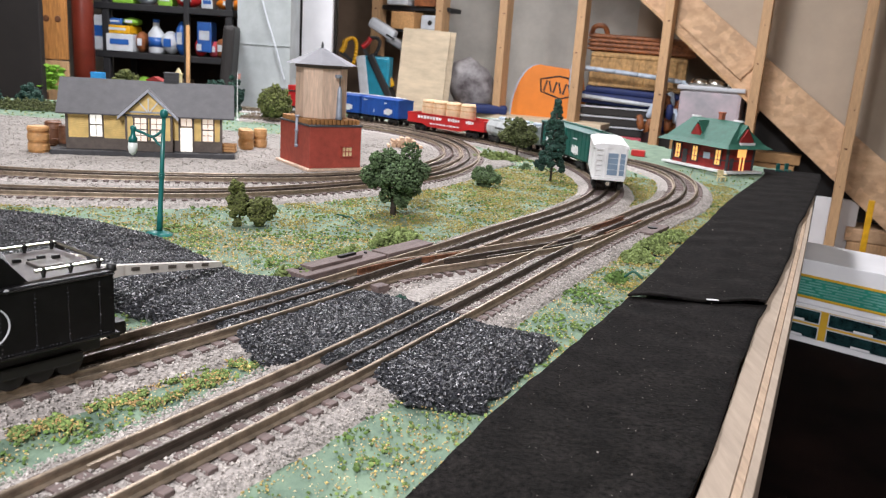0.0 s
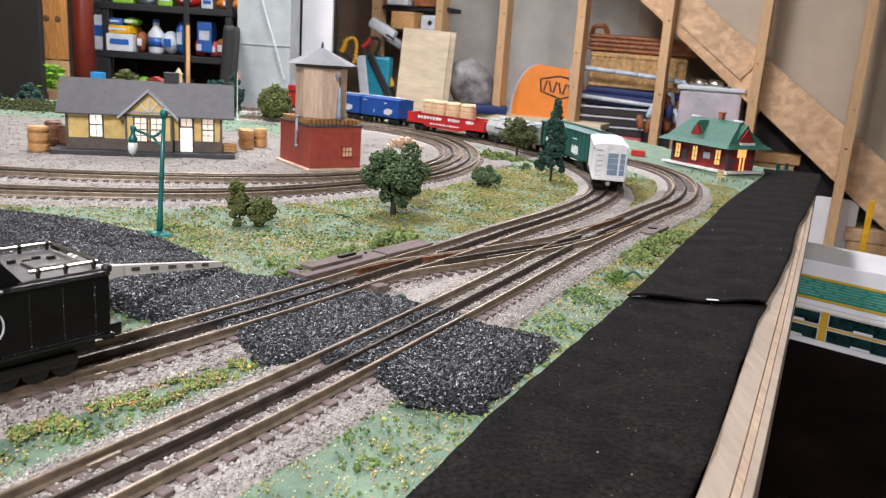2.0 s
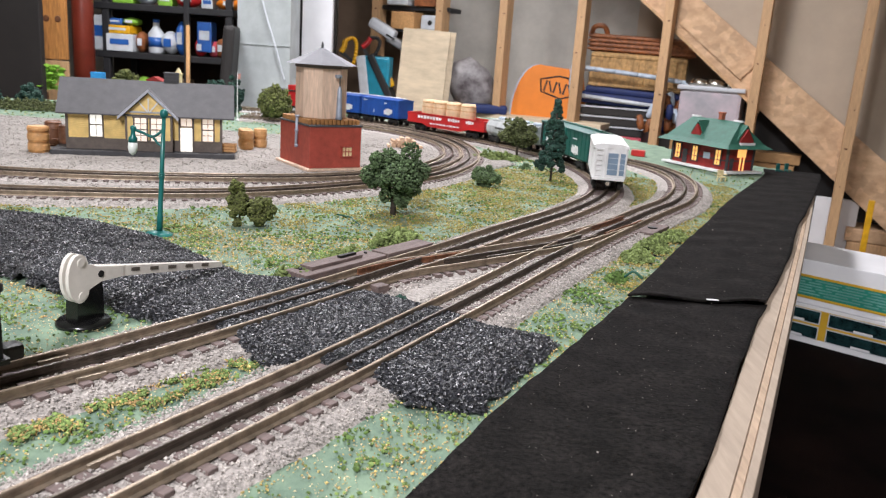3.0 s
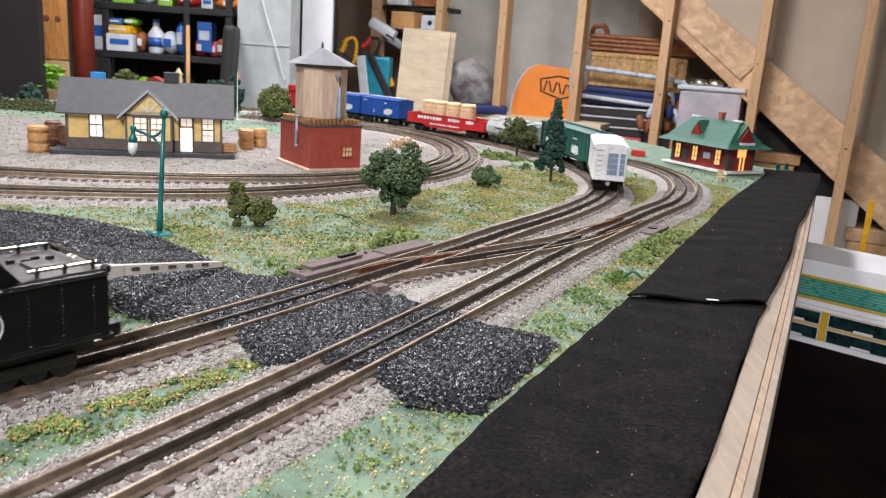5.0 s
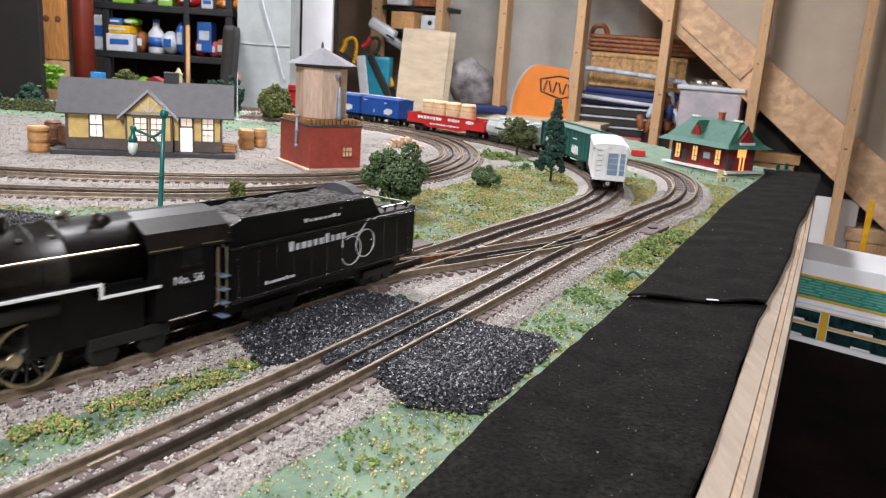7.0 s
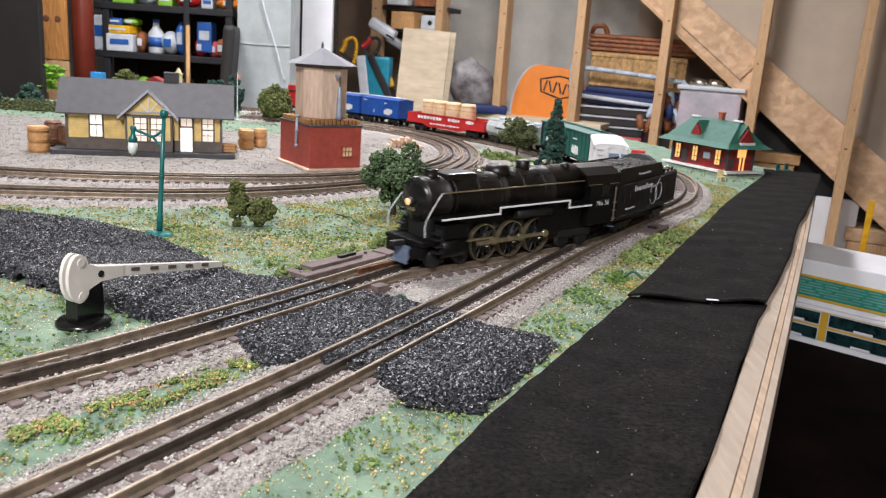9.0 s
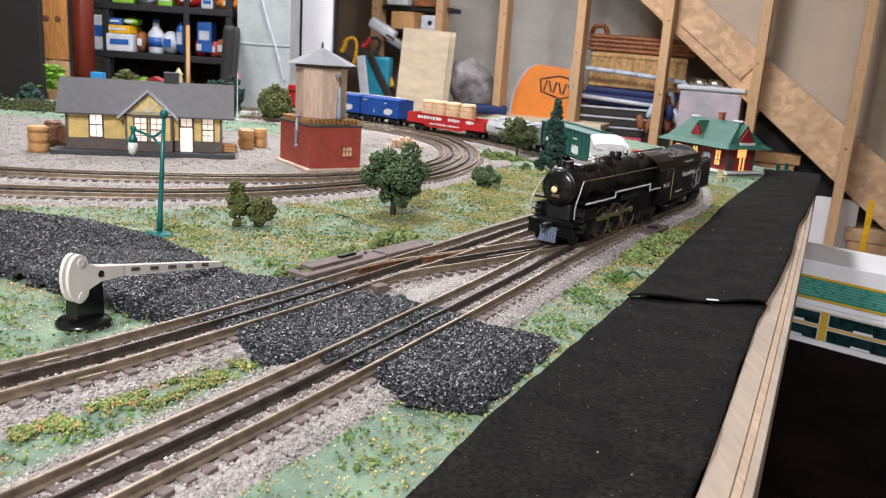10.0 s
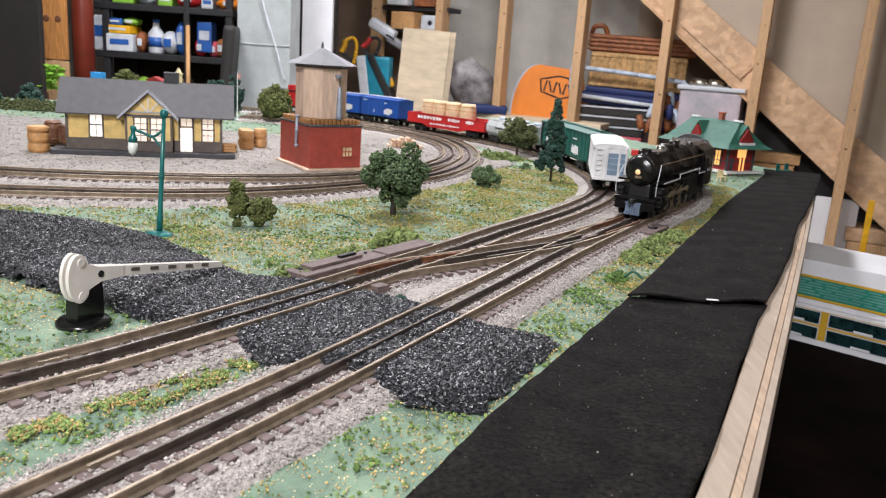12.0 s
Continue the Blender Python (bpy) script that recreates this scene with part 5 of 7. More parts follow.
    for sx in (-1, 1):
        x = sx * (L / 2 + 0.0004)
        for y, w in ((0.004, 0.0135), (0.0168, 0.0068)):
            part("end_panel", box((0.0012, w, 0.030), (x, y * sx * 1.0, 0.0375), bevel=0.0003), CAR_GLASS, t, "blue-grey recessed end panel")
            for z in (0.030, 0.038, 0.046):
                part("brace", box((0.002, w, 0.0008), (x, y * sx, z)), LIGHT_BLUE, t)
        for y in (-0.0045, 0.0125, 0.0210):
            part("post", box((0.003, 0.0018, H), (x + sx * 0.001, y * sx * 1.0, 0.016 + H / 2), bevel=0.0003), WHITE_CAR, t)
        for k in range(6):
            part("ladder_rung", box((0.0016, 0.009, 0.0014), (x + sx * 0.002, -0.0145 * sx, 0.022 + k * 0.007), bevel=0.0003), WHITE_CAR, t)
        for y in (0.0100, 0.0190):
            part("ladder_rail", box((0.0016, 0.0014, 0.042), (x + sx * 0.002, -y * sx, 0.038), bevel=0.0003), WHITE_CAR, t)
        part("end_sill", box((0.004, 0.044, 0.004), (x, 0, 0.017), bevel=0.0006), WHITE_CAR, t)
    for sy in (-1, 1):
        for x in np.linspace(-0.072, 0.072, 10):
            part("rib", box((0.0016, 0.0016, H * 0.94), (x, sy * 0.0226, 0.016 + H / 2), bevel=0.0003), WHITE_CAR, t)
    part("coupler_pin", lathe([(0.0026, 0), (0.0016, 0.0025)], 14, (-L / 2 - 0.0158, 0.001, 0.0125), "X"), CHROME, t, "bright steel coupler pin")


# distances along the siding of the car centres, white hopper first
SPOT = (1.545, 1.765, 1.995, 2.205, 2.424, 2.567, 2.712)


# ---- buildings ----
def window(parent, x, y, z, w, h, pane, frame, cols=2, rows=4, t=0.0016, label=""):
    f = part("window", box((w, t, h), (x, y, z)), pane, parent, label or "lit window panes")
    b = w * 0.13
    for sx in (-1, 1):
        part("window_jamb", box((b, t * 1.8, h + 2 * b), (x + sx * (w / 2 + b / 2), y - t * 0.3, z), bevel=0.0002), frame, parent)
    part("lintel", box((w + 3.4 * b, t * 2.4, b), (x, y - t * 0.4, z + h / 2 + b / 2), bevel=0.0002), frame, parent)
    part("sill", box((w + 2.6 * b, t * 2.2, b * 0.7), (x, y - t * 0.4, z - h / 2 - b / 2), bevel=0.0002), frame, parent)
    for k in range(1, cols):
        part("mullion", box((w * 0.05, t * 1.2, h), (x - w / 2 + w * k / cols, y - t * 0.5, z)), frame, parent)
    for k in range(1, rows):
        part("mullion", box((w, t * 1.2, w * (0.09 if k == rows // 2 else 0.05)), (x, y - t * 0.5, z - h / 2 + h * k / rows)), frame, parent)
    return f


def yellow_station():
    """Local x along the platform, y to the back."""
    t = thing("yellow_station", pose(-0.4525, 1.172, 0.0015, 0, 0, 16.0) @ Matrix.Diagonal((0.885, 0.88, 1, 1)), "yellow model station with grey roof and lit windows", "building")
    W, D, H = 0.246, 0.075, 0.056
    part("platform", box((0.292, 0.115, 0.007), (0, 0.055, 0.0035), bevel=0.0006), SLATE, t)
    y0 = 0.022
    part("wall", box((W, D, H), (0, y0 + D / 2, 0.007 + H / 2)), YELLOW_WALL, t)
    for k in range(14):
        part("clapboard", box((W + 0.0006, 0.0008, 0.0024), (0, y0 - 0.0002, 0.024 + k * 0.0029), Matrix.Rotation(0.2, 4, "X")), YELLOW_WALL, t)
    part("wainscot", box((W + 0.002, 0.002, 0.0165), (0, y0 - 0.0003, 0.0152)), GREY_TRIM, t)
    for x in (-W / 2, W / 2):
        part("corner_post", box((0.0042, 0.004, H), (x, y0, 0.007 + H / 2)), GREY_TRIM, t)
    # roof
    m = Matrix(((0, 0, 1, -0.137), (1, 0, 0, 0), (0, 1, 0, 0), (0, 0, 0, 1)))
    part("roof", prism([(y0 - 0.016, 0.0585), (y0 - 0.016, 0.0605), (y0 + D * 0.52, 0.1085), (y0 + D + 0.016, 0.0605), (y0 + D + 0.016, 0.0585), (y0 + D * 0.52, 0.1062)], 0.282, m), GREY_ROOF, t)
    # bay with gable
    bx = 0.006
    part("bay", box((0.072, 0.014, 0.058), (bx, y0 - 0.006, 0.0345)), YELLOW_WALL, t)
    part("bay_wainscot", box((0.0735, 0.0155, 0.0165), (bx, y0 - 0.006, 0.0152)), GREY_TRIM, t)
    for x in (-0.0358, 0.0358):
        part("corner_post", box((0.0036, 0.0156, 0.058), (bx + x, y0 - 0.006, 0.0345)), GREY_TRIM, t)
    part("gable", prism([(bx - 0.037, 0.0615), (bx + 0.037, 0.0615), (bx, 0.0925)], 0.004, Matrix.Translation((0, y0 - 0.015, 0)) @ XZ), YELLOW_WALL, t)
    part("gable_roof", prism([(bx - 0.048, 0.0545), (bx, 0.0955), (bx + 0.048, 0.0545), (bx + 0.048, 0.058), (bx, 0.099), (bx - 0.048, 0.058)], 0.060, Matrix.Translation((0, y0 - 0.024, 0)) @ XZ), GREY_ROOF, t)
    part("bargeboard", prism([(bx - 0.048, 0.054), (bx, 0.0945), (bx + 0.048, 0.054), (bx + 0.048, 0.0585), (bx, 0.0992), (bx - 0.048, 0.0585)], 0.002, Matrix.Translation((0, y0 - 0.0265, 0)) @ XZ), BLUE_TRIM, t, "pale blue-white trim")
    part("tie_beam", box((0.060, 0.002, 0.0022), (bx, y0 - 0.0165, 0.0652)), BLUE_TRIM, t)
    for x, a in ((0, 0), (-0.008, -0.75), (0.008, 0.75)):
        part("king_post", box((0.002, 0.002, 0.021 if a == 0 else 0.02), (bx + x, y0 - 0.0165, 0.0755 if a == 0 else 0.0725), Matrix.Rotation(a, 4, "Y")), WHITE_LINE, t)
    window(t, -0.078, y0 - 0.0008, 0.043, 0.0185, 0.0345, LIT_WHITE, GREY_TRIM, 2, 2)
    window(t, bx - 0.013, y0 - 0.0135, 0.0395, 0.0185, 0.034, LIT_WINDOW, GREY_TRIM, 2, 4)
    window(t, bx + 0.0125, y0 - 0.0135, 0.0395, 0.0185, 0.034, LIT_WINDOW, GREY_TRIM, 2, 4)
    window(t, 0.101, y0 - 0.0008, 0.041, 0.0175, 0.0345, LIT_WINDOW, GREY_TRIM, 2, 4)
    part("door", box((0.0195, 0.0018, 0.036), (0.0655, y0 - 0.001, 0.0252), bevel=0.0004), LIT_WHITE, t, "bright white door")
    window(t, 0.0655, y0 - 0.0008, 0.0515, 0.018, 0.0115, LIT_WINDOW, GREY_TRIM, 2, 1)
    for sx in (-1, 1):
        part("door_jamb", box((0.003, 0.003, 0.052), (0.0655 + sx * 0.0113, y0 - 0.001, 0.033)), GREY_TRIM, t)
    part("chimney", box((0.024, 0.016, 0.02), (0.040, y0 + D * 0.6, 0.113), bevel=0.001), SLATE, t)
    for k in range(4):
        part("chimney_course", box((0.0255, 0.0175, 0.0018), (0.040, y0 + D * 0.6, 0.106 + 0.005 * k), bevel=0.0004), SLATE, t)


def water_tower():
    t = thing("water_tower", pose(-0.1985, 1.208, 0.0015, 0, 0, 34), "wooden octagonal water tower on a red brick-coloured base", "water tower")
    part("plinth", box((0.094, 0.122, 0.004), (0, 0, 0.002), bevel=0.001), TANK_WOOD, t)
    part("base", box((0.083, 0.111, 0.060), (0, 0, 0.034), bevel=0.001), RED_BRICK, t)
    part("base_cap", box((0.086, 0.114, 0.0025), (0, 0, 0.0652), bevel=0.0006), SLATE, t)
    for k in range(13):
        part("joist", box((0.0045, 0.098, 0.007), (-0.039 + 0.0065 * k, 0, 0.0702), bevel=0.0006), DECK_WOOD, t)

    def eight(r, z, d, name, material):
        pts = [(r * math.cos(math.pi / 8 + k * math.pi / 4), r * math.sin(math.pi / 8 + k * math.pi / 4)) for k in range(8)]
        return part(name, prism(pts, d, Matrix.Translation((0, 0, z))), material, t)
    tank = eight(0.0380, 0.074, 0.078, "tank", TANK_WOOD)
    for k in range(7):
        eight(0.0383, 0.080 + k * 0.0115, 0.0006, "tank_hoop", TANK_WOOD)
    eight(0.0392, 0.146, 0.006, "roof_soffit", GREY_TRIM)
    bm = bmesh.new()
    cyl(0.0530, 0.001, (0, 0, 0.151), (0, 0, 0.1755), 8, bm)
    bmesh.ops.rotate(bm, verts=bm.verts, matrix=Matrix.Rotation(math.pi / 8, 3, "Z"))
    for f in bm.faces:
        f.smooth = False
    part("roof", bm, SLATE_ROOF, t)
    part("finial", lathe([(0.003, 0.173), (0.0018, 0.176), (0.0022, 0.179), (0.0005, 0.184)], 10), SLATE, t)
    # spout and pipe on the two visible faces
    part("spout", lathe([(0.0052, 0.074), (0.0046, 0.078), (0.0032, 0.118), (0.0016, 0.122)], 14, (0.008, -0.046, 0)), PALE_BLUE, t, "pale blue-grey spout")
    part("spout_hanger", tube([(0.008, -0.046, 0.12), (0.008, -0.046, 0.136)], 0.0008), SLATE, t)
    part("pulley", box((0.009, 0.006, 0.005), (0.007, -0.043, 0.136), bevel=0.0008), PALE_BLUE, t)
    part("drain_pipe", cyl(0.0022, 0.0022, (-0.044, -0.012, 0.030), (-0.043, -0.012, 0.075), 12), PALE_BLUE, t)
    for z in (0.031, 0.053, 0.074):
        part("pipe_collar", cyl(0.0032, 0.0032, (-0.043, -0.012, z), (-0.043, -0.012, z + 0.003), 12), PALE_BLUE, t)
    window(t, 0.018, -0.0562, 0.028, 0.015, 0.013, CREAM, RED_BRICK, 3, 2, label="small cream painted window panes")
    for y in (-0.004, 0.004):
        part("ladder_rail", cyl(0.0006, 0.0006, (0.042, y + 0.02, 0.074), (0.042, y + 0.02, 0.15), 6), SLATE, t)
    for k in range(10):
        part("ladder_rung", cyl(0.0004, 0.0004, (0.042, 0.016, 0.078 + 0.0072 * k), (0.042, 0.024, 0.078 + 0.0072 * k), 6), SLATE, t)


def red_station():
    t = thing("red_station", pose(0.505, 1.535, 0.0015, 0, 0, -61.5), "red model station with flared green roof and amber lit windows", "building")
    W, D, H = 0.140, 0.066, 0.044
    part("plinth", box((W + 0.030, D + 0.026, 0.004), (0, 0, 0.002), bevel=0.0006), WHITE_LINE, t)
    part("wall", box((W, D, H), (0, 0, 0.004 + H / 2)), RED_WALL, t)
    for sx in (-1, 1):
        for sy in (-1, 1):
            part("corner_post", box((0.004, 0.004, H), (sx * W / 2, sy * D / 2, 0.004 + H / 2)), SLATE, t)
    for y in (-D / 2 - 0.0004, D / 2 + 0.0004):
        part("belt", box((W, 0.001, 0.002), (0, y, 0.022)), SLATE, t)
    part("belt", box((0.001, D, 0.002), (W / 2 + 0.0004, 0, 0.022)), SLATE, t)
    # hipped roof with a flare
    bm = bmesh.new()
    lv = [(W / 2 + 0.022, D / 2 + 0.025, 0.046), (W / 2 + 0.010, D / 2 + 0.012, 0.0545), (W / 2 - 0.006, 0.011, 0.084), (W / 2 - 0.010, 0.002, 0.0925)]
    rings = []
    for x, y, z in lv:
        rings.append([bm.verts.new((sx * x, sy * y, z)) for sx, sy in ((-1, -1), (1, -1), (1, 1), (-1, 1))])
    for a, b in zip(rings, rings[1:]):
        for k in range(4):
            bm.faces.new((a[k], a[(k + 1) % 4], b[(k + 1) % 4], b[k]))
    bm.faces.new(rings[0][::-1])
    bm.faces.new(rings[-1])
    part("roof", bm, GREEN_ROOF, t)

    def dormer(m):
        part("dormer_wall", prism([(-0.017, 0.054), (0.017, 0.054), (0, 0.082)], 0.03, m @ XZ), RED_WALL, t)
        part("dormer_roof", prism([(-0.022, 0.052), (0, 0.0855), (0.022, 0.052), (0.022, 0.0555), (0, 0.089), (-0.022, 0.0555)], 0.036, m @ Matrix.Translation((0, 0.003, 0)) @ XZ), GREEN_ROOF, t)
        part("dormer_sill", box((0.030, 0.004, 0.005), tuple(m @ Vector((0, -0.001, 0.0555))), m.to_3x3().to_4x4(), 0.0006), WHITE_LINE, t)
    for x in (-0.012,):
        dormer(Matrix.Translation((x, -D / 2 - 0.004, 0)))
    dormer(Matrix.Translation((W / 2 + 0.010, 0.0, -0.003)) @ Matrix.Diagonal((1.0, 1.28, 1.03, 1.0)) @ Matrix.Rotation(math.pi / 2, 4, "Z"))
    part("chimney", box((0.009, 0.009, 0.018), (0.008, 0.004, 0.097), bevel=0.0006), TAN_RED, t)
    part("chimney_cap", box((0.011, 0.011, 0.003), (0.008, 0.004, 0.105), bevel=0.0006), TAN_RED, t)
    for x in (-0.052, 0.054):
        part("ridge_cap", box((0.020, 0.007, 0.003), (x, 0, 0.0935), bevel=0.0005), WHITE_LINE, t)
    for x in (-0.055, -0.010, 0.048):
        window(t, x, -D / 2 - 0.0006, 0.026, 0.013, 0.027, LIT_AMBER, SLATE, 2, 3)
    part("notice_board", box((0.016, 0.001, 0.012), (0.020, -D / 2 - 0.001, 0.026), bevel=0.0003), LIGHT_BLUE, t)
    part("station_door", box((0.012, 0.001, 0.026), (-0.036, -D / 2 - 0.0008, 0.018), bevel=0.0003), SLATE, t)
    e = Matrix.Rotation(math.pi / 2, 4, "Z")
    part("end_window", box((0.001, 0.022, 0.015), (W / 2 + 0.001, 0.002, 0.036), bevel=0.0003), LIT_AMBER, t, "amber lit window")
    part("end_door", box((0.001, 0.009, 0.022), (W / 2 + 0.001, -0.022, 0.016), bevel=0.0003), SLATE, t)
    for y in (0.0, 0.009):
        part("door_light", box((0.001, 0.0035, 0.024), (W / 2 + 0.0012, y, 0.016), bevel=0.0002), LIT_AMBER, t, "amber lit window")


TAN_RED = mat("chimney_brick", (0.36, 0.11, 0.06), 0.7, scale=160, vary=0.2)


def barrel(x, y, z, r, h, material, label):
    t = thing("barrel", pose(x, y, z), label, "barrel", "station barrels")
    part("cask_body", lathe([(r * 0.86, 0), (r * 0.97, h * 0.25), (r, h * 0.5), (r * 0.97, h * 0.75), (r * 0.86, h), (r * 0.80, h), (r * 0.78, h * 0.96)], 20), material, t)
    for f in (0.06, 0.30, 0.70, 0.94):
        rr = r * (1.0 - 0.13 * abs(2 * f - 1) ** 2)
        part("hoop", lathe([(rr * 0.99, h * (f - 0.025)), (rr * 1.045, h * (f - 0.012)), (rr * 1.045, h * (f + 0.012)), (rr * 0.99, h * (f + 0.025))], 20), material, t)


def station_clutter():
    tan, brown = "tan wooden barrel on the gravel yard", "dark brown wooden barrel beside the station"
    for z in (0.0015, 0.0165):
        barrel(-0.600, 1.150, z, 0.0150, 0.015, TAN_WOOD, tan + ", stacked")
    barrel(-0.600, 1.150, 0.0315, 0.0150, 0.008, TAN_WOOD, tan + ", stacked")
    barrel(-0.588, 1.215, 0.0015, 0.0135, 0.034, BROWN_WOOD, brown)
    barrel(-0.615, 1.225, 0.0015, 0.0135, 0.038, BROWN_WOOD, brown)
    for x, y in ((-0.352, 1.36), (-0.330, 1.375), (-0.343, 1.335)):
        for z in (0.0015, 0.0175):
            barrel(x, y, z, 0.0118, 0.016, TAN_WOOD, tan + ", stacked")
    t = thing("wooden_crate", pose(-0.350, 1.236, 0.0085, 0, 0, 5), "orange-brown wooden crate on the platform", "crate")
    part("box", box((0.030, 0.014, 0.013), (0, 0, 0.0065), bevel=0.0006), DECK_WOOD, t)
    for z in (0.002, 0.0065, 0.011):
        part("slat", box((0.031, 0.015, 0.0028), (0, 0, z), bevel=0.0004), TAN_WOOD, t)
    # pile of cut logs
    t = thing("log_pile", pose(-0.088, 1.515, 0.0015, 0, 0, 14), "pile of pale cut firewood logs", "log pile")
    rs = random.Random(5)
    for row, n in enumerate((11, 9, 7, 4)):
        for k in range(n):
            x = (k - n / 2 + 0.5) * 0.0062 + rs.uniform(-0.0012, 0.0012)
            z = 0.003 + row * 0.0048
            part("log", cyl(0.0028, 0.0026, (x, -0.014 + rs.uniform(-0.004, 0.004), z), (x + rs.uniform(-0.004, 0.004), 0.014, z), 8), LOG_WOOD, t)
    # white-and-red little flag and fence
    t = thing("flag_pole", pose(-0.495, 1.84, 0), "white model flag pole with a small flag", "flag pole")
    part("pole", cyl(0.0011, 0.0008, (0, 0, 0), (0, 0, 0.11), 8), WHITE_LINE, t)
    part("flag", box((0.007, 0.0006, 0.012), (0.004, 0, 0.10)), FLAG_RED, t)
    part("foot", lathe([(0.005, 0), (0.002, 0.003)], 12), WHITE_LINE, t)
    t = thing("white_fence", pose(-0.46, 1.93, 0.0, 0, 0, 20), "white model fence in the distance", "fence")
    for k in range(7):
        part("post", box((0.0016, 0.0016, 0.018), (-0.04 + 0.0135 * k, 0, 0.009)), WHITE_LINE, t)
    for z in (0.007, 0.015):
        part("fence_rail", box((0.09, 0.001, 0.0018), (0, 0, z)), WHITE_LINE, t)
    # small yellow chair before the red station
    t = thing("toy_chair", pose(0.467, 1.35, 0.0, 0, 0, 20), "small cream wooden toy chair on the green ground", "chair")
    part("seat", box((0.012, 0.010, 0.002), (0, 0, 0.0075), bevel=0.0003), CREAM, t)
    part("backrest", box((0.012, 0.002, 0.012), (0, 0.005, 0.013), bevel=0.0003), CREAM, t)
    for sx in (-1, 1):
        part("armrest", box((0.002, 0.010, 0.0016), (sx * 0.0062, 0, 0.012), bevel=0.0003), CREAM, t)
        for sy in (-1, 1):
            part("leg", box((0.0018, 0.0018, 0.008), (sx * 0.005, sy * 0.004, 0.004)), CREAM, t)
    t = thing("cream_block", pose(0.325, 1.66, 0.0, 0, 0, 20), "small cream block behind the track", "block")
    part("block", box((0.024, 0.012, 0.012), (0, 0, 0.006), bevel=0.0008), CREAM, t)
    t = thing("red_block", pose(0.395, 1.665, 0.0, 0, 0, -20), "small red block behind the track", "block")
    part("block", box((0.028, 0.02, 0.012), (0, 0, 0.006), bevel=0.001), RED, t)
    for x, y in ((0.625, 1.50), (0.645, 1.51)):
        t = thing("green_chair", pose(x, y, 0.002, 0, 0, 30), "tiny green chair beside the red station", "chair", "green chairs")
        part("seat", box((0.010, 0.009, 0.0016), (0, 0, 0.007), bevel=0.0003), TEAL, t)
        part("backrest", box((0.010, 0.0016, 0.012), (0, 0.004, 0.013), bevel=0.0003), TEAL, t)
        for sx in (-1, 1):
            for sy in (-1, 1):
                part("leg", box((0.0014, 0.0014, 0.0075), (sx * 0.004, sy * 0.0035, 0.0037)), TEAL, t)


LOG_WOOD = mat("cut_log", (0.62, 0.42, 0.28), 0.8, scale=200, vary=0.2)
FLAG_RED = mat("flag_cloth", (0.5, 0.25, 0.22), 0.8, scale=100)
CREAM = mat("cream_paint", (0.70, 0.58, 0.33), 0.6, scale=100)


def street_lamp():
    t = thing("street_lamp", pose(-0.261, 0.705, 0, 0, 3.2, 4), "teal green model street lamp with milky glass shade", "street lamp")
    part("base", lathe([(0.0125, 0.0), (0.0122, 0.002), (0.006, 0.0038), (0.0035, 0.0048)], 26), TEAL, t)
    part("post", lathe([(0.0029, 0.003), (0.0027, 0.018), (0.0023, 0.019), (0.0021, 0.055), (0.0020, 0.056), (0.0017, 0.108)], 16), TEAL, t)
    for z in (0.0545, 0.056, 0.0575):
        part("collar", lathe([(0.0026, z - 0.0005), (0.0031, z), (0.0026, z + 0.0005)], 16), TEAL, t)
    part("finial", lathe([(0.0015, 0.107), (0.0034, 0.109), (0.0038, 0.1115), (0.0030, 0.114), (0.001, 0.1155)], 18), TEAL, t)
    arm = [tuple(q) for q in spline([(0, 0, 0.097), (-0.009, 0, 0.090), (-0.018, 0, 0.0925), (-0.026, 0, 0.0945)], 6)]
    part("arm", tube(arm, 0.0012, 10), TEAL, t)
    part("brace", tube([tuple(q) for q in spline([(0, 0, 0.0815), (-0.005, 0, 0.085), (-0.009, 0, 0.090)], 6)], 0.0011, 10), TEAL, t)
    x = -0.0262
    part("cap", lathe([(0.0038, 0.083), (0.0038, 0.087), (0.0022, 0.089), (0.0018, 0.0925), (0.0028, 0.0955), (0.0022, 0.0975), (0.0006, 0.098)], 18, (x, 0, 0)), TEAL, t)
    part("shade", lathe([(0.0008, 0.0715), (0.0030, 0.0735), (0.0042, 0.0775), (0.0038, 0.083)], 20, (x, 0, 0)), MILK_GLASS, t, "milky white glass shade")


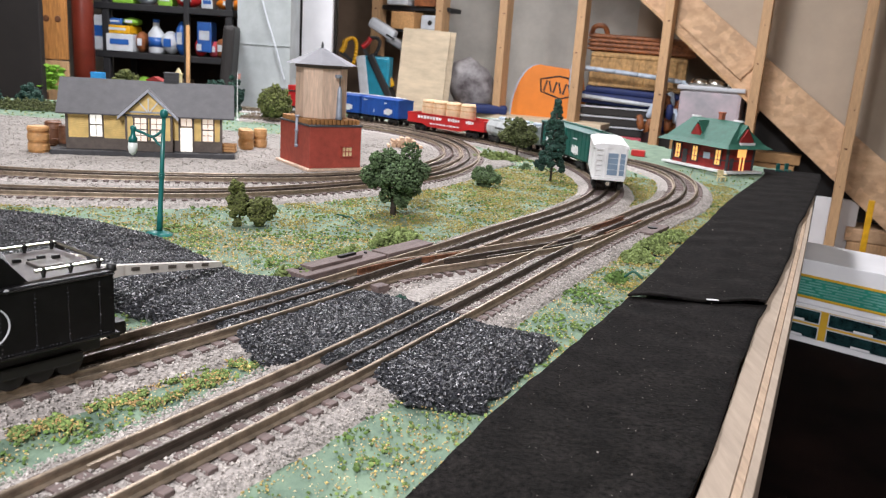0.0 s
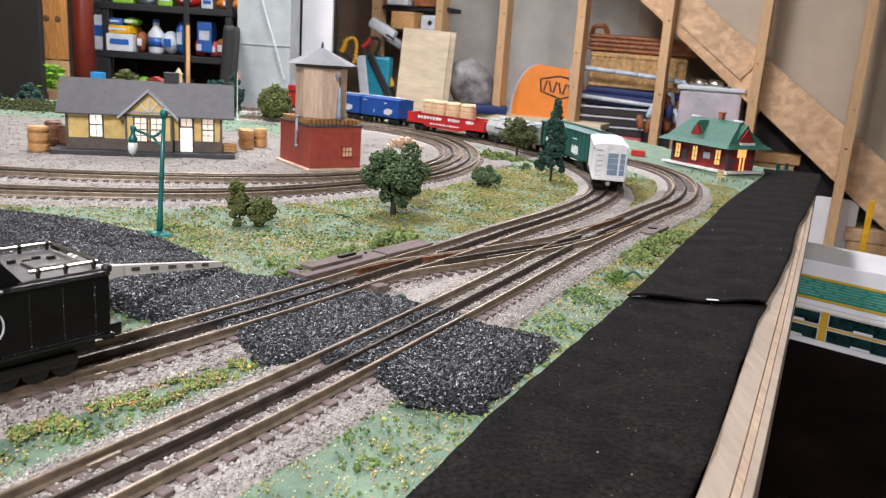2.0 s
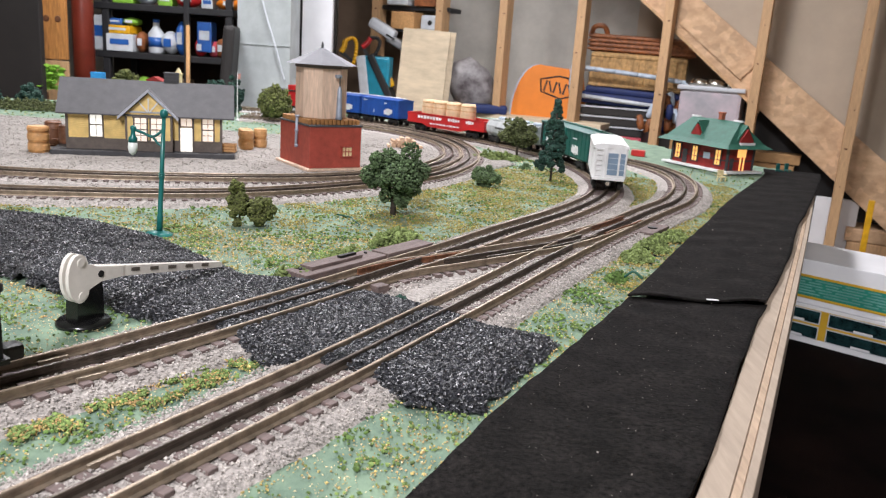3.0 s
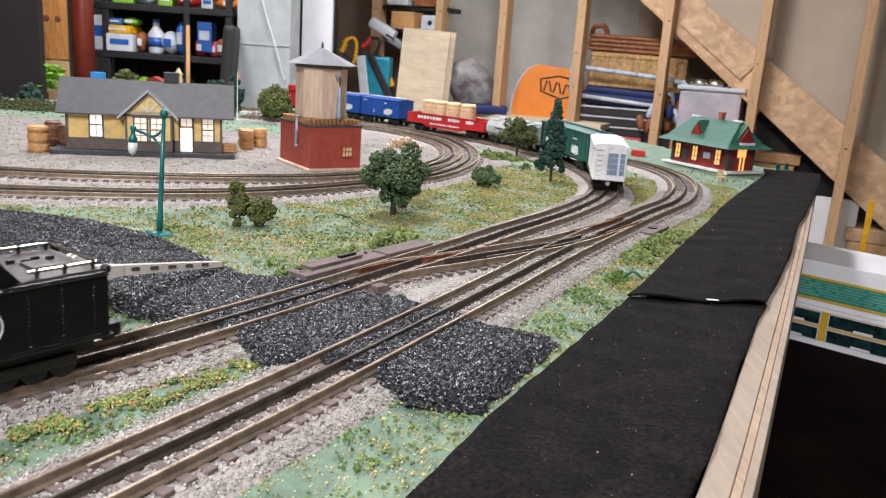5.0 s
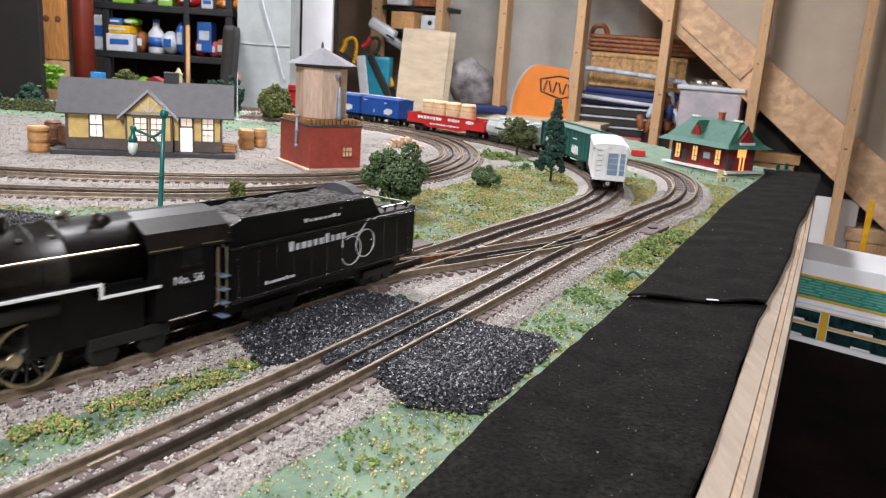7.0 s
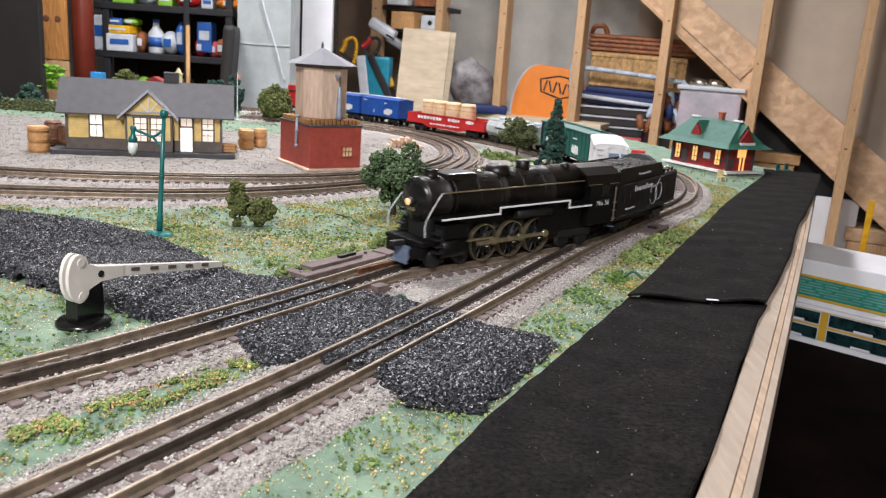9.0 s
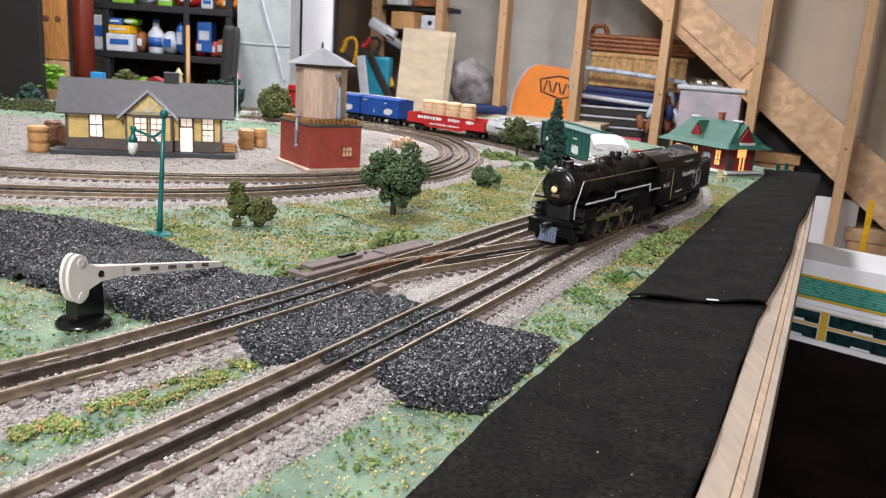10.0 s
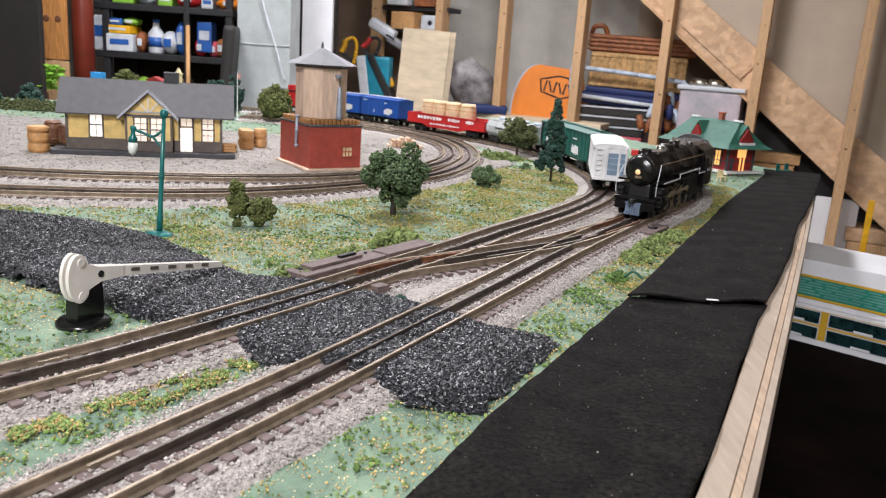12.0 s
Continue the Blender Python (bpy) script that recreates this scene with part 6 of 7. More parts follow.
def crossing_gate():
    t = thing("crossing_gate", pose(-0.222, 0.468, 0.0, 0, 0, 66), "white crossing gate arm on a glossy black foot, lowered", "crossing gate")
    part("foot", lathe([(0.0165, 0.0), (0.0165, 0.0014), (0.015, 0.0030), (0.004, 0.0032)], 32), BLACK_GLOSS, t)
    part("pedestal", prism([(-0.0085, 0.002), (0.0125, 0.002), (0.0115, 0.034), (-0.0065, 0.034)], 0.010, Matrix.Translation((0, -0.0045, 0)) @ XZ), BLACK_GLOSS, t)
    # two cheek plates: round counterweights joined to the arm root
    cheek = []
    for k in range(25):
        a = math.pi * (0.30 + 1.42 * k / 24)
        cheek.append((-0.0095 + 0.0085 * math.cos(a), 0.0325 + 0.0152 * math.sin(a)))
    outline = cheek + [(-0.003, 0.0245), (0.006, 0.0275), (0.024, 0.0270), (0.024, 0.0338), (0.004, 0.0375), (-0.003, 0.0405)]
    for y in (-0.0098, -0.0046):
        part("cheek_plate", prism(outline, 0.0026, Matrix.Translation((0, y, 0)) @ XZ), WHITE_PLASTIC, t)
        for zz in (0.0425, 0.0215):
            part("rivet", lathe([(0.0026, -0.0004), (0.0026, 0.0004), (0.0018, 0.0007), (0.001, 0.0002)], 18, (-0.0085, y + (-0.0002 if y < 0 else 0.0028), zz), "Y"), WHITE_PLASTIC, t)
    part("pivot", cyl(0.0022, 0.0022, (0.006, -0.0101, 0.0325), (0.006, 0.0062, 0.0325), 14), DARK, t)
    # tapering arm that dips towards its tip, with slots
    arm = [(0.004, 0.0375), (0.118, 0.0165), (0.1195, 0.0145), (0.118, 0.0125), (0.022, 0.0272)]
    for yy in (-0.0094, -0.0050):
        part("arm_side", prism(arm, 0.0016, Matrix.Translation((0, yy, 0)) @ XZ), WHITE_PLASTIC, t)
    part("arm_top", prism([(0.004, 0.0375), (0.118, 0.0165), (0.118, 0.0152), (0.004, 0.0360)], 0.0058, Matrix.Translation((0, -0.0093, 0)) @ XZ), WHITE_PLASTIC, t)
    for k in range(5):
        x = 0.034 + 0.0165 * k
        z = 0.0315 - (x - 0.022) * 0.171
        part("slot", box((0.007, 0.0004, 0.0022), (x, -0.0096, z), Matrix.Rotation(0.18, 4, "Y")), TEXT_DARK, t)


TEXT_DARK = mat("dark_slot", (0.10, 0.085, 0.07), 0.7, scale=200)


# ---- the room behind ----
STUD_AT = [(-0.419, 4.32), (-0.082, 4.16), (0.228, 4.00), (0.579, 3.84), (0.938, 3.68), (1.306, 3.52), (1.665, 3.36)]
WALL_TURN = -24.0


def studs():
    for x, y in STUD_AT:
        t = thing("wall_stud", pose(x, y, FLOOR, 0, 0, WALL_TURN), "pine wall stud with nail marks", "stud", "wall studs")
        part("timber", box((0.040, 0.089, CEILING - FLOOR), (0, 0, (CEILING - FLOOR) / 2), bevel=0.003), WOOD, t)
        rs = random.Random(int(x * 1000))
        for k in range(5):
            part("nail_mark", cyl(0.003, 0.003, (rs.uniform(-0.012, 0.012), -0.0453, 0.7 + 0.16 * k), (rs.uniform(-0.012, 0.012) * 0 , -0.0440, 0.7 + 0.16 * k), 8), BROWN_WOOD, t)
    t = thing("wall_stud", pose(-1.62, 3.25, FLOOR, 0, 0, 0), "pine stud with a knotty board nailed on", "stud", "wall studs")
    part("timber", box((0.05, 0.089, CEILING - FLOOR), (-0.01, 0, (CEILING - FLOOR) / 2), bevel=0.003), WOOD, t)
    part("board", box((0.105, 0.02, 0.50), (0.035, -0.05, 1.26), bevel=0.002), KNOT_WOOD, t, "orange knotty pine board")
    for x in (0.012, 0.058):
        part("knot", lathe([(0.013, -0.0605), (0.011, -0.0612)], 16, (x, 0, 1.165), "Y"), BROWN_WOOD, t, "dark brown knot")
    part("board", box((0.105, 0.02, 0.35), (0.035, -0.05, 0.83), bevel=0.002), WOOD, t)
    # stair stringer: engineered board falling to the right behind the studs
    t = thing("stair_stringer", Matrix.Identity(4), "sloping OSB stair stringer behind the studs", "stringer")
    m = Matrix.Translation((0.938, 3.735, 0)) @ Matrix.Rotation(radians(WALL_TURN), 4, "Z") @ XZ
    part("web", prism([(-0.45, 0.9315), (1.6, -0.606), (1.6, -0.881), (-0.45, 0.7527)], 0.03, m), OSB, t)
    part("upper_panel", prism([(-0.45, 0.93), (0.440, 0.262), (0.397, 0.217), (0.351, 0.160), (-0.45, 0.7767)], 0.008, m @ Matrix.Translation((0, 0, -0.0085))), OSB, t)
    part("lower_flange", prism([(-0.45, 0.7527), (0.449, 0.0362), (0.449, 0.020), (-0.45, 0.738)], 0.045, m @ Matrix.Translation((0, 0, -0.012))), WOOD, t)
    # boarding behind the stair, above it
    m2 = Matrix.Translation((0.938, 3.80, 0)) @ Matrix.Rotation(radians(WALL_TURN), 4, "Z") @ XZ
    tagged(part("wall_board", prism([(-0.12, 1.30), (-0.12, 0.60), (0.16, 0.40), (1.7, -0.75), (1.9, 1.30)], 0.02, m2), DRYWALL), "tan board wall above the stair", kind="structure")
    # near-black sheet: the shade of the open space under the stair, as colour
    t = thing("under_stair_shade", Matrix.Identity(4), "near-black sheet painted as the shade under the stair", "panel")
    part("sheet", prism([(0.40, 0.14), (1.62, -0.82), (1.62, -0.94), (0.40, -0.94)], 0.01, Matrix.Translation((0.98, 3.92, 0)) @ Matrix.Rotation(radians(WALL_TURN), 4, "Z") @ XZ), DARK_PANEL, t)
    t = thing("cardboard_stack", pose(1.43, 3.74, FLOOR, 0, 0, WALL_TURN), "dim brown boards stacked under the stair", "boards")
    for k in range(6):
        part("sheet", box((0.36, 0.25, 0.045), (0.02 * (k % 2), 0, 0.525 + 0.05 * k), bevel=0.004), BROWN_CARD, t)
    part("support", box((0.32, 0.24, 0.50), (0, 0, 0.25), bevel=0.004), BROWN_CARD, t)


BROWN_CARD = mat("brown_card", (0.40, 0.23, 0.10), 0.8, scale=20, vary=0.2)


def left_side():
    t = thing("black_partition", pose(-2.08, 3.0, FLOOR, 0, 0, 0), "black board partition standing behind the layout", "partition")
    part("sheet", box((1.1, 0.03, 2.3), (0, 0, 1.15), bevel=0.003), DARK_PANEL, t)
    t = thing("steel_column", pose(-1.515, 3.3, FLOOR), "oxide red painted steel column", "column")
    part("shaft", lathe([(0.042, 0.01), (0.042, CEILING - FLOOR - 0.01)], 32), COLUMN_RED, t)
    part("foot_plate", box((0.16, 0.16, 0.012), (0, 0, 0.006), bevel=0.002), COLUMN_RED, t)
    # store shelf
    t = thing("store_shelf", pose(-1.27, 3.72, FLOOR), "black metal store shelf filled with groceries", "shelf")
    for x in (-0.264, 0.274):
        for y in (-0.15, 0.15):
            part("post", box((0.03, 0.03, CEILING - FLOOR - 0.05), (x, y, (CEILING - FLOOR) / 2), bevel=0.003), SHELF_METAL, t)
    part("post", box((0.024, 0.024, CEILING - FLOOR - 0.05), (0.091, -0.16, (CEILING - FLOOR) / 2), bevel=0.003), SHELF_METAL, t)
    tops = (0.55, 0.845, 1.050, 1.255, 1.62)
    for z in tops:
        part("shelf_board", box((0.66, 0.34, 0.028), (-0.035, 0, z - 0.014), bevel=0.003), SHELF_METAL, t)
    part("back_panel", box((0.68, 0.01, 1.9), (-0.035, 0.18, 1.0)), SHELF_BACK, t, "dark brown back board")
    t = thing("wooden_rod", pose(-1.166, 3.53, FLOOR), "thin wooden rod before the shelf", "rod")
    part("rod", cyl(0.009, 0.009, (0, 0, 0), (0.0, 0, 1.18), 12), TAN_WOOD, t)

    def pack(x, z, w, h, d, material, label, kind="box", y=3.62):
        t = thing({"box": "grocery_box", "bag": "plastic_bag", "bottle": "plastic_bottle"}[kind], pose(x - 0.045, y, FLOOR + z, 0, 0, (x * 977) % 9 - 4), label, {"box": "box", "bag": "bag", "bottle": "bottle"}[kind], "groceries")
        if kind == "box":
            part("carton", box((w, d, h), (0, 0, h / 2), bevel=0.006), material, t)
            part("print", box((w * 0.7, 0.002, h * 0.3), (0, -d / 2 - 0.001, h * 0.55), bevel=0.0005), PAPER_WHITE if material is not PAPER_WHITE else BLUE, t)
        elif kind == "bag":
            bm = bmesh.new()
            bmesh.ops.create_icosphere(bm, subdivisions=3, radius=0.5)
            for v in bm.verts:
                q = v.co.copy()
                v.co.x, v.co.y = q.x * w * 1.1, q.y * d
                v.co.z = h * (0.5 + q.z) + 0.0
                k = noise.noise(Vector((q.x * 4 + x * 9, q.y * 4, q.z * 4))) * 0.12
                v.co.x += w * k
                v.co.z = max(0.0, v.co.z + h * k * 0.5)
            for f in bm.faces:
                f.smooth = True
            part("bag", bm, material, t)
            part("label", box((w * 0.45, 0.004, h * 0.35), (0, -d * 0.48, h * 0.5), bevel=0.001), BLUE if material is PAPER_WHITE else PAPER_WHITE, t)
        else:
            part("bottle", lathe([(w * 0.46, 0), (w * 0.5, h * 0.05), (w * 0.5, h * 0.6), (w * 0.2, h * 0.82), (w * 0.18, h * 0.98)], 18), material, t)
            part("cap", lathe([(w * 0.2, h * 0.95), (w * 0.2, h * 1.05)], 14), BLUE, t)
            part("label", lathe([(w * 0.51, h * 0.2), (w * 0.51, h * 0.5)], 18), BLUE if material is PAPER_WHITE else RED, t)

    z = 1.050
    pack(-1.535, z, 0.075, 0.15, 0.10, PAPER_WHITE, "white and blue cleaning pack on the shelf")
    pack(-1.43, z, 0.115, 0.075, 0.15, PAPER_WHITE, "white storage tub on the shelf")
    pack(-1.435, z + 0.076, 0.11, 0.035, 0.13, YELLOW, "yellow pack lying on a tub")
    pack(-1.46, z + 0.112, 0.07, 0.028, 0.10, BLUE, "blue pack lying on a pack")
    pack(-1.395, z + 0.112, 0.07, 0.035, 0.10, BRIGHT_GREEN, "bright green pack on the shelf", "bag")
    pack(-1.355, z, 0.045, 0.09, 0.08, WICKER_DARK, "brown bag of groceries", "bag")
    pack(-1.29, z, 0.07, 0.14, 0.07, PAPER_WHITE, "white and blue plastic jug", "bottle")
    pack(-1.225, z, 0.075, 0.10, 0.09, PAPER_WHITE, "white plastic bag on the shelf", "bag")
    pack(-1.175, z, 0.05, 0.145, 0.08, BLUE, "blue plastic bag on the shelf", "bag")
    pack(-1.09, z, 0.05, 0.08, 0.08, RED, "red pack on the shelf", "bag")
    pack(-1.065, z + 0.02, 0.065, 0.13, 0.08, BLUE, "dark blue pack on the shelf")
    for k in range(3):
        pack(-1.0 + 0.03 * (k - 1), z, 0.045, 0.07 + 0.012 * (k % 2), 0.06, (PINK, WICKER_DARK, PINK)[k], "maroon packs on the shelf", "bag")
    z = 1.255
    for k, (m, w, h) in enumerate(((BRIGHT_GREEN, 0.09, 0.05), (PAPER_WHITE, 0.08, 0.06), (BRIGHT_GREEN, 0.06, 0.05), (RED, 0.10, 0.07), (PAPER_WHITE, 0.05, 0.05), (ORANGE, 0.10, 0.055))):
        pack(-1.42 + 0.092 * k, z + 0.0, w, h, 0.10, m, "coloured grocery pack on the upper shelf", "bag" if k % 2 else "box")
    z = 0.845
    for k, (m, w, h, kd) in enumerate(((BLUE, 0.06, 0.09, "box"), (WICKER_DARK, 0.08, 0.06, "bag"), (BRIGHT_GREEN, 0.07, 0.10, "bag"), (RED, 0.08, 0.07, "box"), (BROWN_BOARD, 0.09, 0.10, "box"), (TEAL, 0.07, 0.08, "bag"), (WICKER_DARK, 0.07, 0.09, "bag"))):
        pack(-1.52 + 0.085 * k, z, w, h, 0.09, m, "dim grocery pack on the low shelf", kd)
    # foliage pack by the column: bright green plant
    lich = thing("potted_plant", pose(-1.575, 3.05, 0.0), "bright green leafy plant behind the layout", "plant")
    rs = np.random.RandomState(5)
    scatter("leaves", np.c_[rs.normal(0.02, 0.03, 220), rs.normal(0, 0.02, 220), rs.uniform(-0.05, 0.045, 220)], rs.uniform(0.006, 0.014, 220), BRIGHT_GREEN, ICO, 0.5, 0.4, 5, lich)
    part("pot", lathe([(0.02, -0.95), (0.03, -0.06)], 16), BROWN_WOOD, lich)
    # dark model trees before the black panel
    for x, y, hgt in ((-1.30, 1.80, 0.16), (-1.22, 1.84, 0.12), (-1.12, 1.86, 0.05)):
        tree("cedar_tree", x * 0.88, y, hgt, 0.03, LEAF_CEDAR, "dark conifer on the far side of the layout", int(abs(x) * 100), 0.1, True, 60, 0.004, 24)
    lichen(-0.95, 1.78, 0.30, 0.10, 0.022, 5, 51, LEAF_OLIVE)
    # what stands on the far side of the layout, behind the yellow station
    t = thing("model_tower", pose(-0.650, 1.90, 0.0), "cream model clock tower behind the yellow station", "tower")
    part("shaft", box((0.013, 0.013, 0.094), (0, 0, 0.047), bevel=0.0008), CREAM, t)
    part("cornice", box((0.017, 0.017, 0.003), (0, 0, 0.0935), bevel=0.0006), CREAM, t)
    part("spire", cyl(0.0085, 0.0012, (0, 0, 0.095), (0, 0, 0.108), 8), CREAM, t)
    tree("bush", -0.775, 1.90, 0.098, 0.034, LEAF_BUSH, "olive green bush behind the yellow station", 31, 0.1, clumps=50, leaf=0.003, per=50)
    tree("bush", -0.575, 1.93, 0.094, 0.026, LEAF_CEDAR, "blue-green bush behind the yellow station", 32, 0.1, clumps=40, leaf=0.003, per=40)
    tree("bush", -0.525, 1.93, 0.088, 0.022, LEAF_CEDAR, "blue-green bush behind the yellow station", 33, 0.1, clumps=40, leaf=0.003, per=40)
    t = thing("blue_block", pose(-0.832, 1.88, 0.0), "small bright blue model building behind the station", "block")
    part("block", box((0.028, 0.02, 0.086), (0, 0, 0.043), bevel=0.001), BLUE_SKY, t)
    t = thing("red_shed", pose(-0.715, 1.93, 0.0), "small red model shed behind the station", "shed")
    part("wall", box((0.036, 0.026, 0.074), (0, 0, 0.037), bevel=0.001), RED_WALL, t)
    part("roof", prism([(-0.021, 0.073), (0.021, 0.073), (0, 0.083)], 0.032, Matrix.Translation((0, -0.016, 0)) @ XZ), RED_WALL, t)
    # dark chair back beside the shelf
    t = thing("black_chair", pose(-1.005, 3.36, FLOOR, 0, 4, 8), "black high-backed chair beside the shelf", "chair")
    part("backrest", box((0.045, 0.30, 0.62), (0, 0, 0.88), bevel=0.018), DARK_PANEL, t)
    part("seat", box((0.34, 0.30, 0.06), (-0.16, 0, 0.56), bevel=0.02), DARK_PANEL, t)
    for x in (-0.30, -0.02):
        for y in (-0.12, 0.12):
            part("leg", box((0.03, 0.03, 0.54), (x, y, 0.27), bevel=0.003), DARK_PANEL, t)
    # galvanised duct and freezer front
    t = thing("metal_duct", pose(-0.81, 3.42, FLOOR), "galvanised sheet metal duct with creases", "duct")
    part("duct_body", box((0.225, 0.20, CEILING - FLOOR), (0, 0.1, (CEILING - FLOOR) / 2), bevel=0.004), GALV, t)
    part("seam", box((0.226, 0.004, 0.006), (0, -0.002, 1.12), bevel=0.001), GALV, t)
    part("cable", tube([tuple(q) for q in spline([(-0.02, -0.008, 1.36), (0.01, -0.008, 1.24), (0.05, -0.008, 1.12), (0.09, -0.008, 0.98)], 6)], 0.004), PAPER_WHITE, t)
    # no cabinet: a dark sheet gives the gap by the duct its shade
    t = thing("duct_gap_shade", pose(-0.63, 3.70, FLOOR), "dark sheet painted as the shaded gap beside the duct", "panel")
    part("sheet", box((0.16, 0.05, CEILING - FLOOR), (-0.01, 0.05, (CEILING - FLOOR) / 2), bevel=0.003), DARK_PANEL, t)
    t = thing("white_door", pose(-0.625, 3.66, FLOOR), "white painted door edge", "door")
    part("leaf", box((0.135, 0.04, CEILING - FLOOR), (0.0, 0, (CEILING - FLOOR) / 2), bevel=0.003), WHITE_PAINT, t)
    t = thing("brown_sheet", pose(-0.42, 4.55, FLOOR, 0, 0, -15), "brown board leaning on the wall", "board")
    part("sheet", box((0.56, 0.03, CEILING - FLOOR), (0.02, 0, (CEILING - FLOOR) / 2), bevel=0.003), BROWN_BOARD, t)


def hand_saw(x, y, z, turn, grip, bow, label):
    t = thing("bow_saw", pose(x, y, z, 0, turn, 0), label, "saw", "hanging saws")
    part("grip", tube([tuple(q) for q in spline([(0, 0, 0.0), (0.006, 0, 0.03), (0.0, 0, 0.06)], 5)], 0.013, 12), grip, t)
    part("bow", tube([tuple(q) for q in spline([(0, 0, 0.06), (0.03, 0, 0.085), (0.06, 0, 0.06), (0.08, 0, -0.03)], 6)], 0.009, 10), bow, t)
    part("blade", box((0.09, 0.002, 0.016), (0.04, 0, -0.01), Matrix.Rotation(0.3, 4, "Y")), DARK, t)


def wall_store():
    hand_saw(-0.57, 4.02, 0.16, 20, YELLOW, YELLOW, "yellow handled saw hanging on the wall")
    hand_saw(-0.47, 4.06, 0.19, 40, RED, DARK, "red handled bow saw hanging on the wall")
    t = thing("blue_cooler", pose(-0.42, 4.05, FLOOR, 0, 0, -10), "teal and white tool case", "case")
    part("stand", box((0.16, 0.10, 0.90), (0.03, 0.02, 0.45), bevel=0.006), DARK_PANEL, t)
    part("shell", box((0.15, 0.08, 0.20), (0.03, 0, 1.0), bevel=0.012), TEAL_BLUE, t)
    part("shell_side", box((0.05, 0.085, 0.20), (-0.03, -0.004, 1.0), Matrix.Rotation(-0.15, 4, "Y"), 0.012), PAPER_WHITE, t)
    part("strap", box((0.035, 0.09, 0.24), (0.06, -0.004, 1.0), Matrix.Rotation(-0.5, 4, "Y"), 0.006), DARK, t)
    t = thing("orange_tray", pose(-0.47, 3.9, -0.20), "orange tray behind the boxcar", "tray")
    part("tray", box((0.18, 0.10, 0.09), (0, 0, 0.1), bevel=0.01), ORANGE, t)
    part("leg", box((0.14, 0.08, 0.84), (0, 0, -0.37)), DARK_PANEL, t)
    # shelf between studs with a grey tool and boxes
    t = thing("wall_shelf", pose(-0.21, 4.30, 0.40, 0, 0, WALL_TURN), "dark wall shelf between the studs", "shelf")
    part("board", box((0.42, 0.14, 0.022), (0, 0, 0), bevel=0.002), SHELF_METAL, t)
    t = thing("cardboard_box", pose(-0.18, 4.24, 0.411, 0, 0, WALL_TURN), "brown cardboard box on the wall shelf", "box")
    part("carton", box((0.13, 0.10, 0.12), (0.03, 0, 0.06), bevel=0.003), WICKER_DARK, t)
    t = thing("white_tub", pose(-0.30, 4.27, 0.411, 0, 0, WALL_TURN), "white plastic tub on the wall shelf", "box")
    part("tub", box((0.12, 0.10, 0.10), (0, 0, 0.05), bevel=0.008), PAPER_WHITE, t)
    t = thing("orange_box", pose(-0.26, 4.22, 0.29, 0, 0, WALL_TURN), "orange-brown carton under the shelf", "box")
    part("carton", box((0.13, 0.12, 0.085), (0, 0, 0.045), bevel=0.003), TAN_WOOD, t)
    part("bracket", box((0.13, 0.12, 0.008), (0, 0, -0.004)), SHELF_METAL, t)
    t = thing("white_appliance", pose(-0.135, 4.18, 0.29, 0, 0, WALL_TURN), "small white appliance with a dark dial", "appliance")
    part("case", box((0.09, 0.08, 0.075), (0, 0, 0.04), bevel=0.01), PAPER_WHITE, t)
    part("dial", lathe([(0.012, -0.001), (0.010, 0.004)], 16, (0.01, -0.044, 0.04), "Y"), DARK, t)
    part("bracket", box((0.09, 0.08, 0.006), (0, 0, -0.002)), SHELF_METAL, t)
    t = thing("grey_vacuum", pose(-0.375, 4.12, 0.285, 0, 28, -10), "pale grey handheld vacuum on the stud", "vacuum")
    part("body", box((0.15, 0.07, 0.055), (0, 0, 0), bevel=0.018), LIGHT_GREY, t)
    part("nozzle", box((0.16, 0.05, 0.04), (0.12, 0, -0.02), bevel=0.012), MID_GREY, t)
    part("slot", box((0.05, 0.002, 0.008), (0.06, -0.036, -0.01)), DARK, t)
    t = thing("cordless_drill", pose(-0.345, 4.05, 0.06, 0, -25, 0), "yellow cordless drill hanging on the stud", "drill")
    part("body", box((0.05, 0.05, 0.13), (0, 0, 0), bevel=0.014), YELLOW, t)
    part("grip", box((0.035, 0.04, 0.09), (-0.055, 0, -0.06), Matrix.Rotation(0.7, 4, "Y"), 0.01), YELLOW, t)
    part("chuck", cyl(0.02, 0.012, (0, 0, 0.06), (0.0, 0, 0.10), 14), DARK, t)
    # plywood sheets leaning
    t = thing("plywood_sheet", pose(-0.25, 3.92, FLOOR, -6, 2.6, -6), "pale plywood sheet leaning on the studs", "board", "leaning boards")
    part("sheet", box((0.235, 0.012, 1.25), (0.03, 0, 0.625), bevel=0.002), PLY, t)
    t = thing("plywood_sheet", pose(-0.205, 3.955, FLOOR, -6, 2.6, -6), "pale plywood strip leaning behind a sheet", "board", "leaning boards")
    part("sheet", box((0.20, 0.012, 1.252), (0.03, 0, 0.626), bevel=0.002), PLY, t)
    t = thing("plastic_bag", pose(0.10, 4.14, -0.09), "clear plastic bag with dark coloured contents", "bag")
    bm = bmesh.new()
    bmesh.ops.create_icosphere(bm, subdivisions=3, radius=0.5)
    for v in bm.verts:
        q = v.co.copy()
        k = 1 + 0.10 * noise.noise(q * 4)
        v.co = Vector((q.x * 0.26 * k, q.y * 0.16 * k, max(0, (q.z + 0.5) * 0.25 * k * (1.0 - 0.5 * q.x))))
    for f in bm.faces:
        f.smooth = True
    part("bag", bm, BAG_MIX, t)
    t = thing("storage_bench", pose(0.30, 4.08, FLOOR, 0, 0, WALL_TURN), "low pale storage bench behind the layout", "bench")
    part("top", box((1.1, 0.30, 0.03), (-0.05, 0, 0.845), bevel=0.003), PLY, t)
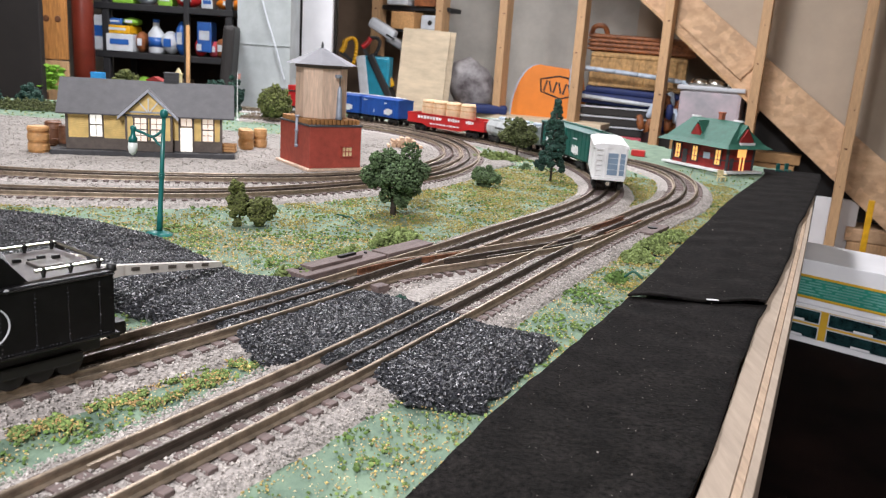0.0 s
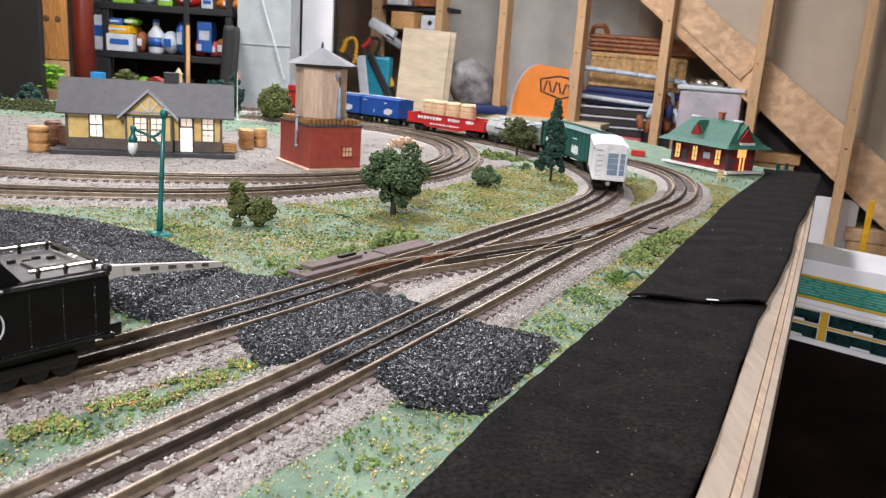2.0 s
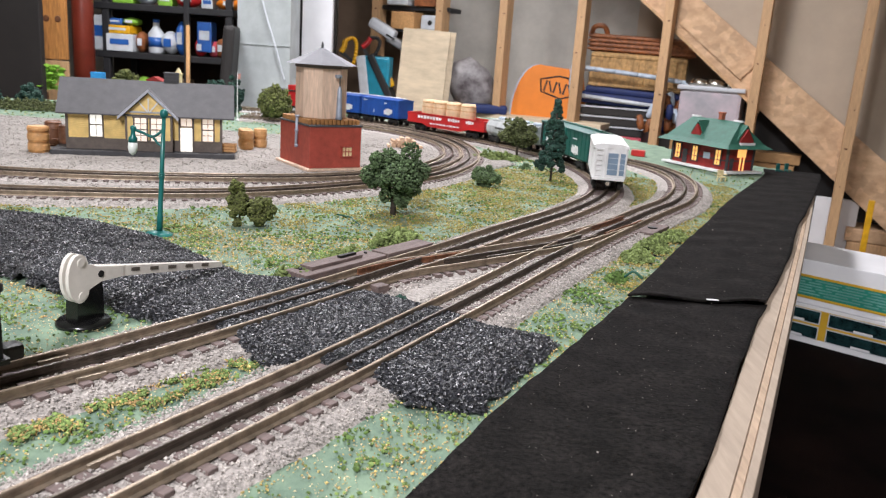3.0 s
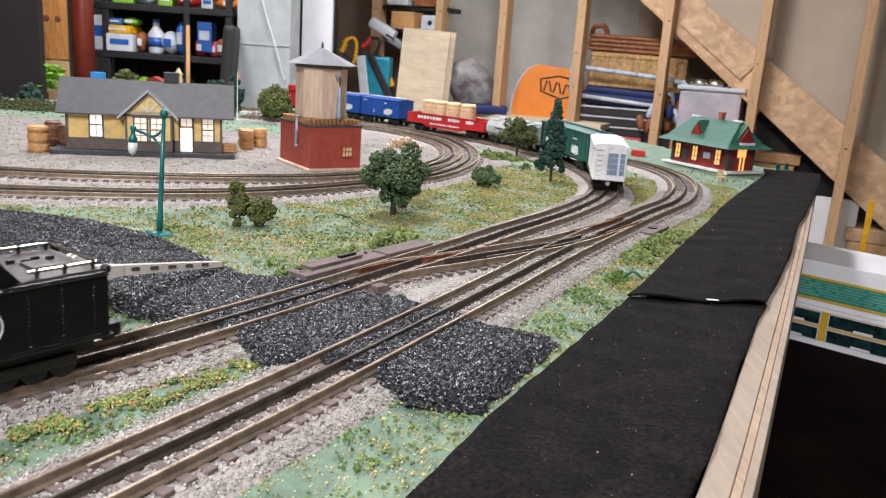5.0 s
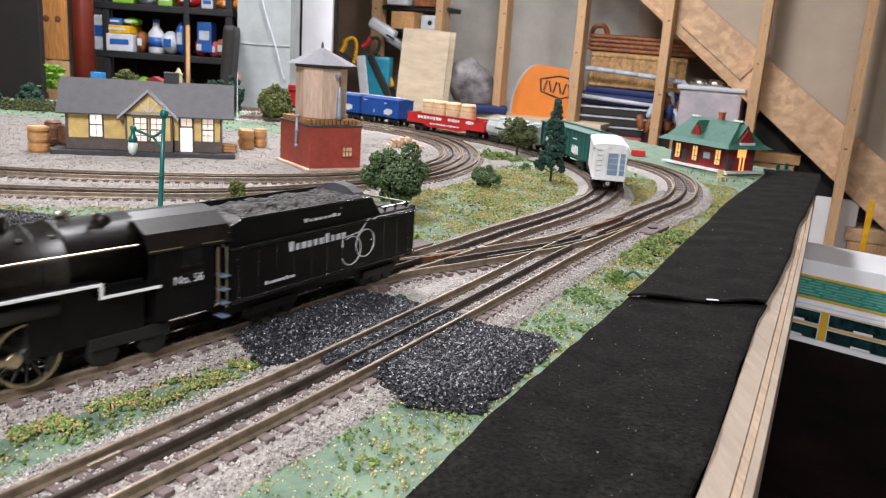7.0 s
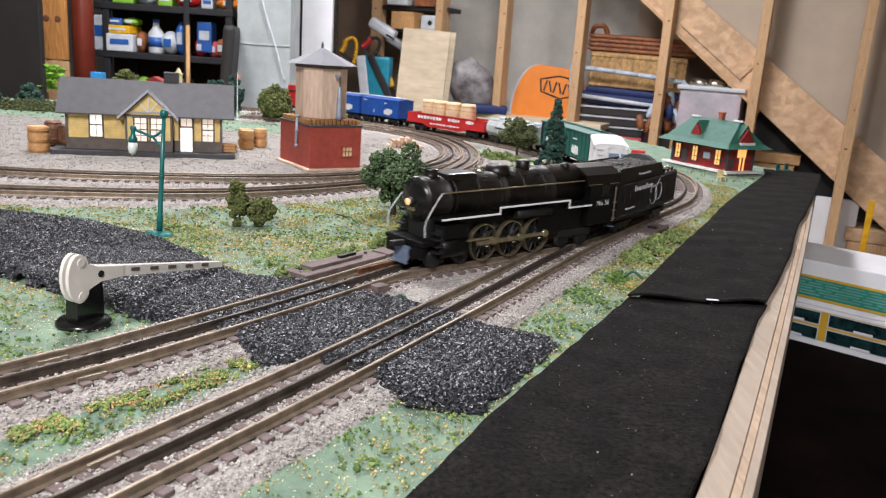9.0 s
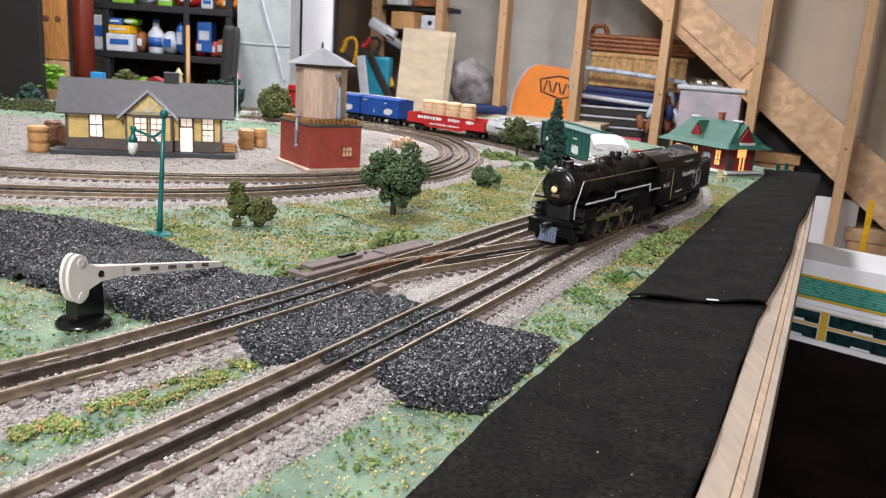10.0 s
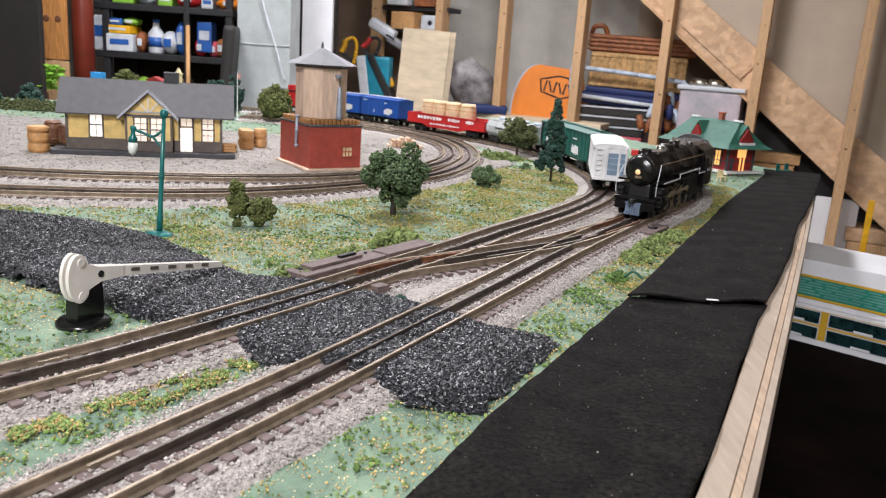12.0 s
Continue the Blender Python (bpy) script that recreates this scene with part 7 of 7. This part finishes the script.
    for x in (-0.5, 0.4):
        part("leg", box((0.04, 0.26, 0.83), (x, 0, 0.415), bevel=0.003), WOOD, t)
    t = thing("navy_cloth", pose(0.16, 4.0, -0.09), "folded navy cloth on the bench", "cloth")
    part("fold", box((0.22, 0.10, 0.045), (0, 0, 0.022), bevel=0.015), NAVY, t)
    # orange board with a dark printed outline
    t = thing("orange_board", pose(0.47, 4.02, -0.09, -4, 0, -12), "orange rounded board with a dark printed emblem", "board")
    pts = [(-0.18, 0.0)] + [(-0.18 + 0.30 * (1 - math.cos(a)) * 0.42, 0.255 * math.sin(a)) for a in np.linspace(0.15, 1.57, 10)] + [(0.16, 0.235), (0.20, 0.0)]
    part("board", prism(pts, 0.02, XZ), ORANGE, t)
    part("rim", prism([(x - 0.008, z + 0.002) for x, z in pts[:-2]] + [pts[-3]] + [(x, z) for x, z in pts[:-2]][::-1], 0.018, Matrix.Translation((0, 0.001, 0)) @ XZ), BLUE_TRIM, t)
    frame = [(-0.045, 0.185), (-0.038, 0.125), (0.060, 0.095), (0.13, 0.115), (0.13, 0.19), (0.045, 0.205)]
    for (x0, z0), (x1, z1) in zip(frame, frame[1:] + frame[:1]):
        part("emblem", tube([(x0, -0.002, z0), (x1, -0.002, z1)], 0.0035, 6), DARK, t)
    for k in range(6):
        part("emblem", box((0.008, 0.003, 0.055), (-0.018 + 0.024 * k, -0.002, 0.155 - 0.003 * k), Matrix.Rotation(0.25 * (-1) ** k, 4, "Y")), DARK, t)
    # stacked trays, folded chair, baskets
    t = thing("tray_stack", pose(0.83, 4.02, FLOOR, 0, 0, WALL_TURN + 8), "stack of black trays with pale rims", "trays")
    part("lower_box", box((0.42, 0.24, 0.60), (0, 0, 0.30), bevel=0.006), BLUE, t)
    part("middle_box", box((0.44, 0.25, 0.14), (0.01, 0, 0.67), bevel=0.005), LIGHT_BLUE, t)
    part("pink_box", box((0.46, 0.25, 0.06), (0.0, 0, 0.77), bevel=0.005), PINK, t)
    for k in range(3):
        part("tray", box((0.42, 0.25, 0.034), (0.01 * (k % 2), 0, 0.819 + 0.046 * k), bevel=0.004), DARK_PANEL, t)
        part("tray_rim", box((0.44, 0.262, 0.008), (0.01 * (k % 2), 0, 0.841 + 0.046 * k), bevel=0.002), LIGHT_GREY, t)
    top = 0.945
    t = thing("folded_chair", pose(0.87, 4.00, FLOOR + top - 0.006, 0, 2, WALL_TURN + 8), "folded navy camping chair with pale tubes", "chair")
    part("fabric", box((0.50, 0.22, 0.055), (0, 0, 0.03), bevel=0.018), NAVY, t)
    part("fabric_fold", box((0.46, 0.2, 0.03), (0.02, -0.01, 0.07), bevel=0.012), NAVY, t)
    part("tube_frame", tube([tuple(q) for q in spline([(-0.27, -0.13, 0.02), (-0.28, -0.13, 0.13), (-0.24, -0.13, 0.165), (0.20, -0.13, 0.15), (0.26, -0.13, 0.12), (0.28, -0.13, 0.0)], 5)], 0.011, 10), LIGHT_BLUE, t, "pale blue tube frame")
    part("tube_frame", tube([(-0.24, -0.125, 0.035), (0.24, -0.125, 0.02)], 0.010, 10), PAPER_WHITE, t)
    t = thing("wicker_basket", pose(0.905, 4.03, FLOOR + top + 0.082, 0, 1, WALL_TURN + 8), "pale wicker basket on the folded chair", "basket", "baskets")
    part("basket", box((0.46, 0.22, 0.165), (0, 0, 0.0825), bevel=0.02), WICKER, t)
    for k in range(15):
        part("stake", box((0.012, 0.006, 0.15), (-0.205 + 0.0293 * k, -0.112, 0.08), bevel=0.002), WICKER, t)
    for z in (0.01, 0.15):
        part("braid", box((0.455, 0.235, 0.018), (0, 0, z), bevel=0.007), WICKER, t)
    t = thing("wicker_basket", pose(0.92, 4.06, FLOOR + top + 0.247, 0, 1, WALL_TURN + 8), "dark brown wicker hamper with a handle", "basket", "baskets")
    part("basket", box((0.50, 0.25, 0.085), (0, 0, 0.042), bevel=0.02), WICKER_DARK, t)
    for z in (0.012, 0.032, 0.052, 0.072):
        part("braid", box((0.515, 0.265, 0.014), (0, 0, z), bevel=0.006), WICKER_DARK, t)
    part("handle", tube([tuple(q) for q in spline([(-0.25, -0.08, 0.08), (-0.235, -0.1, 0.115), (-0.19, -0.1, 0.12), (-0.17, -0.08, 0.08)], 5)], 0.012, 8), WICKER_DARK, t)
    # milky bin with bowls
    t = thing("plastic_bin", pose(1.19, 3.72, FLOOR, 0, 0, WALL_TURN), "milky plastic storage bin with lid", "bin")
    part("crate_below", box((0.30, 0.22, 0.855), (0, 0, 0.4275), bevel=0.006), BROWN_CARD, t)
    part("tub", box((0.27, 0.20, 0.20), (0, 0, 0.955), bevel=0.015), BIN_PLASTIC, t)
    part("lid", box((0.295, 0.22, 0.02), (0, 0, 1.06), bevel=0.006), LIGHT_GREY, t)
    bt = t.matrix_world.copy()
    for x, y in ((-0.06, 0.0), (0.01, -0.03), (0.07, 0.01)):
        b = thing("metal_bowl", bt @ pose(x, y, 1.071), "shiny steel bowl on the bin", "bowl", "bowls")
        part("bowl", lathe([(0.05, 0.0), (0.048, 0.015), (0.035, 0.03), (0.015, 0.036)], 24), CHROME, b)
    t = thing("clutter_bag", pose(1.02, 3.78, FLOOR, 0, 0, 0), "dark crumpled bag of mixed things", "bag")
    part("stand", box((0.2, 0.2, 0.84), (0, 0, 0.42)), DARK_PANEL, t)
    rs = np.random.RandomState(9)
    for k in range(26):
        c = (rs.normal(0, 0.05), rs.normal(0, 0.04), 0.85 + rs.uniform(0, 0.15))
        m = Matrix.Translation(c) @ Matrix.Rotation(rs.uniform(0, 3), 4, "Z") @ Matrix.Rotation(rs.uniform(-0.6, 0.6), 4, "X")
        part("roll", lathe([(0.008, -0.035), (0.016, -0.03), (0.018, 0.0), (0.015, 0.03), (0.006, 0.036)], 10), (WICKER_DARK, WICKER_DARK, NAVY, LIGHT_BLUE)[k % 4], t).matrix_basis = m


LIGHT_GREY = mat("light_grey_plastic", (0.50, 0.52, 0.55), 0.4, scale=20, vary=0.08)
MID_GREY = mat("mid_grey_plastic", (0.24, 0.24, 0.25), 0.4, scale=20, vary=0.1)
BAG_MIX = mat("bag_contents", (0.20, 0.13, 0.15), 0.5, scale=9, vary=0.5, second=(0.42, 0.40, 0.40))


def right_side():
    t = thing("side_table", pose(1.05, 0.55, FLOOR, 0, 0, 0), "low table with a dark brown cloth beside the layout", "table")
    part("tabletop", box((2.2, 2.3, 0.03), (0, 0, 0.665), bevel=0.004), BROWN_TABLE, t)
    for x in (-0.9, 0.9):
        for y in (-1.05, 1.05):
            part("leg", box((0.05, 0.05, 0.65), (x, y, 0.325), bevel=0.004), WOOD, t)
    zt = -0.27
    turn = -40.0
    m = pose(0.628, 1.338, zt, 0, 0, turn)

    def at(x, y, z):
        return m @ Matrix.Translation((x, y, z))

    # lower box with window openings
    L, D = 0.62, 0.16
    t = thing("train_set_box", at(L / 2 - 0.05, D / 2, 0), "white and yellow window box of train cars", "box", "train set boxes")
    part("carton", box((L, D, 0.068), (0, 0, 0.034), bevel=0.0015), WHITE_PAINT, t)
    part("front_print", box((L - 0.01, 0.001, 0.052), (0, -D / 2 - 0.0008, 0.0365)), BOX_YELLOW, t, "yellow printed front")
    k = 0
    x = -L / 2 + 0.012
    while x < L / 2 - 0.05:
        w = 0.078 if k == 0 else 0.10
        for z in (0.0215, 0.0495):
            part("window", box((w, 0.0012, 0.0205), (x + w / 2, -D / 2 - 0.0014, z), bevel=0.0004), BOX_WINDOW, t, "dark clear window")
            part("window_edge", box((w + 0.004, 0.0008, 0.0245), (x + w / 2, -D / 2 - 0.0011, z), bevel=0.0004), LIGHT_GREY, t)
            part("window_tab", box((w * 0.3, 0.0012, 0.004), (x + w * 0.55, -D / 2 - 0.0018, z - 0.0085), bevel=0.0004), WHITE_PAINT, t)
        x += w + 0.016
        k += 1
    part("front_foot", box((L, 0.001, 0.009), (0, -D / 2 - 0.0006, 0.0045)), WHITE_PAINT, t)
    t = thing("train_set_box", at(L / 2 - 0.045, D / 2 + 0.004, 0.0685), "white carton with a green printed band and yellow lines", "box", "train set boxes")
    part("carton", box((L, D, 0.078), (0, 0, 0.039), bevel=0.0015), WHITE_PAINT, t)
    part("green_band", box((L - 0.004, 0.001, 0.040), (0, -D / 2 - 0.0008, 0.031)), BOX_GREEN, t, "green printed band")
    for z in (0.0125, 0.0495):
        part("yellow_line", box((L - 0.004, 0.001, 0.0042), (0, -D / 2 - 0.0014, z)), BOX_YELLOW, t, "yellow printed line")
    rs = random.Random(2)
    for r in range(6):
        xx = -L / 2 + 0.02
        while xx < -L / 2 + 0.24:
            w = rs.uniform(0.02, 0.06)
            part("print_line", box((w, 0.0008, 0.0022), (xx + w / 2, -D / 2 - 0.0016, 0.0195 + 0.0048 * r)), TEXT_GREY, t)
            xx += w + 0.006
    part("emblem", lathe([(0.022, -0.0006), (0.022, 0.0006)], 6, (-L / 2 + 0.32, -D / 2 - 0.0016, 0.030), "Y"), TEXT_GREY, t, "pale printed hexagon")
    # white board and yellow rod behind the last stud
    t = thing("white_foam_board", pose(1.705, 3.435, FLOOR, 0, 0, WALL_TURN), "white foam board standing behind the stud", "board")
    part("sheet", box((0.175, 0.018, 0.635), (0, 0, 0.3175), bevel=0.003), WHITE_PAINT, t)
    t = thing("yellow_rod", pose(1.765, 3.268, FLOOR, 0, 0, WALL_TURN), "yellow square rod standing under the stair", "rod")
    part("rod", box((0.024, 0.024, 0.66), (0, 0, 0.33), bevel=0.003), YELLOW, t)
    t = thing("plank_stack", pose(1.98, 3.36, FLOOR, 0, 0, WALL_TURN), "tan planks stacked under the stair", "planks")
    for k in range(9):
        part("plank", box((0.46, 0.20, 0.055), (0.012 * ((k * 5) % 3 - 1), 0, 0.03 + 0.058 * k), bevel=0.004), (BROWN_CARD, WOOD, OSB)[k % 3], t)


def motions():
    # distance of the tender's rear along the route, by time
    stops = [(0.0, 0.668), (0.8, 0.668), (1.6, 0.668), (2.0, 0.6655), (2.5, 0.643), (2.8, 0.620), (3.0, 0.614), (3.2, 0.6135), (3.8, 0.6132), (4.3, 0.618), (4.8, 0.648), (5.0, 0.665),
             (5.5, 0.708), (6.0, 0.762), (6.5, 0.829), (7.0, 0.920), (7.2, 0.958), (8.0, 1.146), (8.8, 1.333), (9.0, 1.369), (9.5, 1.456), (10.0, 1.540), (10.5, 1.609), (11.0, 1.661), (11.5, 1.707), (12.0, 1.745)]
    ts, ss = np.array(stops).T
    slope = np.gradient(ss, ts)
    slope[:3] = 0

    def place(t):
        i = min(max(int(np.searchsorted(ts, t, "right")) - 1, 0), len(ts) - 2)
        h = ts[i + 1] - ts[i]
        u = (t - ts[i]) / h
        return ((1 + 2 * u) * (1 - u) ** 2 * ss[i] + u * (1 - u) ** 2 * h * slope[i] + u * u * (3 - 2 * u) * ss[i + 1] + u * u * (u - 1) * h * slope[i + 1])

    def rigid(s0, s1, mid):
        """Pose of a body whose two pivots stand on the route at s0 < s1; mid is the pivot middle in its own x."""
        a, b = ROUTE.at(s0)[0], ROUTE.at(s1)[0]
        d = (b - a) / np.linalg.norm(b - a)
        c = (a + b) / 2 - d * mid
        return pose(c[0], c[1], RAIL_TOP, 0, 0, math.degrees(math.atan2(d[1], d[0])))

    times = [round(0.1 * k, 1) for k in range(121)]
    e_rows, t_rows, w_rows = [], [], []
    for t in times:
        s = place(t)
        t_rows.append((t, rigid(s - 0.132, s - 0.040, 0.0)))
        rear = s - 0.172 - 0.020
        e_rows.append((t, rigid(rear - 0.190, rear - 0.060, -0.025)))
        w_rows.append((t, (s - 0.668) / 0.0160))
    walk(ENGINE, e_rows)
    walk(TENDER, t_rows)
    for w in DRIVERS:
        home = w.matrix_basis.copy()
        walk(w, [(t, Matrix.Translation(home.translation) @ Matrix.Rotation(a, 4, "Y")) for t, a in w_rows])
    for rod, sy, y, lift in RODS:
        walk(rod, [(t, Matrix.Translation((0.008 * math.cos(a), sy * y, 0.016 - 0.008 * math.sin(a)))) for t, a in w_rows])


room()
board()
tracks()
edge()
yellow_station()
water_tower()
red_station()
station_clutter()
street_lamp()
crossing_gate()
parked_cars()
studs()
left_side()
wall_store()
right_side()
greenery()
cover()
ENGINE = engine()
TENDER = tender()
motions()
